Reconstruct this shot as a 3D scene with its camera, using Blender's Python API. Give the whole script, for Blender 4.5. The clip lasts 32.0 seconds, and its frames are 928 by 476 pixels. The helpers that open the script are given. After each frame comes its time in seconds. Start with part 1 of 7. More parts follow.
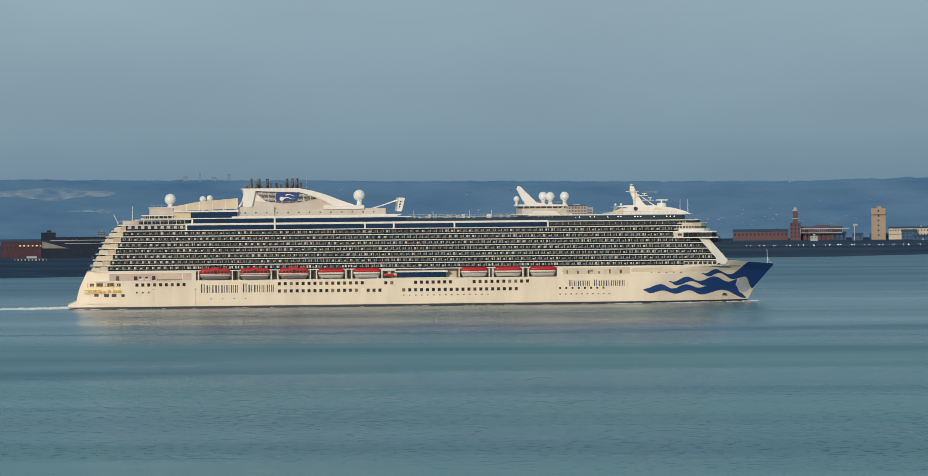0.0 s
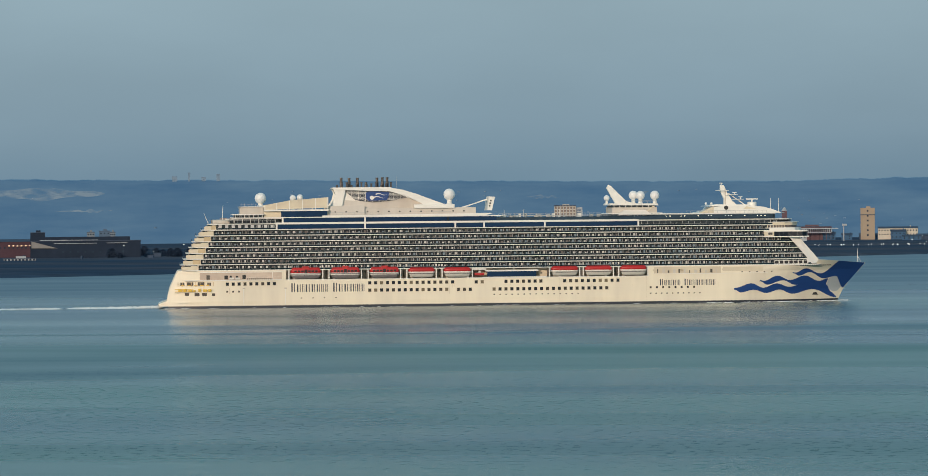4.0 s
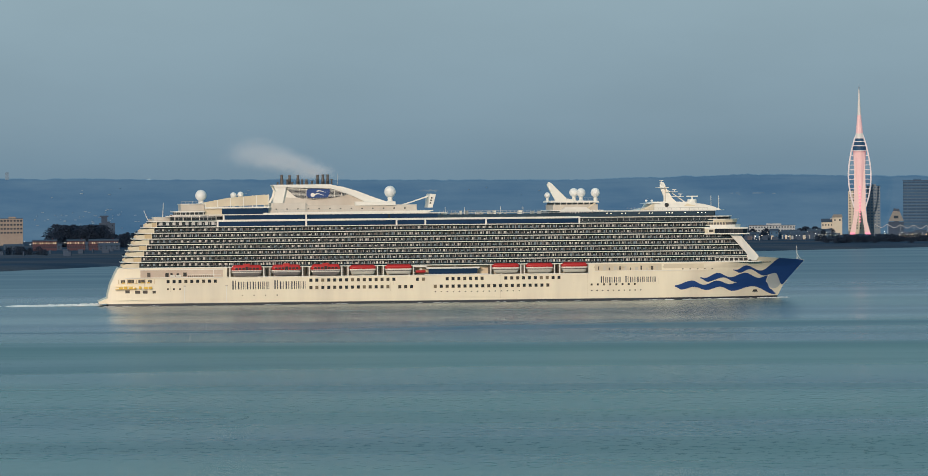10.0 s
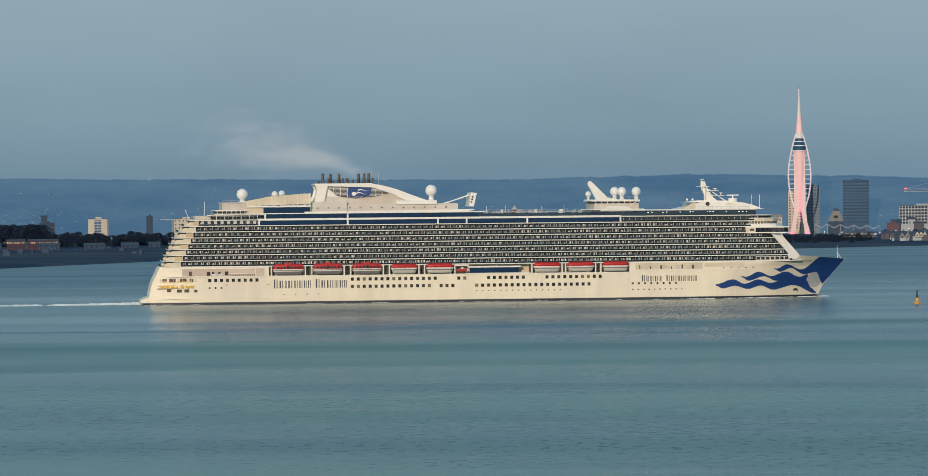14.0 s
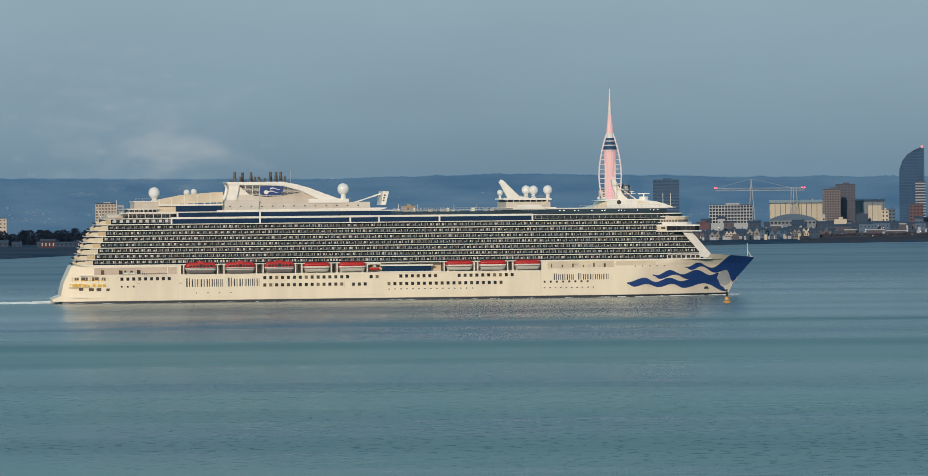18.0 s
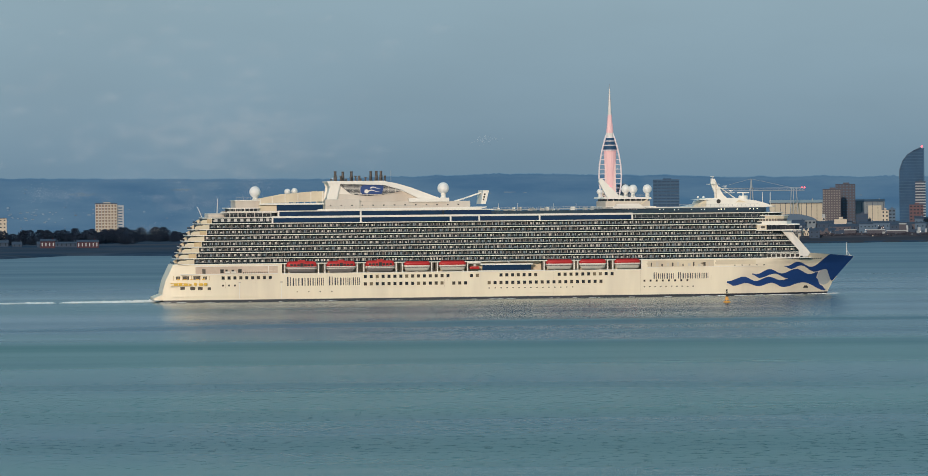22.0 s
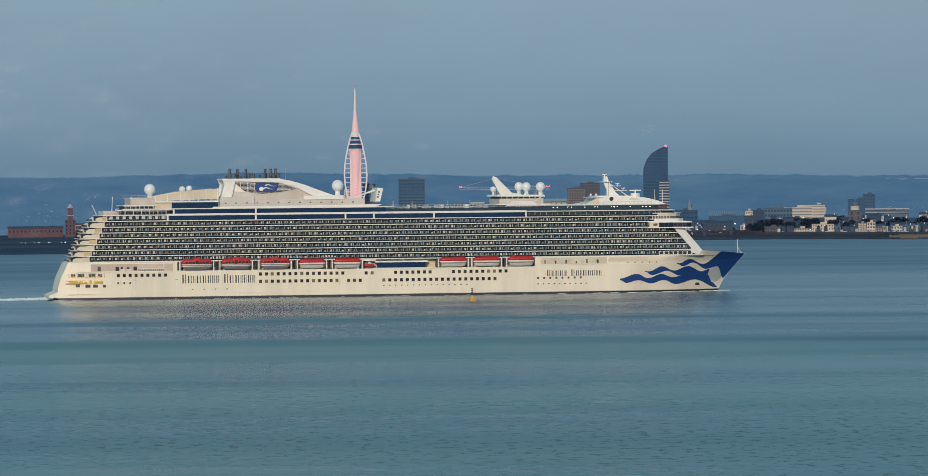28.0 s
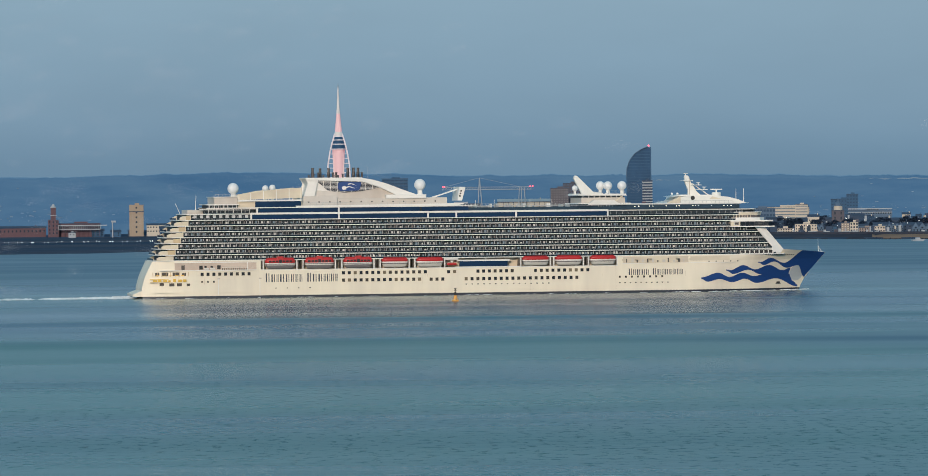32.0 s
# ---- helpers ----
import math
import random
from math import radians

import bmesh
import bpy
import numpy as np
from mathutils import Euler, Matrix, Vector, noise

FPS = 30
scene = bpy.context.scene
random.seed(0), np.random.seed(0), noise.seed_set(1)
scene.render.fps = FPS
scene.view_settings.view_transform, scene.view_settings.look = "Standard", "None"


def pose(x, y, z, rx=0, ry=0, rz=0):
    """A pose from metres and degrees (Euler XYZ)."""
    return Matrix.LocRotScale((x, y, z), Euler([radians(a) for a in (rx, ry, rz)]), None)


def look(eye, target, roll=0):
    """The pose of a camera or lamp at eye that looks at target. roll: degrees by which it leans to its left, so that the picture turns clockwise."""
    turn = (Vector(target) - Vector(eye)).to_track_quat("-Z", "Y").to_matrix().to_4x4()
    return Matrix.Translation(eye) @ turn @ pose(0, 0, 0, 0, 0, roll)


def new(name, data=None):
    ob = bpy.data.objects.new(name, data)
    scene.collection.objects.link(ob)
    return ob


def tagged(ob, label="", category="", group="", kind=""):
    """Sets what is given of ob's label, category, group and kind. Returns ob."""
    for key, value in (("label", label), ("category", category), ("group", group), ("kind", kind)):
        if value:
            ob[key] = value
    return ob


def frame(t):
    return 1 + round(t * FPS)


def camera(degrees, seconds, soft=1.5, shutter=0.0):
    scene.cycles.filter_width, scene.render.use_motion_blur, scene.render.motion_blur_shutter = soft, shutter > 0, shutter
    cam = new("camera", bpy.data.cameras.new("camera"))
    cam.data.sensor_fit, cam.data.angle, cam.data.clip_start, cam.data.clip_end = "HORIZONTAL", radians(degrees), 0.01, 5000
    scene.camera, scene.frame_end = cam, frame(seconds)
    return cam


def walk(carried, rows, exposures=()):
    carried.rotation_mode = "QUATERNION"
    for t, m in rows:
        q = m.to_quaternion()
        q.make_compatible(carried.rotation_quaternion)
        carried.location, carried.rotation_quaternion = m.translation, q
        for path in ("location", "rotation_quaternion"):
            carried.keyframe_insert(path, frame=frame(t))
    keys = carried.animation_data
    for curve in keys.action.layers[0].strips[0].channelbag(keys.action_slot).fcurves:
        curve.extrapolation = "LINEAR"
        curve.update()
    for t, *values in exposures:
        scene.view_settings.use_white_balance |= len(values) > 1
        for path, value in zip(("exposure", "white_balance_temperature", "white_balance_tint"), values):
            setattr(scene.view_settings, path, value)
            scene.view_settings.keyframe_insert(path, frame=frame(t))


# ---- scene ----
FOV = 12.781
EYE_HEIGHT = 46.9
LEAN = -0.542

# seconds, turn to the left of the tower, tilt (degrees)
PAN = (
    (0, 8.5105, -0.4811),
    (3.6, 8.5105, -0.4811),
    (4, 8.3626, -0.4830),
    (5.5, 7.3103, -0.4998),
    (6, 6.9678, -0.5053),
    (6.5, 6.5844, -0.5114),
    (7, 6.2530, -0.5166),
    (7.5, 5.9536, -0.5214),
    (8, 5.5566, -0.5276),
    (8.5, 5.4633, -0.5291),
    (12.5, 5.4633, -0.5291),
    (13, 5.3700, -0.5303),
    (13.5, 5.0534, -0.5342),
    (14, 4.6390, -0.5393),
    (14.5, 4.3380, -0.5431),
    (16.5, 2.8951, -0.5609),
    (17, 2.5684, -0.5649),
    (17.5, 2.2416, -0.5689),
    (18, 2.0291, -0.5716),
    (22.7, 2.0291, -0.5716),
    (23, 2.0045, -0.5719),
    (23.5, 1.6448, -0.5767),
    (24, 1.3176, -0.5811),
    (24.5, 0.9658, -0.5858),
    (25, 0.6302, -0.5903),
    (25.5, 0.2374, -0.5956),
    (27.5, -1.1539, -0.6142),
    (28, -1.4894, -0.6187),
    (28.5, -1.7224, -0.6218),
    (32, -1.7224, -0.6218),
)
cam = camera(FOV, 32.0, soft=0.75)
walk(cam, [(t, pose(0, 0, EYE_HEIGHT, 90 + tilt, 0, turn) @ pose(0, 0, 0, 0, 0, LEAN)) for t, turn, tilt in PAN],
     exposures=((0.0, 0.0, 6500, 10), (19.0, 0.0, 6450, 10), (25.0, -0.03, 6250, 10), (28.5, -0.12, 6050, 10), (31.0, -0.12, 5950, 10), (32.0, -0.02, 5950, 10)))

# seconds, metres right of the tower line, metres away, heading (degrees)
COURSE = (
    (0, -303.07, 1894.99, 13.41),
    (2, -280.00, 1896.97, 13.05),
    (4, -256.58, 1898.94, 12.69),
    (6, -233.26, 1900.92, 12.33),
    (8, -210.40, 1902.91, 11.96),
    (10, -187.39, 1904.89, 11.60),
    (12, -164.27, 1906.86, 11.24),
    (14, -141.16, 1908.84, 10.88),
    (16, -118.03, 1910.82, 10.52),
    (18, -94.86, 1912.80, 10.16),
    (20, -71.78, 1914.78, 9.80),
    (22, -48.86, 1916.76, 9.44),
    (24, -25.95, 1918.74, 9.08),
    (26, -3.04, 1920.72, 8.72),
    (28, 19.83, 1922.70, 8.36),
    (30, 42.63, 1924.67, 7.99),
    (32, 65.79, 1926.65, 7.63),
)
SHIP_SIZE, FREEBOARD = 0.984, 0.75   # hull drawn 335 m long, 330 m in truth; its zero line above the water
COURSE_ROWS = [(t, pose(x, y, FREEBOARD, 0, 0, a)) for t, x, y, a in COURSE]
WAKE_ROWS = [(t, pose(x, y, 0, 0, 0, a)) for t, x, y, a in COURSE]

# ---- light ----
SUN_ELEVATION, SUN_AZIMUTH = 15.0, 191.0   # azimuth clockwise from the view's far side
world = bpy.data.worlds.new("evening_sky")
scene.world = world
world.use_nodes = True
wn, wl = world.node_tree.nodes, world.node_tree.links
background = wn["Background"]
sky = wn.new("ShaderNodeTexSky")
sky.sky_type = "NISHITA"
sky.sun_disc = False
sky.sun_elevation = radians(SUN_ELEVATION)
sky.sun_rotation = radians(SUN_AZIMUTH)
sky.air_density, sky.dust_density, sky.ozone_density = 1.0, 3.0, 2.0
dim = wn.new("ShaderNodeVectorMath")
dim.operation = "SCALE"
dim.inputs["Scale"].default_value = 0.08
wl.new(sky.outputs["Color"], dim.inputs[0])
coords = wn.new("ShaderNodeTexCoord")
split_axes = wn.new("ShaderNodeSeparateXYZ")
wl.new(coords.outputs["Generated"], split_axes.inputs[0])
haze = wn.new("ShaderNodeValToRGB")
ramp = haze.color_ramp
ramp.elements[0].position, ramp.elements[0].color = 0.0, (0.160, 0.262, 0.350, 1)
ramp.elements[1].position, ramp.elements[1].color = 0.5, (0.195, 0.40, 0.50, 1)
stop = ramp.elements.new(0.008)
stop.color = (0.182, 0.284, 0.366, 1)
stop = ramp.elements.new(0.018)
stop.color = (0.226, 0.332, 0.408, 1)
stop = ramp.elements.new(0.05)
stop.color = (0.292, 0.41, 0.475, 1)
wl.new(split_axes.outputs["Z"], haze.inputs["Fac"])
veil = wn.new("ShaderNodeMix")
veil.data_type = "RGBA"
veil.inputs[0].default_value = 0.94
wl.new(dim.outputs["Vector"], veil.inputs[6])
# faint uneven cloud in the haze
cloud_map = wn.new("ShaderNodeMapping")
cloud_map.inputs["Scale"].default_value = (14, 14, 40)
wl.new(coords.outputs["Generated"], cloud_map.inputs[0])
cloud = wn.new("ShaderNodeTexNoise")
cloud.inputs["Scale"].default_value = 1.0
cloud.inputs["Detail"].default_value = 4
wl.new(cloud_map.outputs[0], cloud.inputs["Vector"])
cloud_range = wn.new("ShaderNodeMapRange")
cloud_range.inputs["To Min"].default_value, cloud_range.inputs["To Max"].default_value = 0.9, 1.1
wl.new(cloud.outputs["Fac"], cloud_range.inputs["Value"])
uneven = wn.new("ShaderNodeVectorMath")
uneven.operation = "SCALE"
wl.new(haze.outputs["Color"], uneven.inputs[0])
wl.new(cloud_range.outputs[0], uneven.inputs["Scale"])
wl.new(uneven.outputs["Vector"], veil.inputs[7])
wl.new(veil.outputs[2], background.inputs["Color"])
background.inputs["Strength"].default_value = 1.0

sun = new("sun", bpy.data.lights.new("sun", "SUN"))
sun.data.energy, sun.data.angle, sun.data.color = 2.6, radians(1.5), (1.0, 0.80, 0.62)
sun_way = Vector((math.sin(radians(SUN_AZIMUTH)) * math.cos(radians(SUN_ELEVATION)),
                  math.cos(radians(SUN_AZIMUTH)) * math.cos(radians(SUN_ELEVATION)), math.sin(radians(SUN_ELEVATION))))
sun.matrix_world = look(sun_way * 300, (0, 0, 0))


# ---- materials ----
def material(name, colour, rough=0.6, metal=0.0, grain=0.0, scale=1.0, stretch=(1, 1, 1), bump=0.0, second=None, glow=None, sheen=0.5):
    """A Principled surface whose colour wanders at two scales; second: the colour that large stains lean to."""
    m = bpy.data.materials.new(name)
    m.use_nodes = True
    n, l = m.node_tree.nodes, m.node_tree.links
    p = n["Principled BSDF"]
    p.inputs["Base Color"].default_value = (*colour, 1)
    p.inputs["Roughness"].default_value = rough
    p.inputs["Metallic"].default_value = metal
    p.inputs["Specular IOR Level"].default_value = sheen
    if glow:
        p.inputs["Emission Color"].default_value = (*glow[0], 1)
        p.inputs["Emission Strength"].default_value = glow[1]
    if grain:
        tc = n.new("ShaderNodeTexCoord")
        mp = n.new("ShaderNodeMapping")
        mp.inputs["Scale"].default_value = stretch
        l.new(tc.outputs["Object"], mp.inputs[0])
        fine = n.new("ShaderNodeTexNoise")
        fine.inputs["Scale"].default_value = scale
        fine.inputs["Detail"].default_value = 5
        wide = n.new("ShaderNodeTexNoise")
        wide.inputs["Scale"].default_value = scale * 0.13
        wide.inputs["Detail"].default_value = 3
        for t in (fine, wide):
            l.new(mp.outputs[0], t.inputs["Vector"])
        r1 = n.new("ShaderNodeMapRange")
        r1.inputs["To Min"].default_value, r1.inputs["To Max"].default_value = 1 - grain, 1 + grain
        l.new(fine.outputs["Fac"], r1.inputs["Value"])
        mix = n.new("ShaderNodeMix")
        mix.data_type = "RGBA"
        other = second or tuple(c * (1 - grain) for c in colour)
        mix.inputs[6].default_value, mix.inputs[7].default_value = (*colour, 1), (*other, 1)
        r2 = n.new("ShaderNodeMapRange")
        r2.inputs["From Min"].default_value, r2.inputs["From Max"].default_value = 0.42, 0.68
        l.new(wide.outputs["Fac"], r2.inputs["Value"])
        l.new(r2.outputs[0], mix.inputs[0])
        times = n.new("ShaderNodeVectorMath")
        times.operation = "SCALE"
        l.new(mix.outputs[2], times.inputs[0])
        l.new(r1.outputs[0], times.inputs["Scale"])
        l.new(times.outputs["Vector"], p.inputs["Base Color"])
        if bump:
            b = n.new("ShaderNodeBump")
            b.inputs["Strength"].default_value = bump
            b.inputs["Distance"].default_value = 0.05
            l.new(fine.outputs["Fac"], b.inputs["Height"])
            l.new(b.outputs[0], p.inputs["Normal"])
    return m


M = {
    "hull": material("white_hull_paint", (0.83, 0.745, 0.585), 0.38, grain=0.055, scale=0.6, stretch=(1, 1, 0.12), second=(0.73, 0.65, 0.52)),
    "white": material("white_ship_paint", (0.81, 0.775, 0.71), 0.42, grain=0.04, scale=0.8, second=(0.72, 0.70, 0.65)),
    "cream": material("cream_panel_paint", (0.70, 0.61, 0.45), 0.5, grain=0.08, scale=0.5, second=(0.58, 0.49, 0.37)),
    "recess": material("pinkish_recess_shade", (0.62, 0.50, 0.40), 0.6, grain=0.15, scale=0.5, second=(0.50, 0.39, 0.31)),
    "boot": material("dark_boot_topping", (0.03, 0.035, 0.05), 0.45, grain=0.2, scale=0.7),
    "livery": material("deep_blue_livery_paint", (0.018, 0.06, 0.22), 0.4, grain=0.06, scale=0.5),
    "silver": material("pale_grey_paint", (0.50, 0.52, 0.52), 0.4, grain=0.05, scale=0.6),
    "letter": material("dark_letter_paint", (0.045, 0.05, 0.065), 0.5, grain=0.1, scale=2),
    "blue_glass": material("blue_tinted_glass", (0.012, 0.035, 0.085), 0.12, grain=0.25, scale=0.25),
    "dark_glass": material("dark_balcony_glass", (0.014, 0.030, 0.040), 0.14, grain=0.35, scale=0.35, sheen=0.3),
    # Balcony shade is put into this colour, along with the dark glass.
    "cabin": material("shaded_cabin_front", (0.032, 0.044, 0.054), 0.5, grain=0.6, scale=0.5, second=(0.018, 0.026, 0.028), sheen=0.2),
    "bridge_glass": material("tinted_wheelhouse_glass", (0.008, 0.016, 0.026), 0.3, grain=0.3, scale=0.4, sheen=0.15),
    "panel": material("pale_cabin_panel", (0.57, 0.56, 0.55), 0.5, grain=0.15, scale=0.6),
    "curtain": material("brown_cabin_curtain", (0.165, 0.145, 0.14), 0.7, grain=0.3, scale=0.6),
    "blind": material("blue_grey_cabin_blind", (0.20, 0.27, 0.33), 0.5, grain=0.25, scale=0.6),
    "gold": material("sunlit_ochre_panel", (0.62, 0.47, 0.27), 0.5, grain=0.12, scale=0.6, second=(0.48, 0.36, 0.22)),
    "screen": material("blue_grey_windbreak_glass", (0.032, 0.056, 0.080), 0.25, grain=0.35, scale=0.3),
    "window": material("hull_window_glass", (0.035, 0.035, 0.035), 0.12, grain=0.4, scale=0.4),
    "teak": material("teak_deck", (0.34, 0.24, 0.15), 0.7, grain=0.15, scale=1.0, stretch=(0.2, 3, 1)),
    "deck": material("grey_green_deck_paint", (0.22, 0.26, 0.27), 0.7, grain=0.12, scale=0.5),
    "red": material("red_lifeboat_canopy", (0.47, 0.022, 0.022), 0.4, grain=0.12, scale=1.2),
    "boat_hull": material("white_lifeboat_hull", (0.70, 0.67, 0.60), 0.4, grain=0.08, scale=1.2),
    # The tenders' underside shade is put into this darkened grey.
    "boat_grey": material("shade_grey_tender_hull", (0.24, 0.22, 0.22), 0.4, grain=0.1, scale=1.2),
    "steel": material("galvanised_steel", (0.45, 0.45, 0.44), 0.4, 0.6, grain=0.12, scale=2),
    "stack": material("sooty_exhaust_pipe", (0.13, 0.11, 0.10), 0.45, 0.5, grain=0.35, scale=0.9, second=(0.035, 0.035, 0.04)),
    "weathered": material("weathered_casing_paint", (0.60, 0.55, 0.49), 0.55, grain=0.12, scale=0.35, stretch=(1, 1, 0.4), second=(0.50, 0.43, 0.36)),
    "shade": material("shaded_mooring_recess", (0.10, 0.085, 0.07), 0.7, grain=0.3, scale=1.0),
    "yellow": material("yellow_mooring_gear", (0.75, 0.48, 0.06), 0.5, grain=0.1, scale=1.5),
    "dome": material("white_radome_shell", (0.78, 0.77, 0.75), 0.45, grain=0.03, scale=0.8),
    "black": material("dark_opening", (0.03, 0.03, 0.03), 0.7, grain=0.3, scale=1),
}

# hull windows differ: some dark, some with warm light put into the pane colour
wm = M["window"].node_tree
tell = wm.nodes.new("ShaderNodeObjectInfo")
pick = wm.nodes.new("ShaderNodeValToRGB")
pick.color_ramp.interpolation = "CONSTANT"
pick.color_ramp.elements[0].color = (0.028, 0.030, 0.034, 1)
pick.color_ramp.elements[1].position, pick.color_ramp.elements[1].color = 0.84, (0.20, 0.155, 0.10, 1)
more = pick.color_ramp.elements.new(0.55)
more.color = (0.075, 0.062, 0.048, 1)
wm.links.new(tell.outputs["Random"], pick.inputs["Fac"])
wm.links.new(pick.outputs["Color"], wm.nodes["Principled BSDF"].inputs["Base Color"])


# ---- building helpers ----
def part(name, bm, mat, parent=None, label="", smooth=False):
    """Links a bmesh as one mesh object, under a thing or a part where one is given."""
    me = bpy.data.meshes.new(name)
    bmesh.ops.recalc_face_normals(bm, faces=bm.faces)
    bm.to_mesh(me)
    bm.free()
    if smooth:
        for f in me.polygons:
            f.use_smooth = True
    me.materials.append(mat)
    ob = new(name, me)
    if parent:
        ob.parent = parent
    if label:
        ob["label"] = label
    return ob


def share(name, me, m, parent):
    """One more piece on a mesh that is already there."""
    ob = new(name, me)
    ob.parent = parent
    ob.matrix_basis = m
    return ob


def solid(bm, pts, way):
    """A prism: the polygon pts moved along way."""
    a = [bm.verts.new(p) for p in pts]
    b = [bm.verts.new(Vector(p) + Vector(way)) for p in pts]
    bm.faces.new(a[::-1])
    bm.faces.new(b)
    k = len(a)
    for i in range(k):
        bm.faces.new((a[i], a[(i + 1) % k], b[(i + 1) % k], b[i]))
    return bm


def box(x0, x1, y0, y1, z0, z1, bm=None):
    bm = bm or bmesh.new()
    return solid(bm, [(x0, y0, z0), (x1, y0, z0), (x1, y1, z0), (x0, y1, z0)], (0, 0, z1 - z0))


def soft_box(x0, x1, y0, y1, z0, z1, r=0.15, bm=None):
    """A box whose edges are bevelled."""
    b = box(x0, x1, y0, y1, z0, z1)
    bmesh.ops.bevel(b, geom=list(b.edges), offset=r, segments=2, affect="EDGES", profile=0.6)
    if bm is None:
        return b
    merge(bm, b)
    return bm


def merge(bm, other):
    me = bpy.data.meshes.new("tmp")
    other.to_mesh(me)
    other.free()
    bm.from_mesh(me)
    bpy.data.meshes.remove(me)
    return bm


def side(pts, y0, y1, bm=None):
    """A side profile (x, z) given thickness across the ship from y0 to y1."""
    bm = bm or bmesh.new()
    return solid(bm, [(x, y0, z) for x, z in pts], (0, y1 - y0, 0))


def plan(pts, z0, z1, bm=None):
    bm = bm or bmesh.new()
    return solid(bm, [(x, y, z0) for x, y in pts], (0, 0, z1 - z0))


def tube(p, q, r0, r1=None, k=8, bm=None):
    """A tapered round bar from p to q."""
    bm = bm or bmesh.new()
    p, q = Vector(p), Vector(q)
    turn = (q - p).to_track_quat("Z", "Y").to_matrix()
    r1 = r0 if r1 is None else r1
    rings = []
    for c, r in ((p, r0), (q, r1)):
        rings.append([bm.verts.new(c + turn @ Vector((r * math.cos(2 * math.pi * i / k), r * math.sin(2 * math.pi * i / k), 0))) for i in range(k)])
    for i in range(k):
        bm.faces.new((rings[0][i], rings[0][(i + 1) % k], rings[1][(i + 1) % k], rings[1][i]))
    bm.faces.new(rings[0][::-1])
    bm.faces.new(rings[1])
    return bm


def lathe(profile, x, y, k=20, bm=None):
    """A turned shape about a vertical axis at (x, y): profile of (radius, z), from bottom to top."""
    bm = bm or bmesh.new()
    rings = [[bm.verts.new((x + r * math.cos(2 * math.pi * i / k), y + r * math.sin(2 * math.pi * i / k), z)) for i in range(k)] for r, z in profile]
    for a, b in zip(rings, rings[1:]):
        for i in range(k):
            bm.faces.new((a[i], a[(i + 1) % k], b[(i + 1) % k], b[i]))
    bm.faces.new(rings[0][::-1])
    bm.faces.new(rings[-1])
    return bm


def ball(x, y, z, r, bm=None, n=10, k=18):
    pr = [(max(0.02, r * math.sin(math.pi * i / n)), z - r * math.cos(math.pi * i / n)) for i in range(n + 1)]
    return lathe(pr, x, y, k, bm)


def lerp(table, v):
    """Straight lines between the rows (place, value) of a table."""
    if v <= table[0][0]:
        return table[0][1]
    for (a, p), (b, q) in zip(table, table[1:]):
        if v <= b:
            return p + (q - p) * (v - a) / (b - a)
    return table[-1][1]


# ---- the cruise ship ----
BEAM = 19.2
ship = tagged(new("cruise_ship"), "long white cruise ship with balcony rows under way on calm water", "ship")
ship.scale = (SHIP_SIZE,) * 3


def stem_x(z):
    return lerp(((-7, 151.0), (0, 154.3), (5.2, 157.0), (16.4, 167.0), (19, 169.0)), z)


def stern_x(z):
    return lerp(((-7, -158), (0, -162.0), (3.7, -162.2), (9.2, -160.8), (16.8, -157.2)), z)


def half(x, z):
    """The hull's half breadth at a station and height."""
    b = BEAM
    start = lerp(((-5, 84), (4, 92), (14, 112), (19, 132)), z)
    end = stem_x(z)
    if x > start:
        u = min(1.0, (x - start) / (end - start))
        b *= max(0.0, 1 - u ** 2.1)
    if x < -140:
        u = min(1.0, (-140 - x) / 24)
        b *= 1 - 0.14 * u * u
    return max(b, 0.05)


def hull_shell(xs, z_low, z_high, rows):
    """Both sides, ends, top and bottom of a stretch of hull. z_low and z_high are functions of the station."""
    bm = bmesh.new()
    grid = []
    for x in xs:
        line = []
        for i in range(rows + 1):
            z = z_low(x) + (z_high(x) - z_low(x)) * i / rows
            xx = min(max(x, stern_x(z)), stem_x(z))
            b = half(xx, z)
            line.append((bm.verts.new((xx, -b, z)), bm.verts.new((xx, b, z))))
        grid.append(line)
    for a, b in zip(grid, grid[1:]):
        for i in range(rows):
            for s in (0, 1):
                bm.faces.new((a[i][s], b[i][s], b[i + 1][s], a[i + 1][s]))
        for i in (0, rows):
            bm.faces.new((a[i][0], b[i][0], b[i][1], a[i][1]))
    for line in (grid[0], grid[-1]):
        for i in range(rows):
            bm.faces.new((line[i][0], line[i][1], line[i + 1][1], line[i + 1][0]))
    bmesh.ops.remove_doubles(bm, verts=bm.verts, dist=0.001)
    return bm


def hull_top(x):
    return lerp(((62, 16.6), (126, 16.7), (141, 19.0), (153, 18.2), (167.5, 17.0)), x)


def stations(a, b, n):
    return [a + (b - a) * i / n for i in range(n + 1)]


part("boot_topping", hull_shell(stations(-162.5, 155, 90), lambda x: -6.0, lambda x: 0.3, 4), M["boot"], ship, "dark boot topping at the waterline")
hull = part("hull", hull_shell(stations(-162.5, 159, 190), lambda x: 0.3, lambda x: 12.1, 10), M["hull"], ship, "cream white painted steel hull")
part("stern_bulwark", hull_shell(stations(-161.5, -107, 24), lambda x: 12.1, lambda x: 16.55, 4), M["hull"], ship)
part("bow_bulwark", hull_shell(stations(62, 168.5, 130), lambda x: 12.1, hull_top, 14), M["hull"], ship, "white flared bow plating")
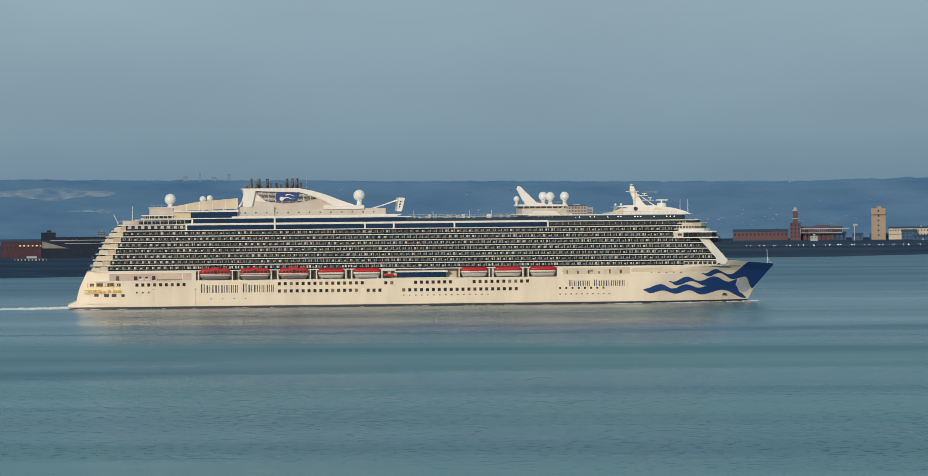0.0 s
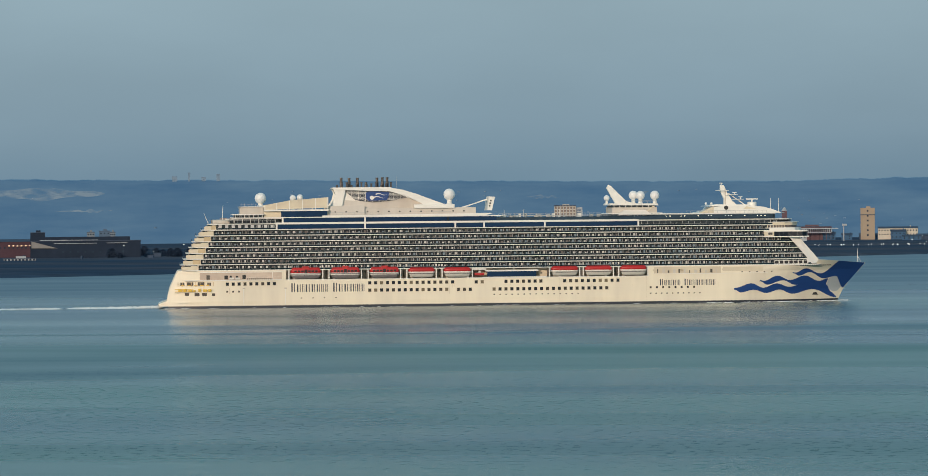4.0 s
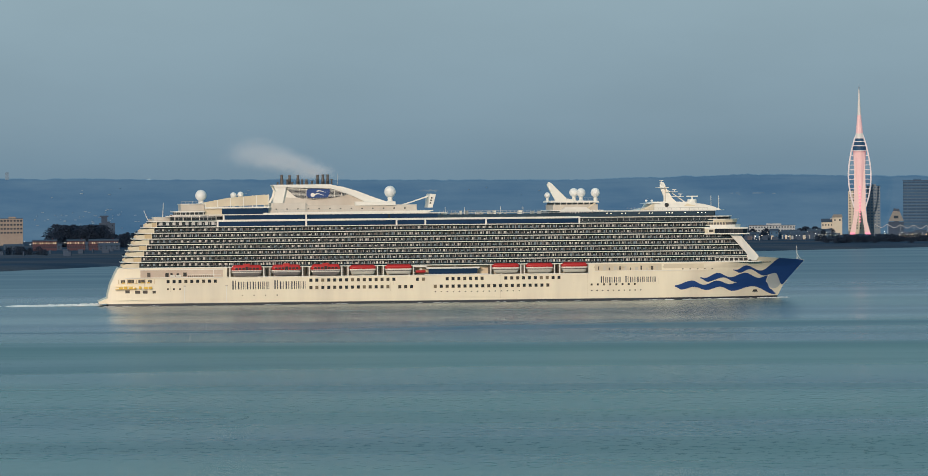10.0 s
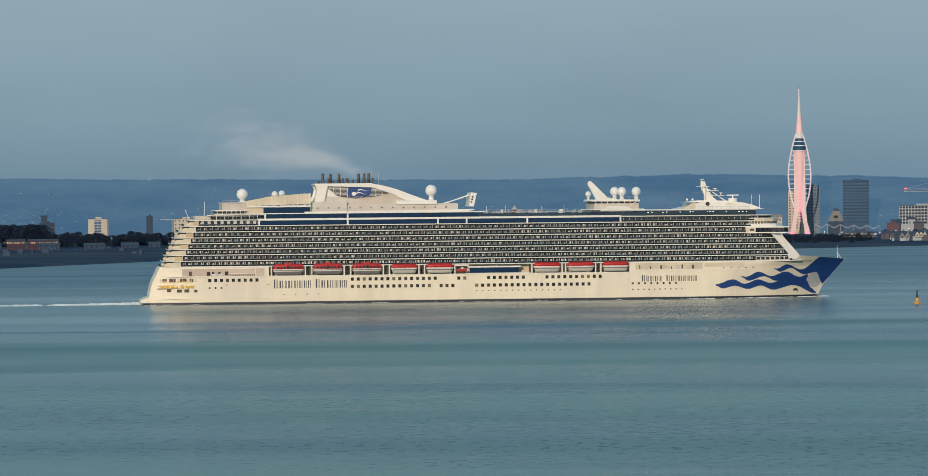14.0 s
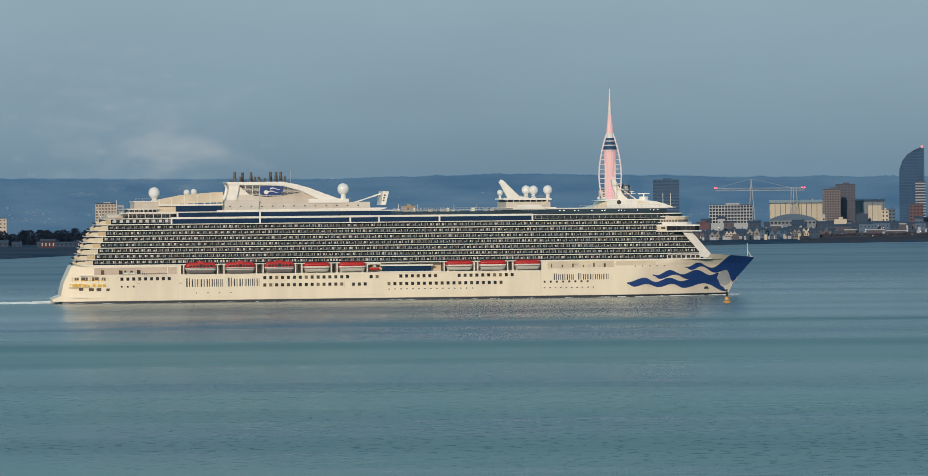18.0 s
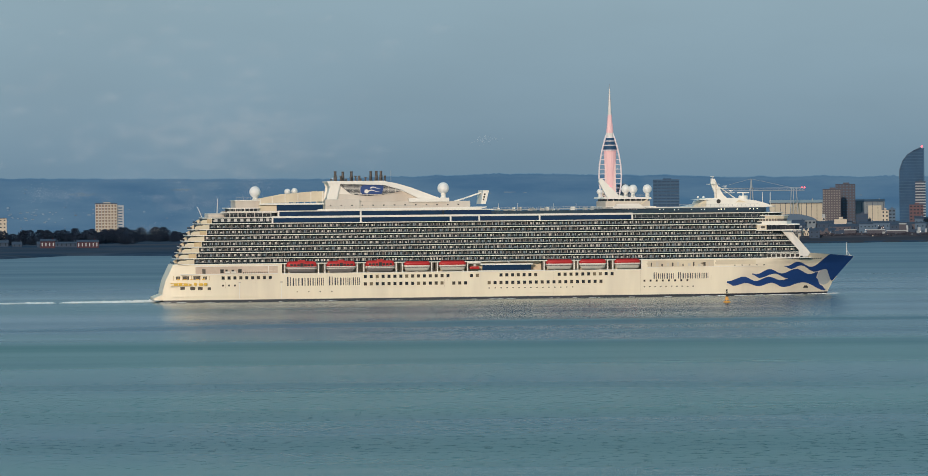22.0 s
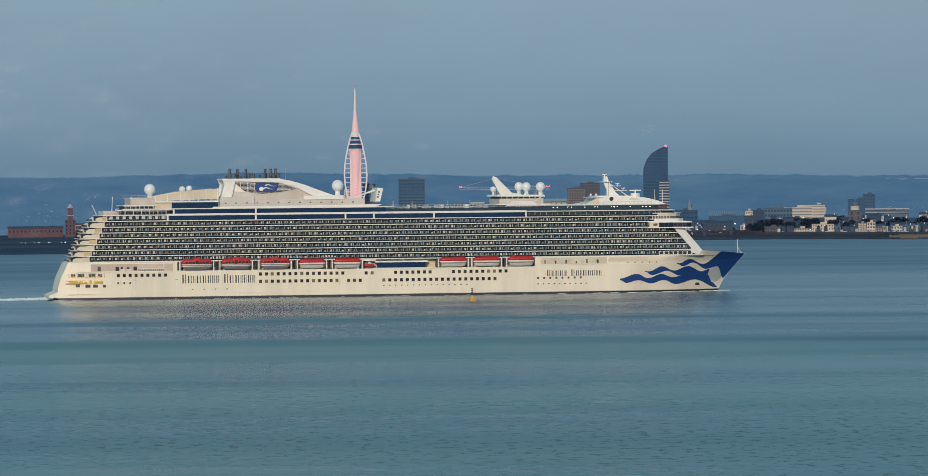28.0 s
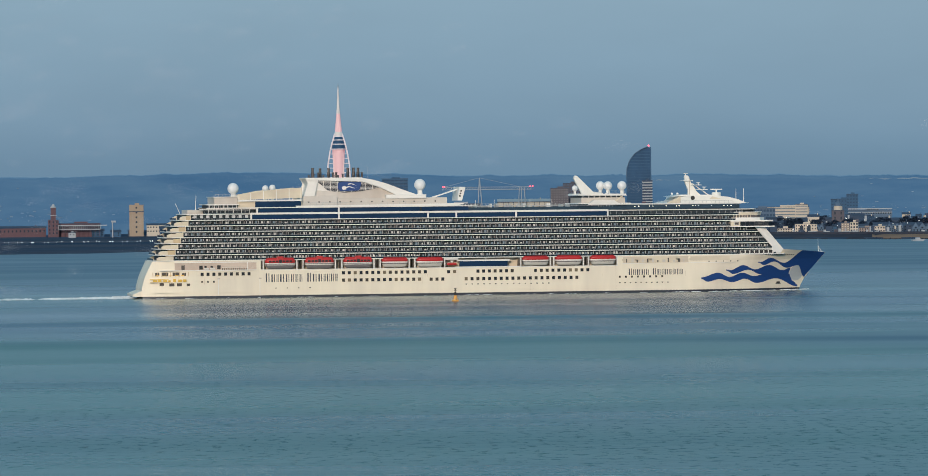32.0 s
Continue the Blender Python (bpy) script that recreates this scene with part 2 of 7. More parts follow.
# the duck tail and its knuckle
bm = bmesh.new()
solid(bm, [(-159, -16.4, 0.3), (-166, -15.2, 0.3), (-166.2, -15.2, 1.3), (-159, -16.6, 4.2)], (0, 31.8, 0))
part("duck_tail", bm, M["hull"], ship)

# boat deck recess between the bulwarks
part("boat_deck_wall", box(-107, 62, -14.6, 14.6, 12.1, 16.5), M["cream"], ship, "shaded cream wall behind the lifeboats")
part("boat_deck_edge", box(-107, 62, -19.25, 19.25, 11.95, 12.25), M["white"], ship)

# decks: height of floor, after end, forward end at the sides
DECK = 2.67
AFT = (-156.8, -156.0, -154.6, -153.3, -151.9, -150.5, -148.6, -146.0, -143.0)
FORE = (139.5, 137.5, 135.0, 132.2, 129.5, 120.0, 120.0, 126.0, 125.0)
PANEL_END = (-147.5, -146.5, -145.2, -144, -142.8, -141.6, -140.4, -139.2)


def deck_plan(xa, xf, b, nose=7.0, corner=4.0):
    pts = [(xa, -b + corner), (xa + corner * 0.35, -b + corner * 0.3), (xa + corner, -b)]
    for i in range(9):
        u = i / 8 * math.pi
        pts.append((xf + nose * math.sin(u) ** 0.8, -b * math.cos(u)))
    pts += [(xa + corner, b), (xa + corner * 0.35, b - corner * 0.3), (xa, b - corner)]
    return pts


ROW_PITCH = 2.76
for i in range(9):
    z = 16.75 + DECK * i
    xa, xf = AFT[i], FORE[i]
    part("deck_slab", plan(deck_plan(xa, xf, 19.3), z - 0.2, z + 0.2), M["white"], ship)
    if i == 8:
        continue
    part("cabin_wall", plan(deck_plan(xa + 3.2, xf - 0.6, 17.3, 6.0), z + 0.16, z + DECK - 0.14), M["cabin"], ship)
    for s in (-1, 1):
        y0, y1 = sorted((s * 19.2, s * 19.08))
        part("balustrade", box(PANEL_END[i], xf - 1.0, y0, y1, z + 0.16, z + 0.88), M["dark_glass"], ship, "dark glass balcony front")
        y0, y1 = sorted((s * 19.24, s * 19.1))
        part("handrail", box(PANEL_END[i], xf - 1.0, y0, y1, z + 0.88, z + 0.95), M["steel"], ship)
        y0, y1 = sorted((s * 19.2, s * 16.9))
        m = (xa + 2.2 + PANEL_END[i]) / 2
        # Golden sunlight is put into the cream and ochre of these screens.
        part("stern_panel", side([(xa + 1.6, z + 0.18), (m, z + 0.18), (m, z + 1.9), (xa + 3.0, z + 1.9), (xa + 1.6, z + 1.2)], y0, y1), M["cream"], ship, "sunlit cream side screen")
        part("stern_panel", side([(m + 0.04, z + 0.18), (PANEL_END[i] - 0.3, z + 0.18), (PANEL_END[i] - 0.3, z + 2.15), (m + 0.04, z + 2.15)], y0, y1), M["gold" if i % 2 else "cream"], ship, "sunlit cream side screen")
        part("stern_post", box(PANEL_END[i] - 0.25, PANEL_END[i], y0, y1, z + 0.18, z + 2.5), M["cream"], ship)
    # terrace front at the stern
    part("terrace_rail", box(xa + 0.1, xa + 0.22, -15.2, 15.2, z + 0.16, z + 1.1), M["dark_glass"], ship)

# pale cabin panels and partitions, each on one shared mesh
partition_mesh = box(-0.05, 0.05, 0.0, 1.6, 0.0, 1.9)


def to_mesh(name, bm, mat):
    me = bpy.data.meshes.new(name)
    bmesh.ops.recalc_face_normals(bm, faces=bm.faces)
    bm.to_mesh(me)
    bm.free()
    me.materials.append(mat)
    return me


PANEL_MATS = ("panel", "panel", "blind", "panel", "curtain", "blind")
panel_mes = {k: to_mesh("cabin_panel", box(-0.55, 0.55, -0.06, 0.06, 0.0, 1.95), M[k]) for k in set(PANEL_MATS)}
partition_me = to_mesh("partition", partition_mesh, M["panel"])
rng = random.Random(5)
rest_panels, rest_partitions = {k: bmesh.new() for k in sorted(set(PANEL_MATS))}, bmesh.new()
count = 0
for i in range(8):
    z = 16.75 + DECK * i + 0.17
    k = int((FORE[i] - 2 - PANEL_END[i]) / ROW_PITCH)
    for s in (-1, 1):
        for j in range(k):
            x = PANEL_END[i] + 1.3 + j * ROW_PITCH
            w = rng.uniform(0.32, 0.52)
            h = rng.choice((1.75, 1.75, 1.6, 1.85, 1.4))
            kind = rng.choice(PANEL_MATS)
            if -17 < x < 11:
                kind = "blind" if kind == "panel" and j % 2 else kind
            if s < 0 and -20 < x < 88:
                ob = share("cabin_panel", panel_mes[kind], Matrix.Translation((x, -17.38, z)) @ Matrix.Diagonal((w / 0.55, 1, h / 1.95, 1)), ship)
                share("partition", partition_me, Matrix.Translation((x + 0.9, -18.95, z)), ship)
                count += 1
            else:
                box(x - w, x + w, *sorted((s * 17.32, s * 17.44)), z, z + h, rest_panels[kind])
                box(x + 0.85, x + 0.95, *sorted((s * 17.35, s * 18.95)), z, z + 1.9, rest_partitions)
for k, bm in rest_panels.items():
    tagged(part("cabin_panel", bm, M[k], ship), kind="stuff")
tagged(part("partition", rest_partitions, M["panel"], ship), kind="stuff")

# slanting white front of the superstructure
FRONT = ((136.5, 17.2), (141.0, 17.2), (142.4, 19.0), (133.0, 29.6), (128.4, 29.6), (136.6, 20.2))
for s in (-1, 1):
    bm = bmesh.new()
    outer, inner = [], []
    for x, z in FRONT:
        y = lerp(((125, 19.45), (137, 19.4), (142, 18.0)), x)
        outer.append(bm.verts.new((x, s * y, z)))
        inner.append(bm.verts.new((x, s * (y - 1.2), z)))
    bm.faces.new(outer)
    bm.faces.new(inner[::-1])
    for k in range(len(FRONT)):
        bm.faces.new((outer[k - 1], outer[k], inner[k], inner[k - 1]))
    part("front_screen", bm, M["white"], ship, "slanting white screen of the superstructure")
part("front_wall", side([(128, 16.9), (140.4, 16.9), (141.6, 18.9), (132.5, 29.8), (118, 29.8)], -16.5, 16.5), M["white"], ship)

# bridge with its wings
bm = bmesh.new()
plan([(116.5, -19.6), (128, -21.5), (134.5, -23.2), (137.2, -22.4), (139, -12), (140, 0), (139, 12), (137.2, 22.4), (134.5, 23.2), (128, 21.5), (116.5, 19.6)], 29.6, 30.1, bm)
plan([(116.5, -19.7), (128, -21.2), (134.0, -22.9), (136.5, -22.0), (138.4, -12), (139.4, 0), (138.4, 12), (136.5, 22.0), (134.0, 22.9), (128, 21.2), (116.5, 19.7)], 32.2, 32.75, bm)
bridge = part("bridge", bm, M["white"], ship, "white wheelhouse with wings over the sides")
part("bridge_window", plan([(121.2, -20.0), (128, -21.0), (134.0, -22.7), (136.2, -21.8), (138.1, -12), (139.1, 0), (138.1, 12), (136.2, 21.8), (134.0, 22.7), (128, 21.0), (121.2, 20.0)], 30.1, 32.2), M["bridge_glass"], bridge, "dark band of wheelhouse glass")
for k in range(6):
    x = 123.4 + 2.1 * k
    part("bridge_mullion", box(x, x + 0.14, *sorted((-lerp(((121.2, 20.1), (134, 22.8)), x), -lerp(((121.2, 19.8), (134, 22.4)), x))), 30.1, 32.2), M["letter"], bridge)
part("bridge_cheek", soft_box(116.6, 121.2, -19.75, 19.75, 30.05, 32.25, 0.12), M["cream"], bridge, "cream side of the wheelhouse")
cheek_window = part("cheek_window", box(118.4, 120.4, -19.86, -19.7, 30.7, 31.8), M["shade"], bridge)
part("window_frame", box(118.2, 120.6, -19.8, -19.72, 30.5, 32.0), M["white"], cheek_window)
part("bridge_parapet", plan(deck_plan(116.5, 126.8, 19.75, 9.4), 32.75, 34.1), M["white"], bridge)
part("bridge_house", plan(deck_plan(117.6, 125.6, 19.3, 8.6), 34.1, 35.2), M["curtain"], bridge, "brown glazed deck over the wheelhouse")
for k in range(7):
    part("house_post", box(118.0 + 1.35 * k, 118.3 + 1.35 * k, -19.42, -19.2, 34.1, 35.2), M["cream"], bridge)
part("bridge_cornice", plan(deck_plan(117.4, 125.8, 19.6, 8.8), 35.2, 36.5), M["cream"], bridge)
part("bridge_brow", plan(deck_plan(117.0, 126.2, 19.8, 9.0), 36.5, 36.8), M["white"], bridge)

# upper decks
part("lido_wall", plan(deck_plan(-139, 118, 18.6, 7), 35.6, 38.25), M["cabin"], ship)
for s in (-1, 1):
    yo, yi = s * 19.25, s * 18.95
    y0, y1 = sorted((yo, yi))
    for a, b in ((-110.8, -70.6), (-69.8, -28.6), (-27.8, -15.2), (-14.4, 13.2), (14.0, 57.0)):
        w = part("lido_window", box(a, b, y0, y1, 35.75, 37.8), M["blue_glass"], ship, "long blue glass window band")
    for a, b in ((-108.0, -70.6), (-69.8, -32.0), (-31.2, -9.0)):
        part("sun_deck_window", box(a, b, y0, y1, 38.75, 40.75), M["blue_glass"], ship, "long blue glass window band")
    y0, y1 = sorted((s * 19.32, s * 18.9))
    part("window_band", box(-111.6, 57.6, y0, y1, 37.8, 38.7), M["white"], ship)
    for x in (-111.2, -70.2, -28.2, -14.8, 13.6, 57.4):
        part("window_post", box(x - 0.4, x + 0.4, *sorted((s * 19.3, s * 18.9)), 35.6, 37.8), M["white"], ship)
    for x in (-108.4, -70.2):
        part("window_post", box(x - 0.4, x + 0.4, *sorted((s * 19.3, s * 18.9)), 38.7, 40.75), M["white"], ship)
    part("sun_deck_edge", box(-132, -6, *sorted((s * 19.35, s * 18.0)), 40.75, 41.15), M["white"], ship)
    part("glass_screen", box(-9, 66, *sorted((s * 18.9, s * 18.8)), 38.5, 40.1), M["screen"], ship, "glass windbreak along the open deck")
    part("glass_screen", box(66, 121, *sorted((s * 18.9, s * 18.7)), 38.6, 40.6), M["screen"], ship)
    part("top_rail", box(-9, 122, *sorted((s * 18.95, s * 18.7)), 40.6, 40.85), M["steel"], ship)
part("sun_deck", plan(deck_plan(-131.8, -9, 18.9, 3, 3), 40.7, 41.0), M["teak"], ship)
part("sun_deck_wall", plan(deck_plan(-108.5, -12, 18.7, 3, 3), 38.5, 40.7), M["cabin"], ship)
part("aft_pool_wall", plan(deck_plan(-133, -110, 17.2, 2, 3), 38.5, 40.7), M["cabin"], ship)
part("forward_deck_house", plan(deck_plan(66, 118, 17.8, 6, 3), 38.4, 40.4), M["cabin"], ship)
part("forward_roof", plan(deck_plan(64, 121.5, 18.8, 7, 3), 40.85, 41.15), M["white"], ship)

# after house, sloping cream wind screen and its dark glass
part("aft_house", soft_box(-128, -117.0, -15, 15, 42.7, 45.9, 0.3), M["weathered"], ship, "weathered cream after deckhouse")
part("aft_house_roof", box(-128.4, -116.8, -15.3, 15.3, 45.9, 46.25), M["white"], ship)
part("aft_lounge", box(-130.5, -117.0, -16.2, 16.2, 41.0, 42.4), M["cabin"], ship, "dark glazed after lounge")
part("aft_lounge_roof", box(-131.8, -116.8, -17.4, 17.4, 42.35, 42.75), M["white"], ship)
for k in range(7):
    part("lounge_post", box(-130.3 + 2.1 * k, -130.05 + 2.1 * k, -16.4, -16.15, 41.0, 42.4), M["white"], ship)
for s in (-1, 1):
    part("wind_screen", side([(-116.8, 44.6), (-87, 45.4), (-87, 50.2), (-104, 48.9), (-116.8, 46.6)], *sorted((s * 16.0, s * 15.6))), M["cream"], ship, "sloping cream wind screen")
    for x in (-116.5, -111, -105, -99, -93, -87.5):
        part("screen_post", box(x - 0.15, x + 0.15, *sorted((s * 16.2, s * 15.9)), 44.6, lerp(((-116.8, 46.7), (-104, 49.0), (-87, 50.3)), x)), M["white"], ship)
    part("court_glass", box(-109, -87.5, *sorted((s * 16.6, s * 16.3)), 41.2, 43.9), M["blue_glass"], ship, "dark blue glass of the upper lounge")
    part("court_edge", box(-117, -87, *sorted((s * 16.9, s * 15.5)), 43.9, 44.6), M["white"], ship)
part("court_floor", box(-117, -87, -15.5, 15.5, 41.0, 44.2), M["cream"], ship)

# funnel
funnel = part("funnel_casing", side([(-84.0, 46.0), (-72.0, 46.0), (-72, 53.2), (-84.0, 54.0), (-82.9, 51.5)], -9.2, 9.2), M["white"], ship, "white funnel casing")
FUN_TOP = ((-84.8, 54.4), (-57.5, 54.4), (-52.5, 53.5), (-46, 51.6), (-39, 48.9), (-31.5, 46.2))
FUN_LOW = ((-84.2, 53.6), (-78.0, 53.4), (-58.0, 52.7), (-50.0, 50.3), (-45.0, 47.8), (-42.0, 46.4))
for s in (-1, 1):
    y0, y1 = sorted((s * 11.0, s * 7.5))
    pts = list(FUN_TOP) + list(FUN_LOW)[::-1]
    part("funnel_arch", side(pts, y0, y1), M["white"], ship, "white arch sweeping down from the funnel")
    y0, y1 = sorted((s * 10.6, s * 9.0))
    part("funnel_leg", side([(-84.6, 54.2), (-78.6, 53.6), (-80.4, 46.0), (-86.2, 46.0), (-84.4, 49.0), (-83.6, 52.0)], y0, y1), M["white"], ship)
    y0, y1 = sorted((s * 9.6, s * 9.3))
    part("grille_back", side([(-79.5, 53.4), (-58, 52.8), (-49.5, 49.9), (-58, 48.3), (-66, 47.6), (-74, 48.7)], y0, y1), M["letter"], ship)
    yb = s * 9.7
    for k in range(9):
        z = 48.2 + 0.58 * k
        xa = lerp(((47.6, -66), (48.7, -74), (53.4, -79.5)), z)
        xb = lerp(((47.6, -66), (48.3, -58), (49.9, -49.5), (52.8, -58)), z)
        part("grille_slat", box(xa, xb, *sorted((yb, s * 9.95)), z, z + 0.16), M["white"], ship)
    for k in range(8):
        x = -76 + 3.3 * k
        zt = lerp(((-79.5, 53.3), (-58, 52.7), (-49.5, 49.9)), x)
        zb = lerp(((-79.5, 52.6), (-74, 48.8), (-66, 47.7), (-58, 48.4), (-49.5, 49.8)), x)
        part("grille_bar", box(x - 0.08, x + 0.08, *sorted((yb, s * 10.0)), zb, zt), M["white"], ship)
    y0, y1 = sorted((s * 10.05, s * 10.2))
    emblem = part("funnel_emblem", side([(-69.2, 52.2), (-67.0, 52.9), (-62, 52.6), (-58.3, 52.4), (-58.6, 50.6), (-59.4, 48.6), (-64, 48.5), (-68.0, 48.4), (-69.4, 49.6)], y0, y1), M["livery"], ship, "dark blue emblem plate")
    for k, (x, z) in enumerate(((-64.6, 51.4), (-65.4, 50.0))):
        bm = bmesh.new()
        pts = [(x + u * 5.2, z + 0.4 * math.sin(u * 6.0) + 0.32 * (1 - u)) for u in (0, 0.2, 0.4, 0.6, 0.8, 1.0)]
        low = [(x + u * 5.2, z + 0.4 * math.sin(u * 6.0) - 0.32 * (1 - u)) for u in (1.0, 0.8, 0.6, 0.4, 0.2, 0)]
        side(pts + low[1:], *sorted((s * 10.2, s * 10.3)), bm)
        part("emblem_wave", bm, M["white"], emblem)
    bm = lathe([(0.95, -0.06), (0.95, 0.06)], 0, 0, 14)
    ob = part("emblem_disc", bm, M["white"], emblem)
    ob.matrix_basis = Matrix.Translation((-66.4, s * 10.26, 49.8)) @ Matrix.Rotation(radians(90), 4, "X") @ Matrix.Diagonal((1.1, 1, 1, 1))
part("funnel_roof", side([(-84.9, 54.1), (-57.0, 54.1), (-58.0, 54.7), (-84.9, 54.7)], -10.8, 10.8), M["white"], ship)
part("funnel_fill", side([(-80, 44.8), (-41.5, 44.8), (-41.5, 46.0), (-46.5, 48.8), (-50.5, 49.9), (-58, 48.5), (-66, 47.8), (-79, 48.8)], -9.25, 9.25), M["weathered"], ship)
stack_me = to_mesh("exhaust_pipe", lathe([(0.95, 0), (0.85, 2.6), (0.95, 2.8), (0.7, 3.2), (0.7, 4.6), (0.8, 4.8), (0.8, 5.2), (0.55, 5.25)], 0, 0, 12), M["stack"])
for x, y, k in ((-80.4, -4, 1.0), (-76.6, -2, 0.96), (-72.8, -4, 0.98), (-68.4, 3, 0.55), (-63.6, -3, 0.98), (-61.2, -5, 1.0), (-58.9, -4, 1.0)):
    share("exhaust_pipe", stack_me, Matrix.Translation((x, y, 54.6)) @ Matrix.Diagonal((0.85, 0.85, 0.9 * k, 1)), ship)
small_me = to_mesh("vent_pipe", lathe([(0.45, 0), (0.4, 2.0), (0.6, 2.1), (0.6, 2.5), (0.2, 2.6)], 0, 0, 10), M["stack"])
for k in range(12):
    share("vent_pipe", small_me, Matrix.Translation((-82.5 + 2.3 * k, -6.5 + (k % 3) * 0.6, 54.7)) @ Matrix.Diagonal((1, 1, 0.45 + 0.25 * (k % 3), 1)), ship)
part("aerial", tube((-54.5, -6, 54.3), (-54.5, -6, 59.6), 0.1, 0.06), M["steel"], ship)

# casing below the funnel
part("funnel_base", soft_box(-87.5, -70.0, -13.8, 13.8, 41.0, 46.2, 0.25), M["weathered"], ship)
part("funnel_base", soft_box(-70.0, -18.0, -12.6, 12.6, 41.0, 45.0, 0.25), M["weathered"], ship)
part("funnel_step", soft_box(-47.0, -28.0, -13.6, 13.6, 44.6, 46.5, 0.25), M["white"], ship)
for k in range(13):
    x = -84 + 5 * k
    part("casing_vent", box(x, x + 0.7, -13.95 if x < -70 else -12.75, -12.5, 43.0, 43.6), M["black"], ship)
part("sports_deck_edge", side([(-90, 41.15), (-14, 41.15), (-11, 41.9), (-10.8, 42.2), (-90, 41.75)], -17.2, 17.2), M["white"], ship)

# big outdoor screen on its arm
part("film_screen", side([(-12.4, 43.4), (-10.2, 43.4), (-8.6, 49.7), (-11.4, 49.9)], -8.5, 8.5), M["white"], ship, "back of the white outdoor film screen")
part("screen_arm", side([(-25.5, 44.6), (-23.4, 44.6), (-11.6, 48.4), (-11.7, 49.0), (-19, 46.5)], -2.0, 2.0), M["white"], ship)
for k in range(3):
    part("screen_speaker", box(-11.6 + 0.3 * k, -10.9 + 0.3 * k, -8.7, -8.45, 45.2 + 1.2 * k, 45.9 + 1.2 * k), M["black"], ship)


# radomes
def radome(x, y, z, r, foot):
    d = part("radome", ball(x, y, z, r), M["dome"], ship, "white radome on a pedestal", True)
    part("pedestal", lathe([(r * 0.62, foot), (r * 0.42, foot + 0.5), (r * 0.42, z - r * 0.85), (r * 0.6, z - r * 0.75)], x, y, 14), M["white"], d)


for x, y, z, r, foot in ((-118.3, -8, 50.0, 2.65, 46.4), (-103.2, -8, 49.9, 1.5, 44.4), (-99.9, -8, 50.2, 1.5, 44.4), (-30.0, -7, 51.0, 2.75, 46.4),
                         (43.9, -8, 48.6, 1.4, 45.6), (56.8, -5, 49.8, 2.15, 46.0), (59.8, -8, 49.7, 2.15, 46.0), (66.6, -8, 49.7, 2.2, 45.0)):
    radome(x, y, z, r, foot)

# forward island with fin mast
part("island", soft_box(45.8, 67.0, -13.5, 13.5, 41.2, 44.2, 0.3), M["weathered"], ship, "white deckhouse amidships")
part("island_roof", side([(44.6, 45.2), (67.6, 45.0), (67.2, 45.9), (45.0, 46.1)], -14.2, 14.2), M["white"], ship)
part("fin_mast", side([(48.6, 46.0), (58.0, 46.0), (57.6, 46.5), (54.0, 47.0), (46.6, 54.4), (45.4, 54.8), (44.6, 53.4)], -1.1, 1.1), M["white"], ship, "raked white fin mast")
part("pool_lounge", side([(48.0, 40.5), (64.5, 40.5), (61.0, 42.9), (51.0, 42.9)], -17.6, -13.4), M["white"], ship)
for k in range(6):
    part("lounge_post", box(53.2 + 1.3 * k, 53.4 + 1.3 * k, -17.8, -17.55, 38.6, 40.5), M["white"], ship)
part("island_glass", box(43.5, 68.0, -16.2, 16.2, 38.5, 41.2), M["screen"], ship)
part("island_window", box(46.4, 66.4, -13.0, 13.0, 44.2, 45.1), M["cabin"], ship)
for k in range(8):
    part("island_post", box(46.6 + 2.7 * k, 46.85 + 2.7 * k, -13.7, -13.4, 44.2, 45.1), M["white"], ship)
part("island_visor", side([(43.5, 41.2), (69.5, 41.2), (69.0, 41.6), (44.0, 41.6)], -16.6, 16.6), M["white"], ship)
part("island_stair", side([(60.5, 41.4), (61.5, 41.4), (66, 44.8), (65, 44.8)], -13.9, -13.55), M["cream"], ship)
bm = bmesh.new()
for x in (52, 55.5, 59, 62.5, 66.8):
    tube((x, -13.8, 46.0), (x, -13.8, 47.3), 0.06, bm=bm)
tube((52, -13.8, 47.3), (66.8, -13.8, 47.3), 0.06, bm=bm)
tube((52, -13.8, 46.7), (66.8, -13.8, 46.7), 0.05, bm=bm)
part("island_rail", bm, M["steel"], ship)

# forward dome house and main mast
part("forward_house", side([(86, 41.1), (92.0, 42.4), (93.0, 43.9), (99, 44.5), (112, 44.5), (117, 43.9), (121.5, 42.7), (125.5, 41.1)], -14.5, 14.5), M["white"], ship, "curved white roof forward")
part("wind_break", side([(86.5, 41.2), (93.5, 41.2), (93.5, 44.4)], -14.8, -14.5), M["cream"], ship, "sloping cream wind break")
part("roof_cap", side([(90, 44.3), (96, 45.2), (110, 45.0), (113, 44.5)], -9, 9), M["white"], ship)
mast = part("main_mast", side([(100.2, 44.4), (107.0, 44.4), (104.4, 46.6), (101.9, 50.6), (100.3, 54.2), (98.6, 54.4), (98.5, 51.6), (100.2, 47.6)], -1.0, 1.0), M["white"], ship, "raked white radar mast")
part("mast_stay", tube((111.0, 0, 44.4), (102.4, 0, 50.4), 0.28, 0.2), M["white"], mast)
part("mast_ladder", box(100.6, 101.1, -1.12, -0.98, 45.0, 52.6), M["weathered"], mast)
for x0, x1, z in ((96.7, 102.4, 51.6), (101.0, 106.6, 49.6), (103.5, 109.6, 47.4)):
    part("mast_platform", box(x0, x1, -2.4, 2.4, z, z + 0.25), M["white"], mast)
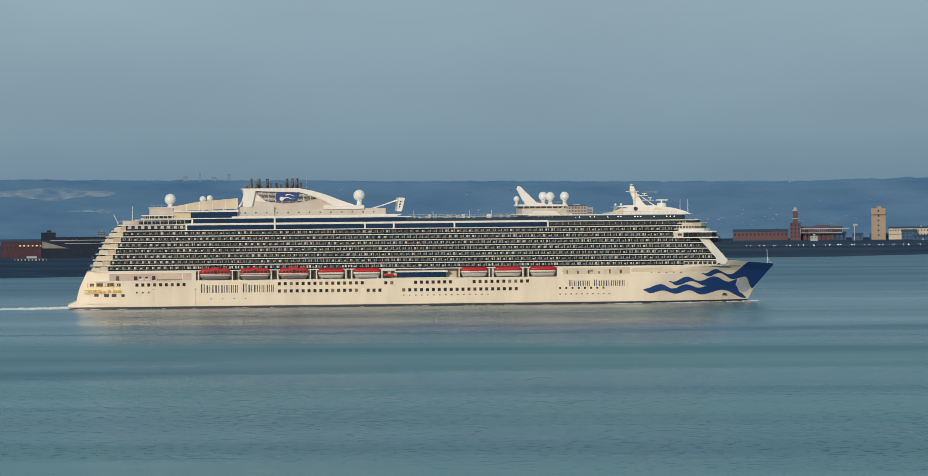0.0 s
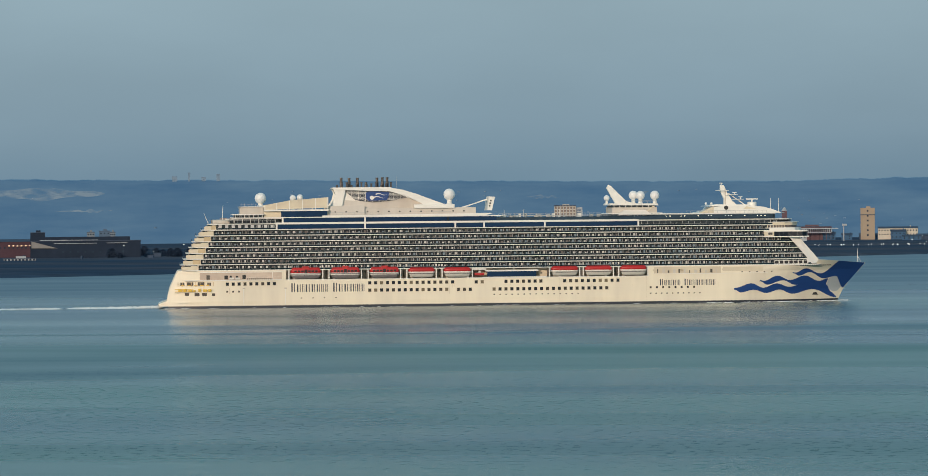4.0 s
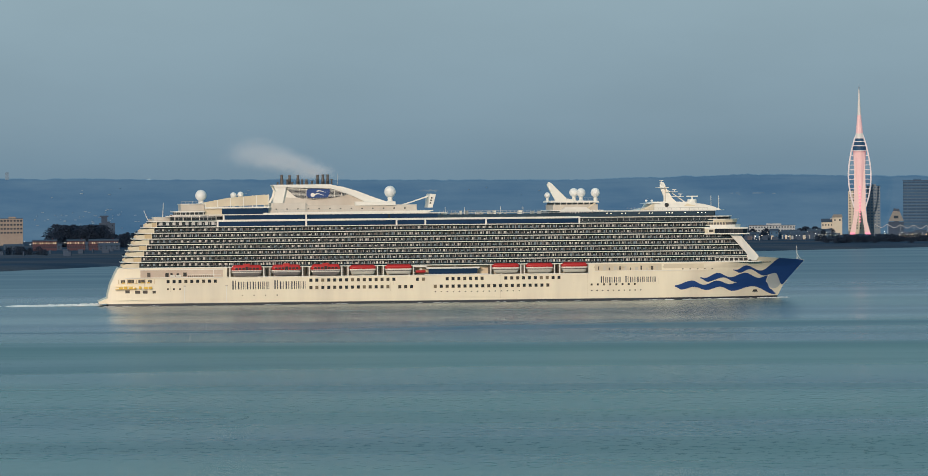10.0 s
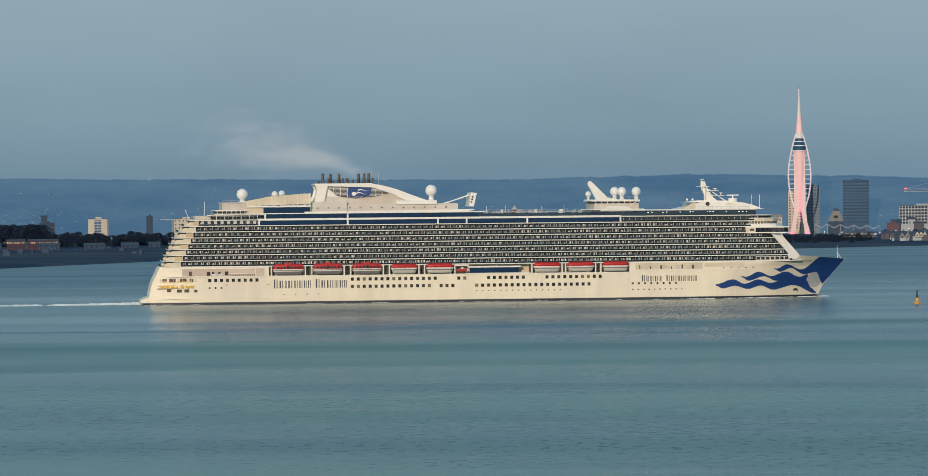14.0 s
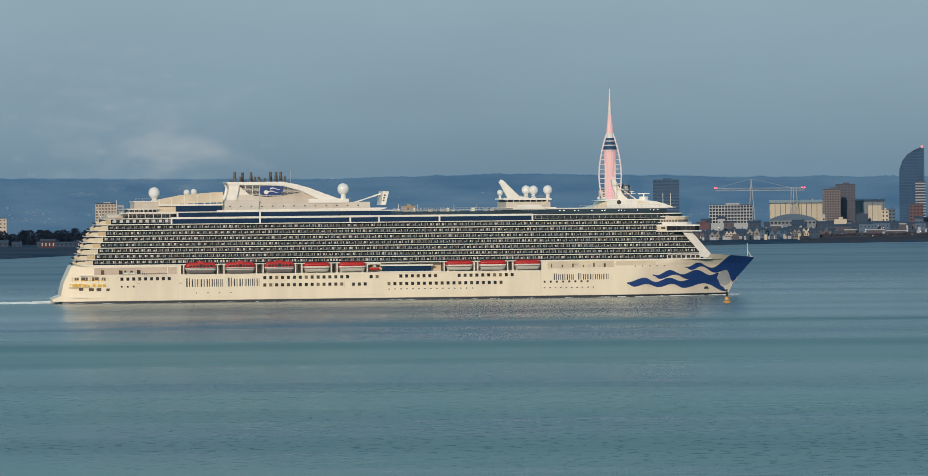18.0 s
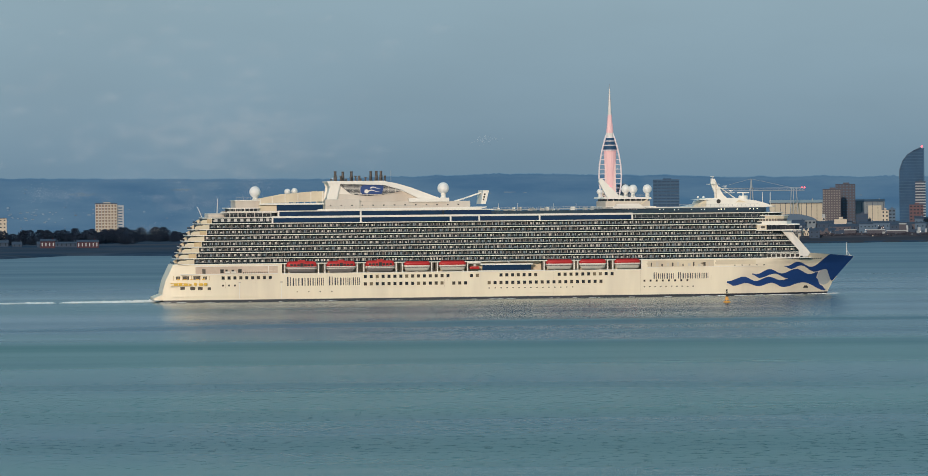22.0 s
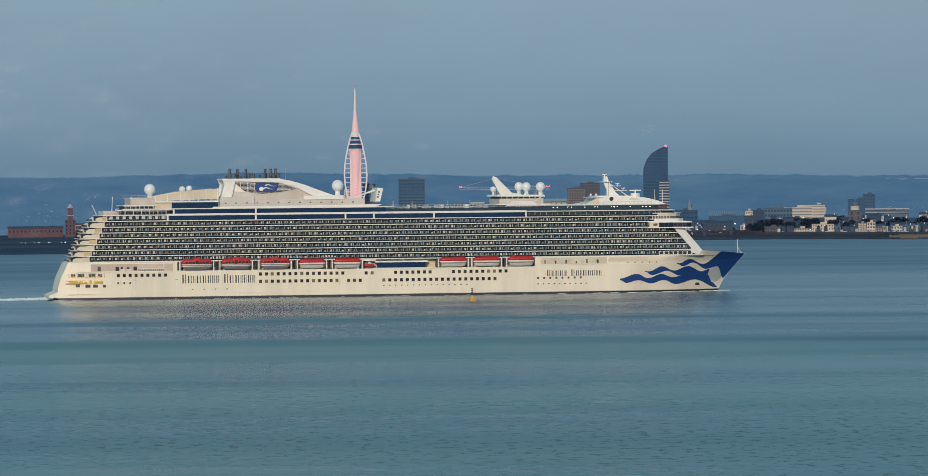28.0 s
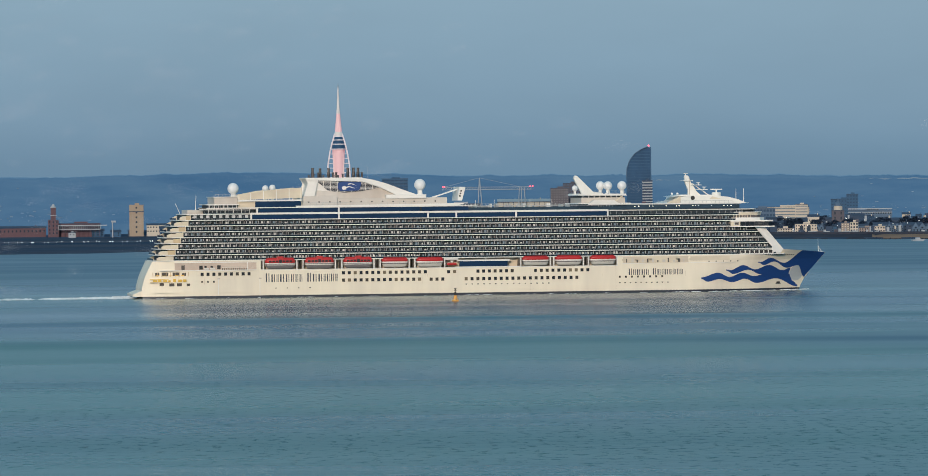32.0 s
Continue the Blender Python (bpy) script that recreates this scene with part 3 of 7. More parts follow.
for x, z, w in ((99.2, 55.0, 2.0), (105.4, 50.6, 2.0), (108.2, 48.5, 2.0)):
    bm = box(x - w / 2, x + w / 2, -0.2, 0.2, z, z + 0.3)
    tube((x, 0, z - 1.2), (x, 0, z), 0.2, bm=bm)
    part("radar_scanner", bm, M["white"], mast)
bm = lathe([(2.2, 44.4), (2.2, 46.0), (1.8, 46.2)], 113.0, -5, 12)
box(110.2, 115.8, -5.3, -4.7, 47.3, 47.8, bm)
tube((113, -5, 46), (113, -5, 47.4), 0.35, bm=bm)
part("scanner_house", bm, M["white"], ship)
part("house_opening", lathe([(1.0, -0.1), (1.0, 0.1)], 0, 0, 14), M["black"], ship).matrix_basis = Matrix.Translation((99.4, -14.6, 43.6)) @ Matrix.Rotation(radians(90), 4, "X")
part("house_recess", side([(107.5, 43.0), (113.5, 43.0), (109, 44.2)], -14.65, -14.4), M["cream"], ship)
for x in (120.5, 124.2):
    part("whip_aerial", tube((x, -14, 41), (x, -14, 47.8), 0.16, 0.1), M["white"], ship)
for x in (90.6, 93.2):
    part("small_dome", ball(x, -9, 45.6, 0.6, n=6, k=10), M["dome"], ship)

# lamps under the forward roof
lamp_mat = material("warm_deck_lamp", (0.9, 0.85, 0.7), 0.4, glow=((1.0, 0.86, 0.62), 2.5))
lamp_me = to_mesh("deck_lamp", box(-0.2, 0.2, -0.1, 0.1, -0.13, 0.13), lamp_mat)
for x in (70.5, 72.4, 77.5, 79.3, 85.6, 90.5, 91.8, 98.5, 99.8, 101.2, 107.5, 113.5, 115.2, 117.0):
    share("deck_lamp", lamp_me, Matrix.Translation((x, -19.0, 39.9)), ship)

# railings and loose deck gear on the open decks
post_me = to_mesh("rail_post", box(-0.06, 0.06, -0.06, 0.06, 0, 1.2), M["steel"])


def railing(x0, x1, y, z, n):
    part("deck_rail", box(x0, x1, y - 0.05, y + 0.05, z + 1.1, z + 1.22), M["steel"], ship)
    for k in range(n + 1):
        share("rail_post", post_me, Matrix.Translation((x0 + (x1 - x0) * k / n, y, z)), ship)


railing(-142.5, -112.0, -18.8, 38.7, 16)
railing(-131.0, -118.0, -18.4, 41.1, 7)
railing(-127.5, -117.5, -14.8, 46.2, 6)
railing(-86.0, -30.0, -16.6, 41.9, 20)
railing(-8.0, 40.0, -18.6, 40.6, 26)
railing(80.0, 118.0, -18.4, 41.1, 18)
lounger_rng = random.Random(31)
for k in range(26):
    x = lounger_rng.uniform(-7, 39)
    h = lounger_rng.choice((0.6, 0.9, 1.6, 2.4))
    part("deck_gear", soft_box(x, x + lounger_rng.uniform(0.5, 1.6), -17.5 + lounger_rng.uniform(0, 6), -10.5, 38.7, 40.4 + h * 0.6, 0.12), M["steel" if k % 3 else "white"], ship)
for x in (-5.0, 4.0, 21.0, 31.5):
    part("lamp_standard", tube((x, -15, 38.6), (x, -15, 43.6), 0.13, 0.08), M["white"], ship)
part("aft_bar", soft_box(-140.5, -132.5, -13, 13, 38.4, 40.2, 0.2), M["weathered"], ship)
for k in range(10):
    x = -141 + 3.0 * k
    part("aft_window", box(x, x + 1.4, -18.66, -18.5, 36.2, 37.7), M["panel"], ship)
part("aft_awning", box(-135.0, -109.0, -18.9, -14.0, 40.3, 40.7), M["white"], ship)
for k in range(6):
    x = -131 + 3.8 * k
    part("awning_post", box(x, x + 0.3, -18.6, -18.3, 38.5, 40.3), M["white"], ship)

# gallery forward of the boats, its shade put in as a flat darker cream
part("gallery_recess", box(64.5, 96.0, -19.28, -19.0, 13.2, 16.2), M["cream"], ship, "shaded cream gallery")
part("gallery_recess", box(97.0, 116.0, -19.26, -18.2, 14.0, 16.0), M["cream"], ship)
gallery_rng = random.Random(14)
for k in range(12):
    x = 66 + 2.5 * k
    part("gallery_gear", box(x, x + gallery_rng.uniform(0.4, 1.5), -19.4, -19.1, 13.4, 14.2 + gallery_rng.uniform(0, 1.4)), M["weathered" if k % 2 else "shade"], ship)
part("gallery_rail", box(64, 118, -19.45, -19.2, 12.9, 13.1), M["white"], ship)
part("boat_deck_light", box(-20.2, -14.0, -19.1, -16.8, 15.8, 16.5), M["white"], ship)
for k in range(9):
    x = lerp(((0, -108.6), (8, 63.5)), k)
    part("boat_deck_pillar", box(x - 0.3, x + 0.3, -19.0, -18.5, 12.2, 16.5), M["white"], ship)
# rust and drain marks under the gallery
for k in range(14):
    x = gallery_rng.uniform(-150, 100)
    z = gallery_rng.uniform(8, 11)
    y = -half(x, z) - 0.03
    part("drain_mark", box(x, x + gallery_rng.uniform(0.08, 0.2), y, y + 0.1, z - gallery_rng.uniform(1, 4), z), M["cream"], ship)

# aft masts and flagstaff
part("ensign_staff", tube((-142.6, 0, 38.6), (-144.6, 0, 43.2), 0.16, 0.1), M["white"], ship)
part("aft_aerial", tube((-136.2, -9, 38.6), (-135.8, -9, 46.8), 0.2, 0.1), M["white"], ship)
jack = part("jack_staff", tube((164.0, 0, 16.6), (163.8, 0, 23.6), 0.16, 0.08), M["white"], ship)
part("jack_platform", soft_box(162.6, 166.2, -0.8, 0.8, 16.5, 17.3, 0.12), M["white"], jack)
part("jack_brace", tube((165.6, 0, 17.2), (163.9, 0, 20.0), 0.1, k=6), M["white"], jack)
for k in range(14):
    x = 133.6 + 1.12 * k
    y = -half(x, 16.3)
    part("bow_slot", box(x, x + 0.7, y - 0.1, y + 0.3, 16.15, 16.5), M["shade"], ship)


# lifeboats
def lifeboat(x0, x1, z0, z1, tender):
    """An enclosed boat lying under its davits on the starboard side."""
    length, y = x1 - x0, -18.6
    hull_mat = M["boat_grey"] if tender else M["boat_hull"]
    c = (x0 + x1) / 2

    def lens(levels, n=14):
        bm = bmesh.new()
        rings = []
        for z, w, l in levels:
            ring = []
            for k in range(2 * n):
                a = math.pi * k / n
                ca, sa = math.cos(a), math.sin(a)
                ring.append(bm.verts.new((c + l / 2 * math.copysign(abs(ca) ** 0.4, ca), y + w / 2 * math.copysign(abs(sa) ** 0.55, sa), z)))
            rings.append(ring)
        for p, q in zip(rings, rings[1:]):
            for k in range(2 * n):
                bm.faces.new((p[k], p[(k + 1) % (2 * n)], q[(k + 1) % (2 * n)], q[k]))
        bm.faces.new(rings[0][::-1])
        bm.faces.new(rings[-1])
        return bm

    mid = z0 + (z1 - z0) * (0.5 if tender else 0.56)
    boat = part("lifeboat", lens([(z0, 1.2, length * 0.72), (z0 + 0.5, 2.8, length * 0.86), (mid - 0.5, 4.2, length * 0.97), (mid, 4.4, length)]), hull_mat, ship,
                "enclosed lifeboat with a red canopy", True)
    part("canopy", lens([(mid + 0.02, 4.3, length * 0.98), (mid + 1.3, 4.1, length * 0.96), (z1 - 0.5, 3.6, length * 0.91), (z1, 2.4, length * 0.82)]), M["red"], boat, "bright red canopy", True)
    part("rubbing_strake", lens([(mid - 0.14, 4.6, length * 1.01), (mid + 0.1, 4.6, length * 1.01)]), M["white"], boat)
    part("side_stripe", lens([(mid - 0.95, 4.3, length * 0.98), (mid - 0.6, 4.36, length * 0.985)]), M["boat_hull" if tender else "curtain"], boat)
    if tender:
        for k in (-3, -2, -1, 1, 2, 3):
            part("boat_window", box(c + k * 1.6 - 0.6, c + k * 1.6 + 0.6, y - 2.12, y - 1.9, mid + 0.45, mid + 1.3), M["black"], boat)
        part("wheelhouse", soft_box(c - 1.5, c + 1.5, y - 1.95, y + 1.4, z1 - 1.2, z1 + 0.55, 0.25), M["red"], boat)
        part("boat_door", box(c - 0.7, c + 0.7, y - 2.14, y - 1.9, mid + 0.1, mid + 1.7), M["black"], boat)
    for s in (-1, 1):
        x = c + s * (length / 2 + 0.55)
        bm = side([(x - 0.28, 12.2), (x + 0.28, 12.2), (x + 0.28, 18.6), (x - 0.28, 18.6)], -19.0, -18.3)
        box(x - 0.25, x + 0.25, -19.0, -14.6, 18.2, 18.7, bm)
        part("davit", bm, M["white"], ship, "white davit frame")
        # Added dark block puts shade, with some gear, into the gap between boats.
        part("davit_winch", soft_box(x + s * 0.5 - 0.45, x + s * 0.5 + 0.45, -18.2, -15.2, 12.4, 16.3, 0.1), M["shade"], ship, "dark block for gear and shade between the boats")
        part("fall_block", tube((c + s * length * 0.36, y, z1 - 0.2), (c + s * length * 0.36, y, 18.4), 0.14), M["steel"], boat)


for a, b in ((-105.2, -90.6), (-86.6, -72.6), (-68.4, -54.4)):
    lifeboat(a, b, 12.5, 17.7, True)
for a, b in ((-50.4, -37.8), (-34.0, -21.0), (16.2, 29.2), (32.0, 45.0), (48.6, 61.2)):
    lifeboat(a, b, 12.6, 17.2, False)
rescue = part("rescue_boat", soft_box(-19.4, -14.8, -19.2, -17.4, 13.2, 14.4, 0.4), M["red"], ship, "small orange red rescue boat")
part("console", soft_box(-17.6, -16.4, -18.7, -17.9, 14.4, 15.4, 0.15), M["boat_hull"], rescue)

# promenade window between the boats
part("promenade_window", box(-13.5, 9.4, -19.32, -18.0, 12.6, 15.0), M["blue_glass"], ship, "long dark promenade window")
part("promenade_sill", box(-15.5, 14.5, -19.5, -17.0, 11.9, 12.5), M["white"], ship)
part("promenade_head", box(-14.5, 10.4, -19.4, -16.0, 15.0, 15.7), M["white"], ship)

# hull windows, each a dark pane in its frame
pane_me = to_mesh("hull_window", box(-0.68, 0.68, -0.05, 0.05, -0.72, 0.72), M["window"])
frame_bm = bmesh.new()
for a, b, c, d in ((-0.84, 0.84, 0.72, 0.88), (-0.84, 0.84, -0.88, -0.72), (-0.84, -0.68, -0.72, 0.72), (0.68, 0.84, -0.72, 0.72)):
    box(a, b, -0.09, 0.05, c, d, frame_bm)
frame_me = to_mesh("window_frame", frame_bm, M["cream"])
port_me = to_mesh("porthole", box(-0.42, 0.42, -0.05, 0.05, -0.3, 0.3), M["window"])


def window_run(xa, xb, n, z, me, scale=1.0, framed=True):
    for k in range(n):
        x = xa + (xb - xa) * k / max(1, n - 1)
        m = Matrix.Translation((x, -half(x, z) - 0.04, z))
        w = share("hull_window" if framed else "porthole", me, m @ Matrix.Diagonal((scale, 1, scale, 1)), ship)
        if framed:
            share("window_frame", frame_me, Matrix.Identity(4), w)


window_run(-68.3, -29.7, 15, 10.3, pane_me)
window_run(-18.7, -15.9, 2, 10.2, pane_me)
window_run(-4.8, 11.5, 7, 10.3, pane_me)
window_run(22.6, 47.6, 10, 10.3, pane_me)
window_run(-68.3, -32.5, 14, 6.9, pane_me)
window_run(-27.0, -21.5, 3, 6.8, pane_me)
window_run(-10.4, 42.3, 20, 6.8, pane_me)
window_run(-134.3, -112.5, 9, 10.4, pane_me)
window_run(-134.4, -128.9, 3, 6.9, pane_me, 0.55)
window_run(-10.4, 28.9, 15, 4.3, port_me, 0.75, False)
window_run(62.9, 83.3, 8, 6.8, pane_me, 0.62)
window_run(62.9, 86.0, 10, 4.0, port_me, 0.8, False)
window_run(-100, -84, 4, 3.6, port_me, 0.7, False)
window_run(106, 120, 5, 13.6, port_me, 0.7, False)
for k in range(7):
    x = 121.5 + 2.25 * k
    bow_frame = part("bow_port_frame", box(x - 0.2, x + 1.9, -19.42, -19.2, 17.0, 18.8), M["white"], ship)
    part("bow_port", box(x, x + 1.7, -19.46, -19.3, 17.2, 18.6), M["black"], bow_frame)

# plating seams and a shell door
for x in (20.0, 61.0):
    part("plating_seam", box(x, x + 0.12, -19.24, -19.1, 1.0, 11.9), M["cream"], ship)
for x in (-126.9, -107.6):
    part("hull_fender", box(x, x + 0.3, -19.5, -19.1, 0.8, 8.0), M["white"], ship, "pale upright fender bar")
    part("fender_head", soft_box(x - 0.3, x + 0.9, -19.5, -19.1, 8.0, 8.5, 0.1), M["weathered"], ship)
part("rubbing_bar", box(-158, 60, -19.42, -19.1, 1.9, 2.05), M["hull"], ship)

# mooring deck openings aft, their shade put in as dark boxes, with yellow gear
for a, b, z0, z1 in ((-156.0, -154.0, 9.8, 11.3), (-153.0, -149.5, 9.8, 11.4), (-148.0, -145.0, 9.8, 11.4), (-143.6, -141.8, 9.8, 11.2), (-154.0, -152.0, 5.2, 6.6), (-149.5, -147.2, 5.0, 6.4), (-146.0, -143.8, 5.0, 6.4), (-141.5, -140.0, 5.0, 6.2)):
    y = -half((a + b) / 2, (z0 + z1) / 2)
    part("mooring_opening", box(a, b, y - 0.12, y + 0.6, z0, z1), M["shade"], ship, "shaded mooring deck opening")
for k in range(7):
    a = -157.0 + 2.3 * k
    y = -half(a + 1, 7.5)
    part("mooring_gear", soft_box(a, a + rng.uniform(1.0, 2.0), y - 0.9, y + 0.3, 7.0, 7.6 + rng.uniform(0, 0.9), 0.15), M["yellow"], ship, "yellow mooring gear")
for k in range(5):
    a = -155.6 + 2.9 * k
    y = -half(a + 0.8, 10.2)
    part("mooring_gear", soft_box(a, a + rng.uniform(0.9, 2.2), y - 0.3, y + 0.3, 9.7, 9.95 + rng.uniform(0, 0.3), 0.08), M["yellow"], ship, "yellow mooring gear")
for k in range(9):
    a = -157.2 + 2.05 * k
    y = -half(a + 0.5, 8.6)
    part("mooring_post", box(a, a + 0.22, y - 0.3, y + 0.2, 9.5, 11.5), M["gold"], ship)
for z in (7.0, 8.1):
    part("mooring_rail", box(-158.6, -143.4, -18.75, -18.5, z, z + 0.22), M["yellow"], ship, "yellow mooring rail")
part("mooring_ledge", box(-158.5, -139.5, -18.9, -16.5, 6.6, 6.95), M["cream"], ship)
# Promenade shade is put into the colour of this flat pinkish panel.
part("aft_promenade", box(-147.0, -109.0, -19.24, -19.0, 12.4, 15.7), M["recess"], ship, "shaded pinkish promenade recess")
part("promenade_lintel", box(-147.4, -108.6, -19.4, -19.0, 15.7, 16.0), M["white"], ship)
part("promenade_door", box(-143.9, -142.4, -19.32, -19.1, 12.5, 14.6), M["shade"], ship, "brown promenade door")
for a, b, z0, z1 in ((-135.6, -134.0, 12.6, 14.4), (-127.3, -125.7, 12.7, 14.5), (-133.2, -132.2, 13.4, 14.3), (-130.4, -129.2, 13.2, 14.2)):
    part("promenade_opening", box(a, b, -19.32, -19.1, z0, z1), M["black"], ship)
for a in (-133.4, -130.6):
    part("stowed_raft", soft_box(a, a + 2.3, -19.7, -19.2, 12.5, 13.4, 0.25), M["boat_hull"], ship, "white stowed raft")
part("promenade_rail", box(-125.2, -110.0, -19.5, -19.3, 13.4, 13.55), M["white"], ship)
for k in range(14):
    part("rail_bollard", box(-125.0 + 0.86 * k, -124.6 + 0.86 * k, -19.42, -19.2, 12.4, 13.1), M["shade"], ship)
part("promenade_post", box(-113.4, -113.1, -19.5, -19.2, 12.4, 15.7), M["white"], ship)
part("promenade_ledge", box(-154, -109, -19.6, -19.0, 12.0, 12.35), M["white"], ship)
for k in range(8):
    a = 64 + 6.5 * k
    part("fairlead", box(a, a + 1.4, -half(a, 14.6) - 0.08, -half(a, 14.6) + 0.3, 14.3, 15.2), M["cream"], ship)


# writing on the hull, as plain bars of its size
def bars(x0, x1, z0, z1, widths, caps):
    total = sum(abs(w) for w in widths)
    x = x0
    for k, w in enumerate(widths):
        step = (x1 - x0) * abs(w) / total
        if w > 0:
            y = -half(x + step / 2, z0) - 0.07
            top = z1 if k in caps else z0 + (z1 - z0) * 0.86
            part("name_bar", box(x + step * 0.12, x + step * 0.36, y, y + 0.15, z0, top), M["letter"], ship)
            part("name_bar", box(x + step * 0.62, x + step * 0.76, y, y + 0.15, z0, top), M["letter"], ship)
        x += step


bars(-105.0, -70.4, 6.4, 10.5, (1.1, 1.1, 0.6, 1.2, 1, 0.9, 0.8, 0.8, -0.7, 1.1, 1.1, 1.1, 0.6, 0.8, 0.9, 0.8), (0, 9))
bars(67.0, 93.6, 7.6, 10.6, (1.1, 0.9, 1.1, 1.1, 0.9, -0.7, 1.1, 1.1, 0.6, 1.2, 1, 0.9, 0.8, 0.8), (0, 6))


# blue waves on the bow, laid on the curved plating
def ease(table, v):
    """Like lerp, with each row of the table a level crest or trough."""
    if v <= table[0][0]:
        return table[0][1]
    for (a, p), (b, q) in zip(table, table[1:]):
        if v <= b:
            return p + (q - p) * (0.5 - 0.5 * math.cos(math.pi * (v - a) / (b - a)))
    return table[-1][1]


def wave_stripe(x0, x1, upper, lower, n=110, offset=0.08):
    bm = bmesh.new()
    for s in (-1, 1):
        rows = []
        for k in range(n + 1):
            x = x0 + (x1 - x0) * k / n
            hi, lo = min(upper(x), hull_top(x) - 0.02), lower(x)
            line = []
            for j in range(17):
                z = lo + (hi - lo) * j / 16
                xx = min(x, stem_x(z) - 0.1)
                line.append(bm.verts.new((xx, s * (half(xx, z) + offset), z)))
            rows.append(line)
        for a, b in zip(rows, rows[1:]):
            for j in range(16):
                bm.faces.new((a[j], b[j], b[j + 1], a[j + 1]))
    return part("bow_wave_stripe", bm, M["livery"], ship, "deep blue wave stripe")


CREST_1 = ((102.2, 6.0), (110.4, 8.1), (116.2, 6.0), (122.6, 7.9), (129.0, 6.2), (135.0, 7.4), (147.6, 7.0), (150.5, 3.4), (153.2, 1.5))
TROUGH_1 = ((102.4, 5.2), (105.4, 3.9), (111.4, 5.1), (117.8, 3.5), (124.2, 5.0), (130.6, 2.9), (140.6, 4.9), (153.2, 0.8))
CREST_2 = ((114.4, 9.6), (116.4, 9.2), (122.8, 11.5), (129.2, 9.4), (136.2, 11.4), (143.9, 8.8), (148.2, 9.9))
TROUGH_2 = ((114.6, 9.0), (118.0, 7.4), (125.6, 9.3), (132.0, 7.1), (147.4, 6.8), (148.2, 9.2))
CREST_3 = ((130.2, 13.0), (131.8, 12.9), (136.6, 14.8), (144.2, 12.3), (155.0, 18.6), (166.8, 17.5))
TROUGH_3 = ((130.4, 12.6), (133.6, 11.4), (138.6, 13.0), (146.2, 9.9), (152.2, 11.0), (156.6, 5.3))
wave_stripe(102.2, 153.2, lambda x: ease(CREST_1, x), lambda x: ease(TROUGH_1, x))
wave_stripe(114.4, 148.2, lambda x: ease(CREST_2, x), lambda x: ease(TROUGH_2, x), offset=0.09)
wave_stripe(130.2, 166.8, lambda x: ease(CREST_3, x), lambda x: ease(TROUGH_3, x) if x < 156.6 else 5.3 + (x - 156.6) * 1.085, offset=0.12)
bm = bmesh.new()
for s in (-1, 1):
    rings = []
    for r in (0.02, 0.5, 1.0):
        ring = []
        for k in range(20):
            a = 2 * math.pi * k / 20
            z = 7.4 + 3.8 * r * math.sin(a)
            xx = min(151.9 + 3.9 * r * math.cos(a), stem_x(z) - 0.1)
            ring.append(bm.verts.new((xx, s * (half(xx, z) + 0.05), z)))
        rings.append(ring)
    for a, b in zip(rings, rings[1:]):
        for k in range(20):
            bm.faces.new((a[k], a[(k + 1) % 20], b[(k + 1) % 20], b[k]))
part("bow_disc", bm, M["silver"], ship, "pale grey disc among the waves")
part("thruster_mark", side([(139.4, 2.3), (143.4, 2.3), (142.9, 3.4), (140.0, 3.4)], -half(141.4, 2.9) - 0.12, -half(141.4, 2.9) + 0.3), M["black"], ship)


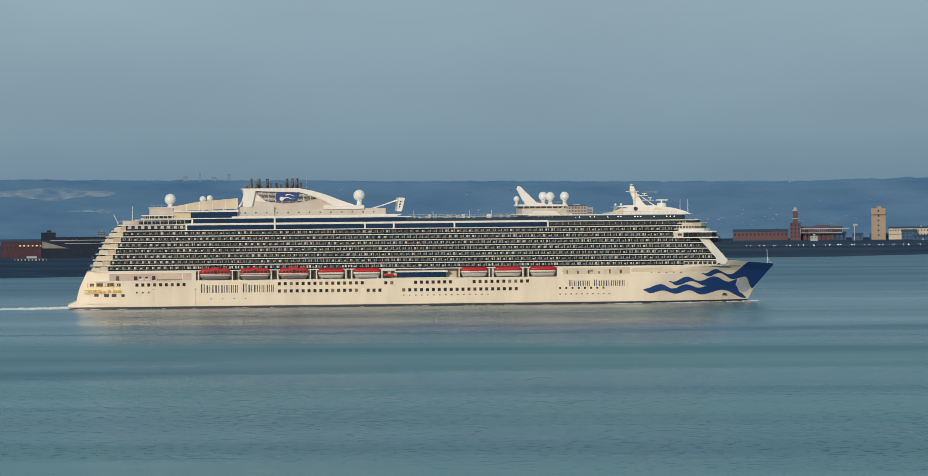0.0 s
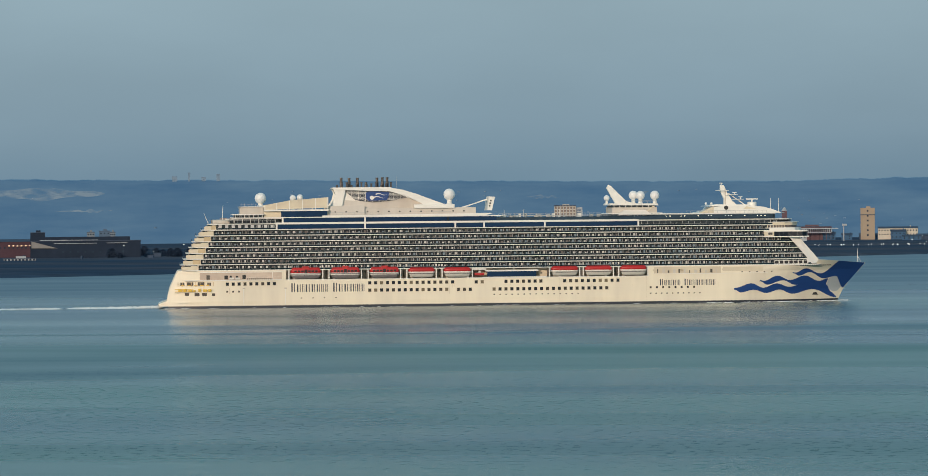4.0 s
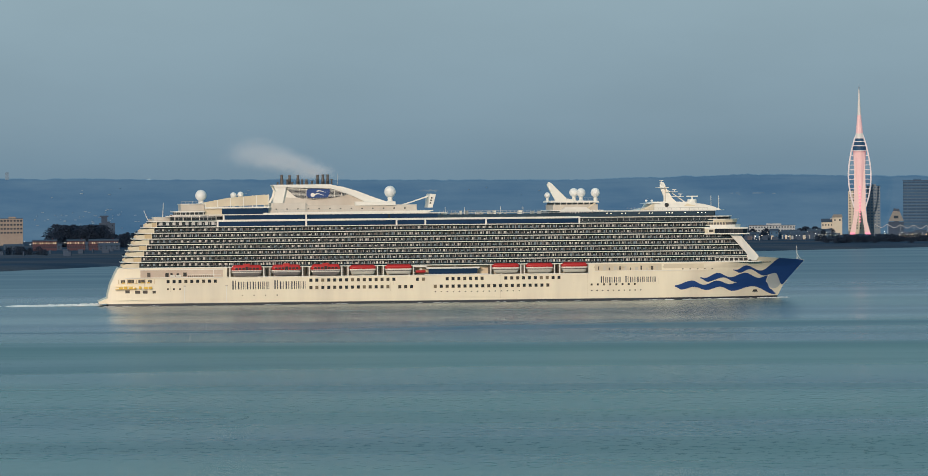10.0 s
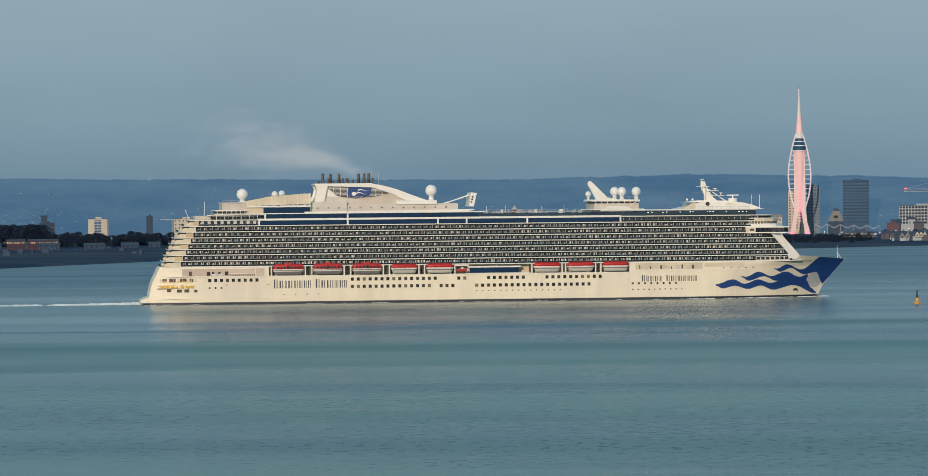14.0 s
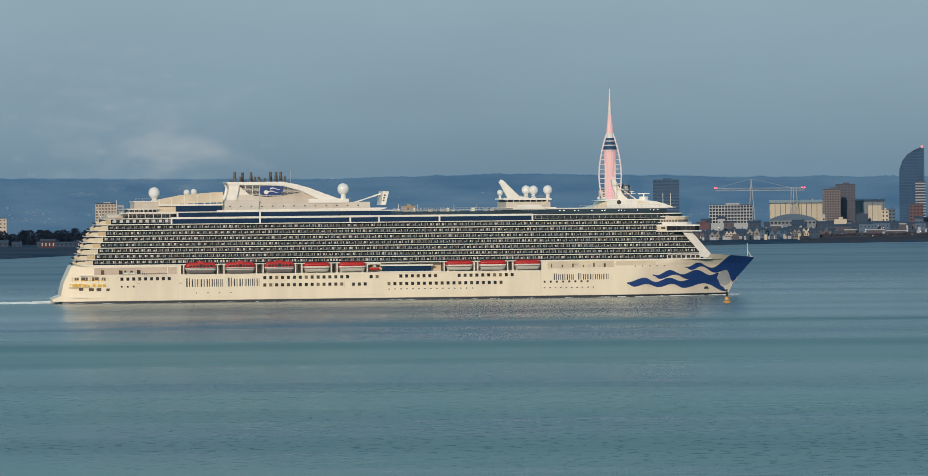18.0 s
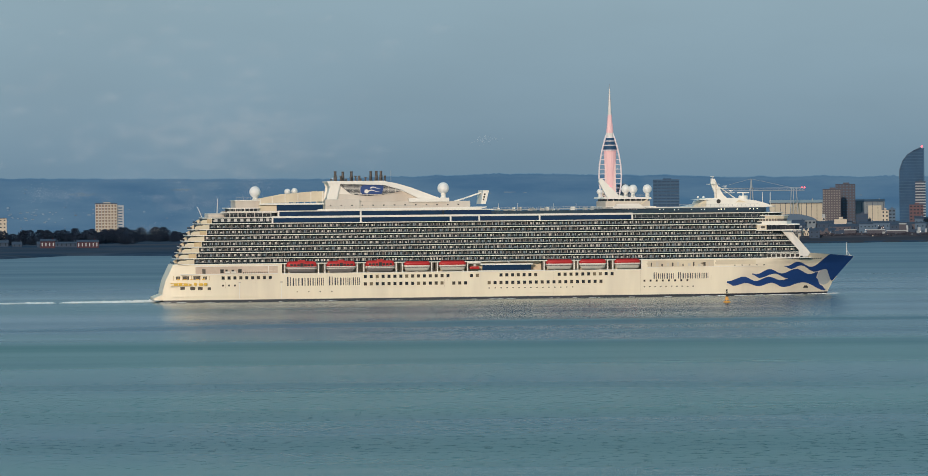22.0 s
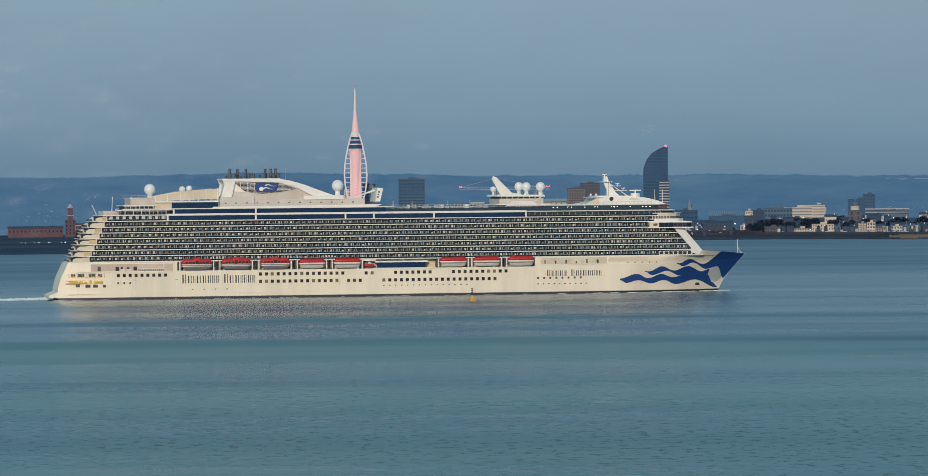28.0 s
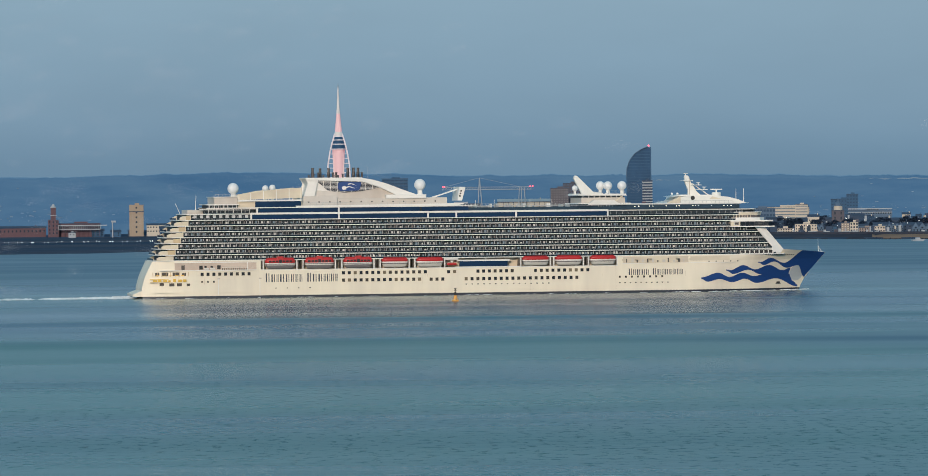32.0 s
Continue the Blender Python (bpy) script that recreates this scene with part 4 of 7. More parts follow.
# ---- sea, land and hills ----
def sea_material():
    m = bpy.data.materials.new("sea_water")
    m.use_nodes = True
    n, l = m.node_tree.nodes, m.node_tree.links
    p = n["Principled BSDF"]
    p.inputs["IOR"].default_value = 1.33
    tc = n.new("ShaderNodeTexCoord")

    def noise_at(scale, stretch, detail=3.0):
        mp = n.new("ShaderNodeMapping")
        mp.inputs["Scale"].default_value = stretch
        l.new(tc.outputs["Object"], mp.inputs[0])
        t = n.new("ShaderNodeTexNoise")
        t.inputs["Scale"].default_value = scale
        t.inputs["Detail"].default_value = detail
        l.new(mp.outputs[0], t.inputs["Vector"])
        return t

    drift = noise_at(0.0022, (0.35, 1.0, 1), 3.0)
    patches = noise_at(0.012, (0.16, 1.0, 1), 4.0)
    ripple = noise_at(0.20, (0.6, 1.0, 1), 5.0)
    swell_tex = noise_at(0.045, (0.5, 1.0, 1), 3.0)
    # greener close to the viewer, bluer farther off
    far_way = n.new("ShaderNodeVectorMath")
    far_way.operation = "LENGTH"
    l.new(tc.outputs["Object"], far_way.inputs[0])
    edge = n.new("ShaderNodeMath")
    edge.operation = "MULTIPLY_ADD"
    edge.inputs[1].default_value = 1400.0
    l.new(drift.outputs["Fac"], edge.inputs[0])
    l.new(far_way.outputs["Value"], edge.inputs[2])
    deep = n.new("ShaderNodeMapRange")
    deep.inputs["From Min"].default_value, deep.inputs["From Max"].default_value = 1700.0, 3000.0
    l.new(edge.outputs[0], deep.inputs["Value"])
    pools = noise_at(0.0045, (0.6, 1.0, 1), 3.0)
    pooled = n.new("ShaderNodeMapRange")
    pooled.inputs["From Min"].default_value, pooled.inputs["From Max"].default_value = 0.40, 0.66
    pooled.inputs["To Min"].default_value, pooled.inputs["To Max"].default_value = -0.15, 0.75
    l.new(pools.outputs["Fac"], pooled.inputs["Value"])
    both_hues = n.new("ShaderNodeMath")
    both_hues.operation = "ADD"
    both_hues.use_clamp = True
    l.new(deep.outputs[0], both_hues.inputs[0])
    l.new(pooled.outputs[0], both_hues.inputs[1])
    hue = n.new("ShaderNodeMix")
    hue.data_type = "RGBA"
    hue.inputs[6].default_value, hue.inputs[7].default_value = (0.046, 0.162, 0.156, 1), (0.018, 0.086, 0.152, 1)
    l.new(both_hues.outputs[0], hue.inputs[0])
    l.new(hue.outputs[2], p.inputs["Base Color"])
    # bands of ruffled water lie across the channel, by distance and with ragged edges
    length = n.new("ShaderNodeVectorMath")
    length.operation = "LENGTH"
    l.new(tc.outputs["Object"], length.inputs[0])
    shift = n.new("ShaderNodeMath")
    shift.operation = "MULTIPLY_ADD"
    shift.inputs[1].default_value = 800.0
    l.new(drift.outputs["Fac"], shift.inputs[0])
    l.new(length.outputs["Value"], shift.inputs[2])
    axes = n.new("ShaderNodeSeparateXYZ")
    l.new(tc.outputs["Object"], axes.inputs[0])
    slant = n.new("ShaderNodeMath")
    slant.operation = "MULTIPLY_ADD"
    slant.inputs[1].default_value = -0.2
    l.new(axes.outputs["X"], slant.inputs[0])
    l.new(shift.outputs[0], slant.inputs[2])
    streaks = noise_at(0.05, (0.10, 1.0, 1), 4.0)
    reach = n.new("ShaderNodeMapRange")
    reach.inputs["From Min"].default_value, reach.inputs["From Max"].default_value = 900.0, 2900.0
    l.new(slant.outputs[0], reach.inputs["Value"])
    bands = n.new("ShaderNodeValToRGB")
    bands.color_ramp.interpolation = "EASE"
    keys = bands.color_ramp.elements
    keys[0].position, keys[0].color = 0.0, (0.62, 0.62, 0.62, 1)
    keys[1].position, keys[1].color = 1.0, (0.55, 0.55, 0.55, 1)
    for at, v in ((0.12, 0.42), (0.24, 0.34), (0.322, 0.28), (0.345, 0.52), (0.37, 0.42), (0.40, 0.54), (0.43, 0.40), (0.455, 0.33), (0.49, 0.3), (0.515, 0.55), (0.55, 0.25), (0.8, 0.25)):
        k = keys.new(at)
        k.color = (v, v, v, 1)
    l.new(reach.outputs[0], bands.inputs["Fac"])
    ragged = n.new("ShaderNodeMath")
    ragged.operation = "MULTIPLY_ADD"
    ragged.inputs[1].default_value = 0.62
    l.new(patches.outputs["Fac"], ragged.inputs[0])
    l.new(bands.outputs["Color"], ragged.inputs[2])
    mapped = n.new("ShaderNodeMapRange")
    mapped.inputs["From Min"].default_value, mapped.inputs["From Max"].default_value = 0.44, 1.12
    mapped.inputs["To Min"].default_value, mapped.inputs["To Max"].default_value = 0.15, 0.44
    streaky = n.new("ShaderNodeMath")
    streaky.operation = "MULTIPLY_ADD"
    streaky.inputs[1].default_value = 0.12
    l.new(streaks.outputs["Fac"], streaky.inputs[0])
    l.new(ragged.outputs[0], streaky.inputs[2])
    l.new(streaky.outputs[0], mapped.inputs["Value"])
    l.new(mapped.outputs[0], p.inputs["Roughness"])
    # short steep wavelets, thicker close to the viewer
    wavelet = noise_at(0.24, (1.7, 1.0, 1), 3.0)
    peak = n.new("ShaderNodeMapRange")
    peak.inputs["From Min"].default_value, peak.inputs["From Max"].default_value = 0.57, 0.72
    l.new(wavelet.outputs["Fac"], peak.inputs["Value"])
    close = n.new("ShaderNodeMapRange")
    close.inputs["From Min"].default_value, close.inputs["From Max"].default_value = 750.0, 1350.0
    close.inputs["To Min"].default_value, close.inputs["To Max"].default_value = 1.0, 0.0
    l.new(length.outputs["Value"], close.inputs["Value"])
    near = n.new("ShaderNodeMapRange")
    near.inputs["From Min"].default_value, near.inputs["From Max"].default_value = 250.0, 600.0
    l.new(length.outputs["Value"], near.inputs["Value"])
    both = n.new("ShaderNodeMath")
    both.operation = "MULTIPLY"
    l.new(close.outputs[0], both.inputs[0])
    l.new(near.outputs[0], both.inputs[1])
    gusts = n.new("ShaderNodeMapRange")
    gusts.inputs["From Min"].default_value, gusts.inputs["From Max"].default_value = 0.30, 0.55
    l.new(patches.outputs["Fac"], gusts.inputs["Value"])
    gusty = n.new("ShaderNodeMath")
    gusty.operation = "MULTIPLY"
    l.new(both.outputs[0], gusty.inputs[0])
    l.new(gusts.outputs[0], gusty.inputs[1])
    fade = n.new("ShaderNodeMapRange")
    fade.inputs["From Min"].default_value, fade.inputs["From Max"].default_value = 800.0, 1500.0
    fade.inputs["To Min"].default_value, fade.inputs["To Max"].default_value = 0.9, 0.0
    l.new(length.outputs["Value"], fade.inputs["Value"])
    previous = None
    for tex, socket, distance, power in ((swell_tex, "Fac", 0.5, fade), (ripple, "Fac", 0.3, fade), (peak, "Result", 1.4, gusty)):
        b = n.new("ShaderNodeBump")
        b.inputs["Distance"].default_value = distance
        l.new(power.outputs[0], b.inputs["Strength"])
        l.new(tex.outputs[socket], b.inputs["Height"])
        if previous:
            l.new(previous.outputs[0], b.inputs["Normal"])
        previous = b
    l.new(previous.outputs[0], p.inputs["Normal"])
    return m


def polar(az, r, z):
    return (r * math.sin(az), r * math.cos(az), z)


bm = bmesh.new()
rings = [0, 200, 500, 900, 1400, 1900, 2500, 3200, 4000, 6000, 12000]
verts = []
for r in rings[1:]:
    verts.append([bm.verts.new(polar(2 * math.pi * k / 48, r, 0)) for k in range(48)])
for a, b in zip(verts, verts[1:]):
    for k in range(48):
        bm.faces.new((a[k], a[(k + 1) % 48], b[(k + 1) % 48], b[k]))
bm.faces.new(verts[0])
tagged(part("water", bm, sea_material()), "calm grey-green sea with ruffled bands", "water", kind="structure")

# distance to the shore, by bearing in degrees
SHORE = ((-30, 2500), (-14.5, 2760), (-12.4, 2840), (-11.0, 2990), (-9.0, 3250), (-7.4, 3520), (-5.5, 3400), (-3.4, 3420), (-1.1, 3610), (0.3, 3720), (2.2, 3880), (4.5, 3955), (5.9, 3970), (7.6, 3890), (12, 3820), (30, 3700))
# The blue in the land and leaf colours stands for distance haze.
G = {
    "land": material("haze_tinted_ground", (0.040, 0.066, 0.108), 0.95, sheen=0.0, grain=0.5, scale=0.06, stretch=(0.25, 1, 1), second=(0.088, 0.096, 0.118)),
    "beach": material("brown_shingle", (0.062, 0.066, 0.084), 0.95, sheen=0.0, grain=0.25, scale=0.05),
    "leaf": material("haze_tinted_foliage", (0.038, 0.058, 0.098), 0.95, sheen=0.0, grain=0.2, scale=0.12),
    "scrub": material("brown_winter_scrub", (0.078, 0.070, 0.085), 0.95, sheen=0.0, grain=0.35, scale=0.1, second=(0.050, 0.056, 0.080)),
    # Warm sunlight on the beach is put into this sand colour.
    "sand": material("sunlit_sand", (0.30, 0.205, 0.150), 0.95, sheen=0.0, grain=0.2, scale=0.05),
}


def shore(a):
    return lerp(SHORE, a)


bm = bmesh.new()
lines = []
for k in range(241):
    a = -30 + 60 * k / 240
    s = shore(a) + 9 * noise.noise((a * 3.1, 0, 0))
    row = []
    for j, (d, z) in enumerate(((0, -0.6), (14, 1.6), (60, 2.6), (250, 3.0), (600, 3.2))):
        row.append(bm.verts.new(polar(radians(a), min(s + d, 4790), z + (0.4 * noise.noise((a * 5, d * 0.02, 3)) if j > 1 else 0))))
    row.append(bm.verts.new(polar(radians(a), 4800, 3.3)))
    lines.append(row)
for a, b in zip(lines, lines[1:]):
    for j in range(len(a) - 1):
        bm.faces.new((a[j], a[j + 1], b[j + 1], b[j]))
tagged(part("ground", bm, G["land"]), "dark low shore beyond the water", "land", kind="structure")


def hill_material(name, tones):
    """A wooded slope with blue haze put into its glow: dark, middle and pale tone."""
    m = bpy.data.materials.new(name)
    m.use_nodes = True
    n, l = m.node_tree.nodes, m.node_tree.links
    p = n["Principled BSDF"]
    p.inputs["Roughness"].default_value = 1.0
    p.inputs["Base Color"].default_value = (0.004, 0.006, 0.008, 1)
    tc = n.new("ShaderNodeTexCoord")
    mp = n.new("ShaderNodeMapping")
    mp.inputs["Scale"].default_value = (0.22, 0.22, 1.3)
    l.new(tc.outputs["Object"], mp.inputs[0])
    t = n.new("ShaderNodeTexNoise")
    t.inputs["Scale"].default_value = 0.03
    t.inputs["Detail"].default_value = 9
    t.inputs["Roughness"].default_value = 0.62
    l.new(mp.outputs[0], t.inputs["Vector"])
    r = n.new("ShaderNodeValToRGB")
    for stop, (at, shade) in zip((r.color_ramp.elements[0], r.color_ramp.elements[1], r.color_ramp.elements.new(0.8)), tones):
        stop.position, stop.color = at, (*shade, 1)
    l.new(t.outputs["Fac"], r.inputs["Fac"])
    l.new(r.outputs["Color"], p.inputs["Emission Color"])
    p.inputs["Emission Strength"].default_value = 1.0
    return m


RIDGE = ((-2500, -1.5), (-1170, -1.5), (-730, -3.0), (-330, -3.0), (-240, -1.0), (-160, 2.6), (-60, 2.6), (40, 0), (330, -1.2), (440, 1.2), (560, -1.0), (2500, -1.0))


def ridge_height(a):
    x = 4900 * math.sin(radians(a))
    fringe = max(0.0, noise.noise((a * 2.2, 7, 0)) + 0.15) * (1.6 if x > -250 else 0.7)
    return (69.8 - 0.0089 * x + 2.0 * noise.noise((a * 0.8, 1, 0)) + 1.1 * noise.noise((a * 6, 2, 0)) + 0.4 * noise.noise((a * 25, 5, 0)) + lerp(RIDGE, x)
            + fringe * (1.2 + 1.3 * noise.noise((a * 14, 3, 0)) + 0.9 * noise.noise((a * 45, 9, 0))))


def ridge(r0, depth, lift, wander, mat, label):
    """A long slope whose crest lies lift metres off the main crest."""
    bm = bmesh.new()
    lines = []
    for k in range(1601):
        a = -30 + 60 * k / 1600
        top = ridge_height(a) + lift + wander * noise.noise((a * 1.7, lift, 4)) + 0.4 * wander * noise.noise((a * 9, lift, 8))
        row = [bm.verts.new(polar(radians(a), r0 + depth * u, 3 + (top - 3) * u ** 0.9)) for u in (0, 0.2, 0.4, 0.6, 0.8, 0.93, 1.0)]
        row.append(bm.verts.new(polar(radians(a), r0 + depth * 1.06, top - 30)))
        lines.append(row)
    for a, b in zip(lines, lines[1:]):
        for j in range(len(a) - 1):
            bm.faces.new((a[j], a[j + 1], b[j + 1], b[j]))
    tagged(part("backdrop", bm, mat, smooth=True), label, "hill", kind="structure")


# Haze along the crest is built as three layers of ever paler glow.
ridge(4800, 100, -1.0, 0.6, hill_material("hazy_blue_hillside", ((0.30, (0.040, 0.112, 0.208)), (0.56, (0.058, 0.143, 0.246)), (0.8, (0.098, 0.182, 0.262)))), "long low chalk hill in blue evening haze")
ridge(4850, 80, -0.3, 0.6, hill_material("paler_haze_crest", ((0.30, (0.072, 0.156, 0.252)), (0.56, (0.084, 0.170, 0.266)), (0.8, (0.105, 0.192, 0.278)))), "paler crest layered in as haze on the hill")
ridge(4880, 80, 0.35, 0.6, hill_material("palest_haze_crest", ((0.30, (0.110, 0.206, 0.300)), (0.56, (0.120, 0.216, 0.308)), (0.8, (0.132, 0.228, 0.316)))), "palest crest layered in as haze before the sky")

# brown beach and sea wall along the eastern shore
bm = bmesh.new()
lines = []
for k in range(81):
    a = 2.6 + 10 * k / 80
    s = shore(a) + 9 * noise.noise((a * 3.1, 0, 0))
    lines.append([bm.verts.new(polar(radians(a), s + d, z)) for d, z in ((4, 0.1), (22, 2.6), (70, 4.4), (74, 6.2), (90, 6.2))])
for a, b in zip(lines, lines[1:]):
    for j in range(4):
        bm.faces.new((a[j], a[j + 1], b[j + 1], b[j]))
tagged(part("beach", bm, G["beach"]), "brown shingle beach below a sea wall", "beach", kind="structure")

# scattered pale houses high on the hill, haze tinted into their walls
far_paint = material("haze_tinted_walls", (0.20, 0.28, 0.37), 0.9, sheen=0.0, grain=0.3, scale=0.2)
g = random.Random(77)
bm = bmesh.new()
for k in range(430):
    a = g.choice((g.uniform(-13, 9), g.gauss(-10.8, 0.5), g.gauss(7.2, 0.9), g.gauss(7.2, 0.9), g.gauss(2.5, 1.4), g.gauss(-8.2, 0.6), g.gauss(-4.5, 0.8)))
    u = g.choice((g.uniform(0.25, 0.5), g.uniform(0.35, 0.42), g.uniform(0.22, 0.34), g.uniform(0.08, 0.9)))
    c = Vector(polar(radians(a), 4800 + 100 * u - 2.0, 3 + (66 - 0.0089 * 4900 * math.sin(radians(a))) * u ** 0.9))
    w, h = g.uniform(0.3, 1.9), g.uniform(-2.0, -1.3)
    box(c.x - w, c.x + w, c.y - 1, c.y + 3, c.z - 2.5, c.z + h, bm)
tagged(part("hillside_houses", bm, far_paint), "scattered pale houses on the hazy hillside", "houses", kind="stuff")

# pale fields, their haze put in as an even glow, and far buildings on the hill
field_mat = bpy.data.materials.new("pale_hazy_field")
field_mat.use_nodes = True
fp = field_mat.node_tree.nodes["Principled BSDF"]
fp.inputs["Base Color"].default_value = (0.01, 0.01, 0.012, 1)
fp.inputs["Roughness"].default_value = 1.0
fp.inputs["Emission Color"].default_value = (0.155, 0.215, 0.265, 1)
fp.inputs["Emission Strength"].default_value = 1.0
fn, fl = field_mat.node_tree.nodes, field_mat.node_tree.links
field_space = fn.new("ShaderNodeTexCoord")
field_map = fn.new("ShaderNodeMapping")
field_map.inputs["Scale"].default_value = (0.05, 0.05, 0.14)
fl.new(field_space.outputs["Object"], field_map.inputs[0])
gaps = fn.new("ShaderNodeTexNoise")
gaps.inputs["Scale"].default_value = 1.0
gaps.inputs["Detail"].default_value = 5
fl.new(field_map.outputs[0], gaps.inputs["Vector"])
bare = fn.new("ShaderNodeMapRange")
bare.inputs["From Min"].default_value, bare.inputs["From Max"].default_value = 0.36, 0.60
fl.new(gaps.outputs["Fac"], bare.inputs["Value"])
patchy = fn.new("ShaderNodeMixShader")
fl.new(bare.outputs[0], patchy.inputs[0])
fl.new(fn.new("ShaderNodeBsdfTransparent").outputs[0], patchy.inputs[1])
fl.new(fp.outputs[0], patchy.inputs[2])
fl.new(patchy.outputs[0], fn["Material Output"].inputs["Surface"])


def field(a0, a1, u, height, seed):
    """A ragged pale field lying on the slope."""
    bm = bmesh.new()
    rows = []
    for k in range(41):
        v = k / 40
        a = a0 + (a1 - a0) * v
        swing = height * (0.5 + 0.5 * noise.noise((v * 4, seed, 0))) * math.sin(math.pi * v) ** 0.5
        line = []
        for j in (-1, 1):
            uu = u + j * swing + 0.03 * noise.noise((v * 9, seed, j))
            top = 66 - 0.0089 * 4900 * math.sin(radians(a))
            line.append(bm.verts.new(polar(radians(a), 4800 + 100 * uu - 3.0, 3 + top * max(0.02, uu) ** 0.9)))
        rows.append(line)
    for a, b in zip(rows, rows[1:]):
        bm.faces.new((a[0], b[0], b[1], a[1]))
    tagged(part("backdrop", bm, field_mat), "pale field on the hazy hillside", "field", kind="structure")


field(-15.6, -13.3, 0.75, 0.16, 1)
field(-14.0, -13.2, 0.47, 0.03, 8)
field(-7.5, -7.0, 0.68, 0.05, 2)
field(-6.1, -5.8, 0.76, 0.04, 3)
field(-1.8, -0.9, 0.70, 0.03, 4)
field(4.0, 4.6, 0.90, 0.02, 5)
field(7.2, 8.4, 0.93, 0.02, 6)
for a, w, h in ((-12.35, 6, 5.5), (-12.15, 2.2, 10), (-11.95, 5, 4.5), (-11.75, 4, 8)):
    c = Vector(polar(radians(a), 4897, 77.5))
    ob = tagged(new("far_building"), "tiny pale building on the far ridge", "building")
    ob.matrix_basis = pose(c.x, c.y, c.z - 2, 0, 0, -a)
    part("wall", box(-w / 2, w / 2, 0, 6, 0, h), far_paint, ob)
    part("roof", box(-w / 2 - 0.2, w / 2 + 0.2, -0.2, 6.2, h, h + 0.5), far_paint, ob)


# ---- the far shore ----
# Distance haze is tinted into grey, dusk, haze, mist, brown and roof.
C = {
    "tan": material("tan_concrete", (0.36, 0.285, 0.21), 0.8, grain=0.08, scale=0.15),
    "brick": material("red_brick_wall", (0.120, 0.070, 0.084), 0.85, grain=0.15, scale=0.2),
    "pale": material("pale_plaster", (0.37, 0.40, 0.43), 0.8, grain=0.1, scale=0.15),
    "cream": material("cream_stone", (0.56, 0.50, 0.41), 0.8, grain=0.12, scale=0.2),
    "grey": material("haze_grey_cladding", (0.086, 0.140, 0.215), 0.6, sheen=0.2, grain=0.15, scale=0.15),
    "dusk": material("haze_dark_concrete", (0.034, 0.060, 0.108), 0.8, grain=0.15, scale=0.2),
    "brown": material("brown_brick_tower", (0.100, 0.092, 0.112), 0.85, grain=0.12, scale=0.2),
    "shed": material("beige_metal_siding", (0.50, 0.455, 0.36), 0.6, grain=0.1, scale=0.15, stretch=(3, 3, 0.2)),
    "haze": material("haze_tinted_cladding", (0.054, 0.115, 0.205), 0.7, sheen=0.1, grain=0.12, scale=0.15),
    "haze_pane": material("haze_tinted_glass", (0.038, 0.080, 0.145), 0.5, sheen=0.1, grain=0.3, scale=0.1),
    "shed_roof": material("pale_metal_roof", (0.33, 0.36, 0.38), 0.6, grain=0.1, scale=0.2),
    "fort": material("dark_fort_stone", (0.026, 0.038, 0.062), 0.9, sheen=0.0, grain=0.3, scale=0.1),
    "barrack": material("dark_barrack_brick", (0.085, 0.052, 0.066), 0.9, sheen=0.0, grain=0.2, scale=0.3),
    "plum": material("plum_grey_brick", (0.078, 0.080, 0.105), 0.85, grain=0.15, scale=0.2),
    "buoy": material("orange_buoy_paint", (0.72, 0.34, 0.045), 0.5, grain=0.12, scale=1.5),
    "stone": material("weathered_pale_stone", (0.235, 0.225, 0.215), 0.85, grain=0.2, scale=0.3),
    "mist": material("haze_pale_cladding", (0.175, 0.215, 0.255), 0.8, grain=0.12, scale=0.2),
    "pale_glow": material("pale_pink_glow_concrete", (0.74, 0.58, 0.56), 0.6, grain=0.06, scale=0.1, glow=((1.0, 0.25, 0.33), 0.07)),
    "pink": material("pinkish_render", (0.29, 0.235, 0.205), 0.85, grain=0.15, scale=0.3),
    "roof": material("haze_tinted_slate", (0.034, 0.056, 0.098), 0.7, grain=0.2, scale=0.4),
    "pane": material("far_window_glass", (0.03, 0.05, 0.075), 0.15, grain=0.4, scale=0.1),
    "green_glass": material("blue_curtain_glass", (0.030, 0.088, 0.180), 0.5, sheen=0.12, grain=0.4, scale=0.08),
    "amber": material("amber_brown_glazing", (0.20, 0.145, 0.125), 0.5, grain=0.4, scale=0.3),
    "lamp": material("street_light_glow", (0.9, 0.9, 0.85), 0.4, glow=((1.0, 0.95, 0.85), 3.0)),
    "warm": material("lit_window_glow", (0.9, 0.7, 0.5), 0.4, glow=((1.0, 0.6, 0.3), 1.2)),
    "red": material("red_warning_lamp", (0.9, 0.05, 0.05), 0.4, glow=((1.0, 0.06, 0.08), 5.0)),
    "crane": material("grey_crane_steel", (0.36, 0.40, 0.44), 0.6, 0.3, grain=0.1, scale=0.3),
    "tower": material("white_tower_concrete", (0.74, 0.70, 0.68), 0.6, grain=0.06, scale=0.1),
    "pink_glow": material("pink_glow_concrete", (0.76, 0.56, 0.55), 0.6, grain=0.06, scale=0.1, glow=((1.0, 0.25, 0.33), 0.16)),
    "rib": material("pink_glow_sail_steel", (0.70, 0.68, 0.70), 0.5, grain=0.05, scale=0.2, glow=((1.0, 0.55, 0.62), 0.10)),
    "magenta": material("magenta_self_glow", (0.8, 0.3, 0.4), 0.5, glow=((1.0, 0.14, 0.3), 0.75)),
}
GROUND = 3.0


def pane_mesh(w, h, mat=None):
    return to_mesh("window", box(-w / 2, w / 2, -0.12, 0.12, -h / 2, h / 2), mat or C["pane"])


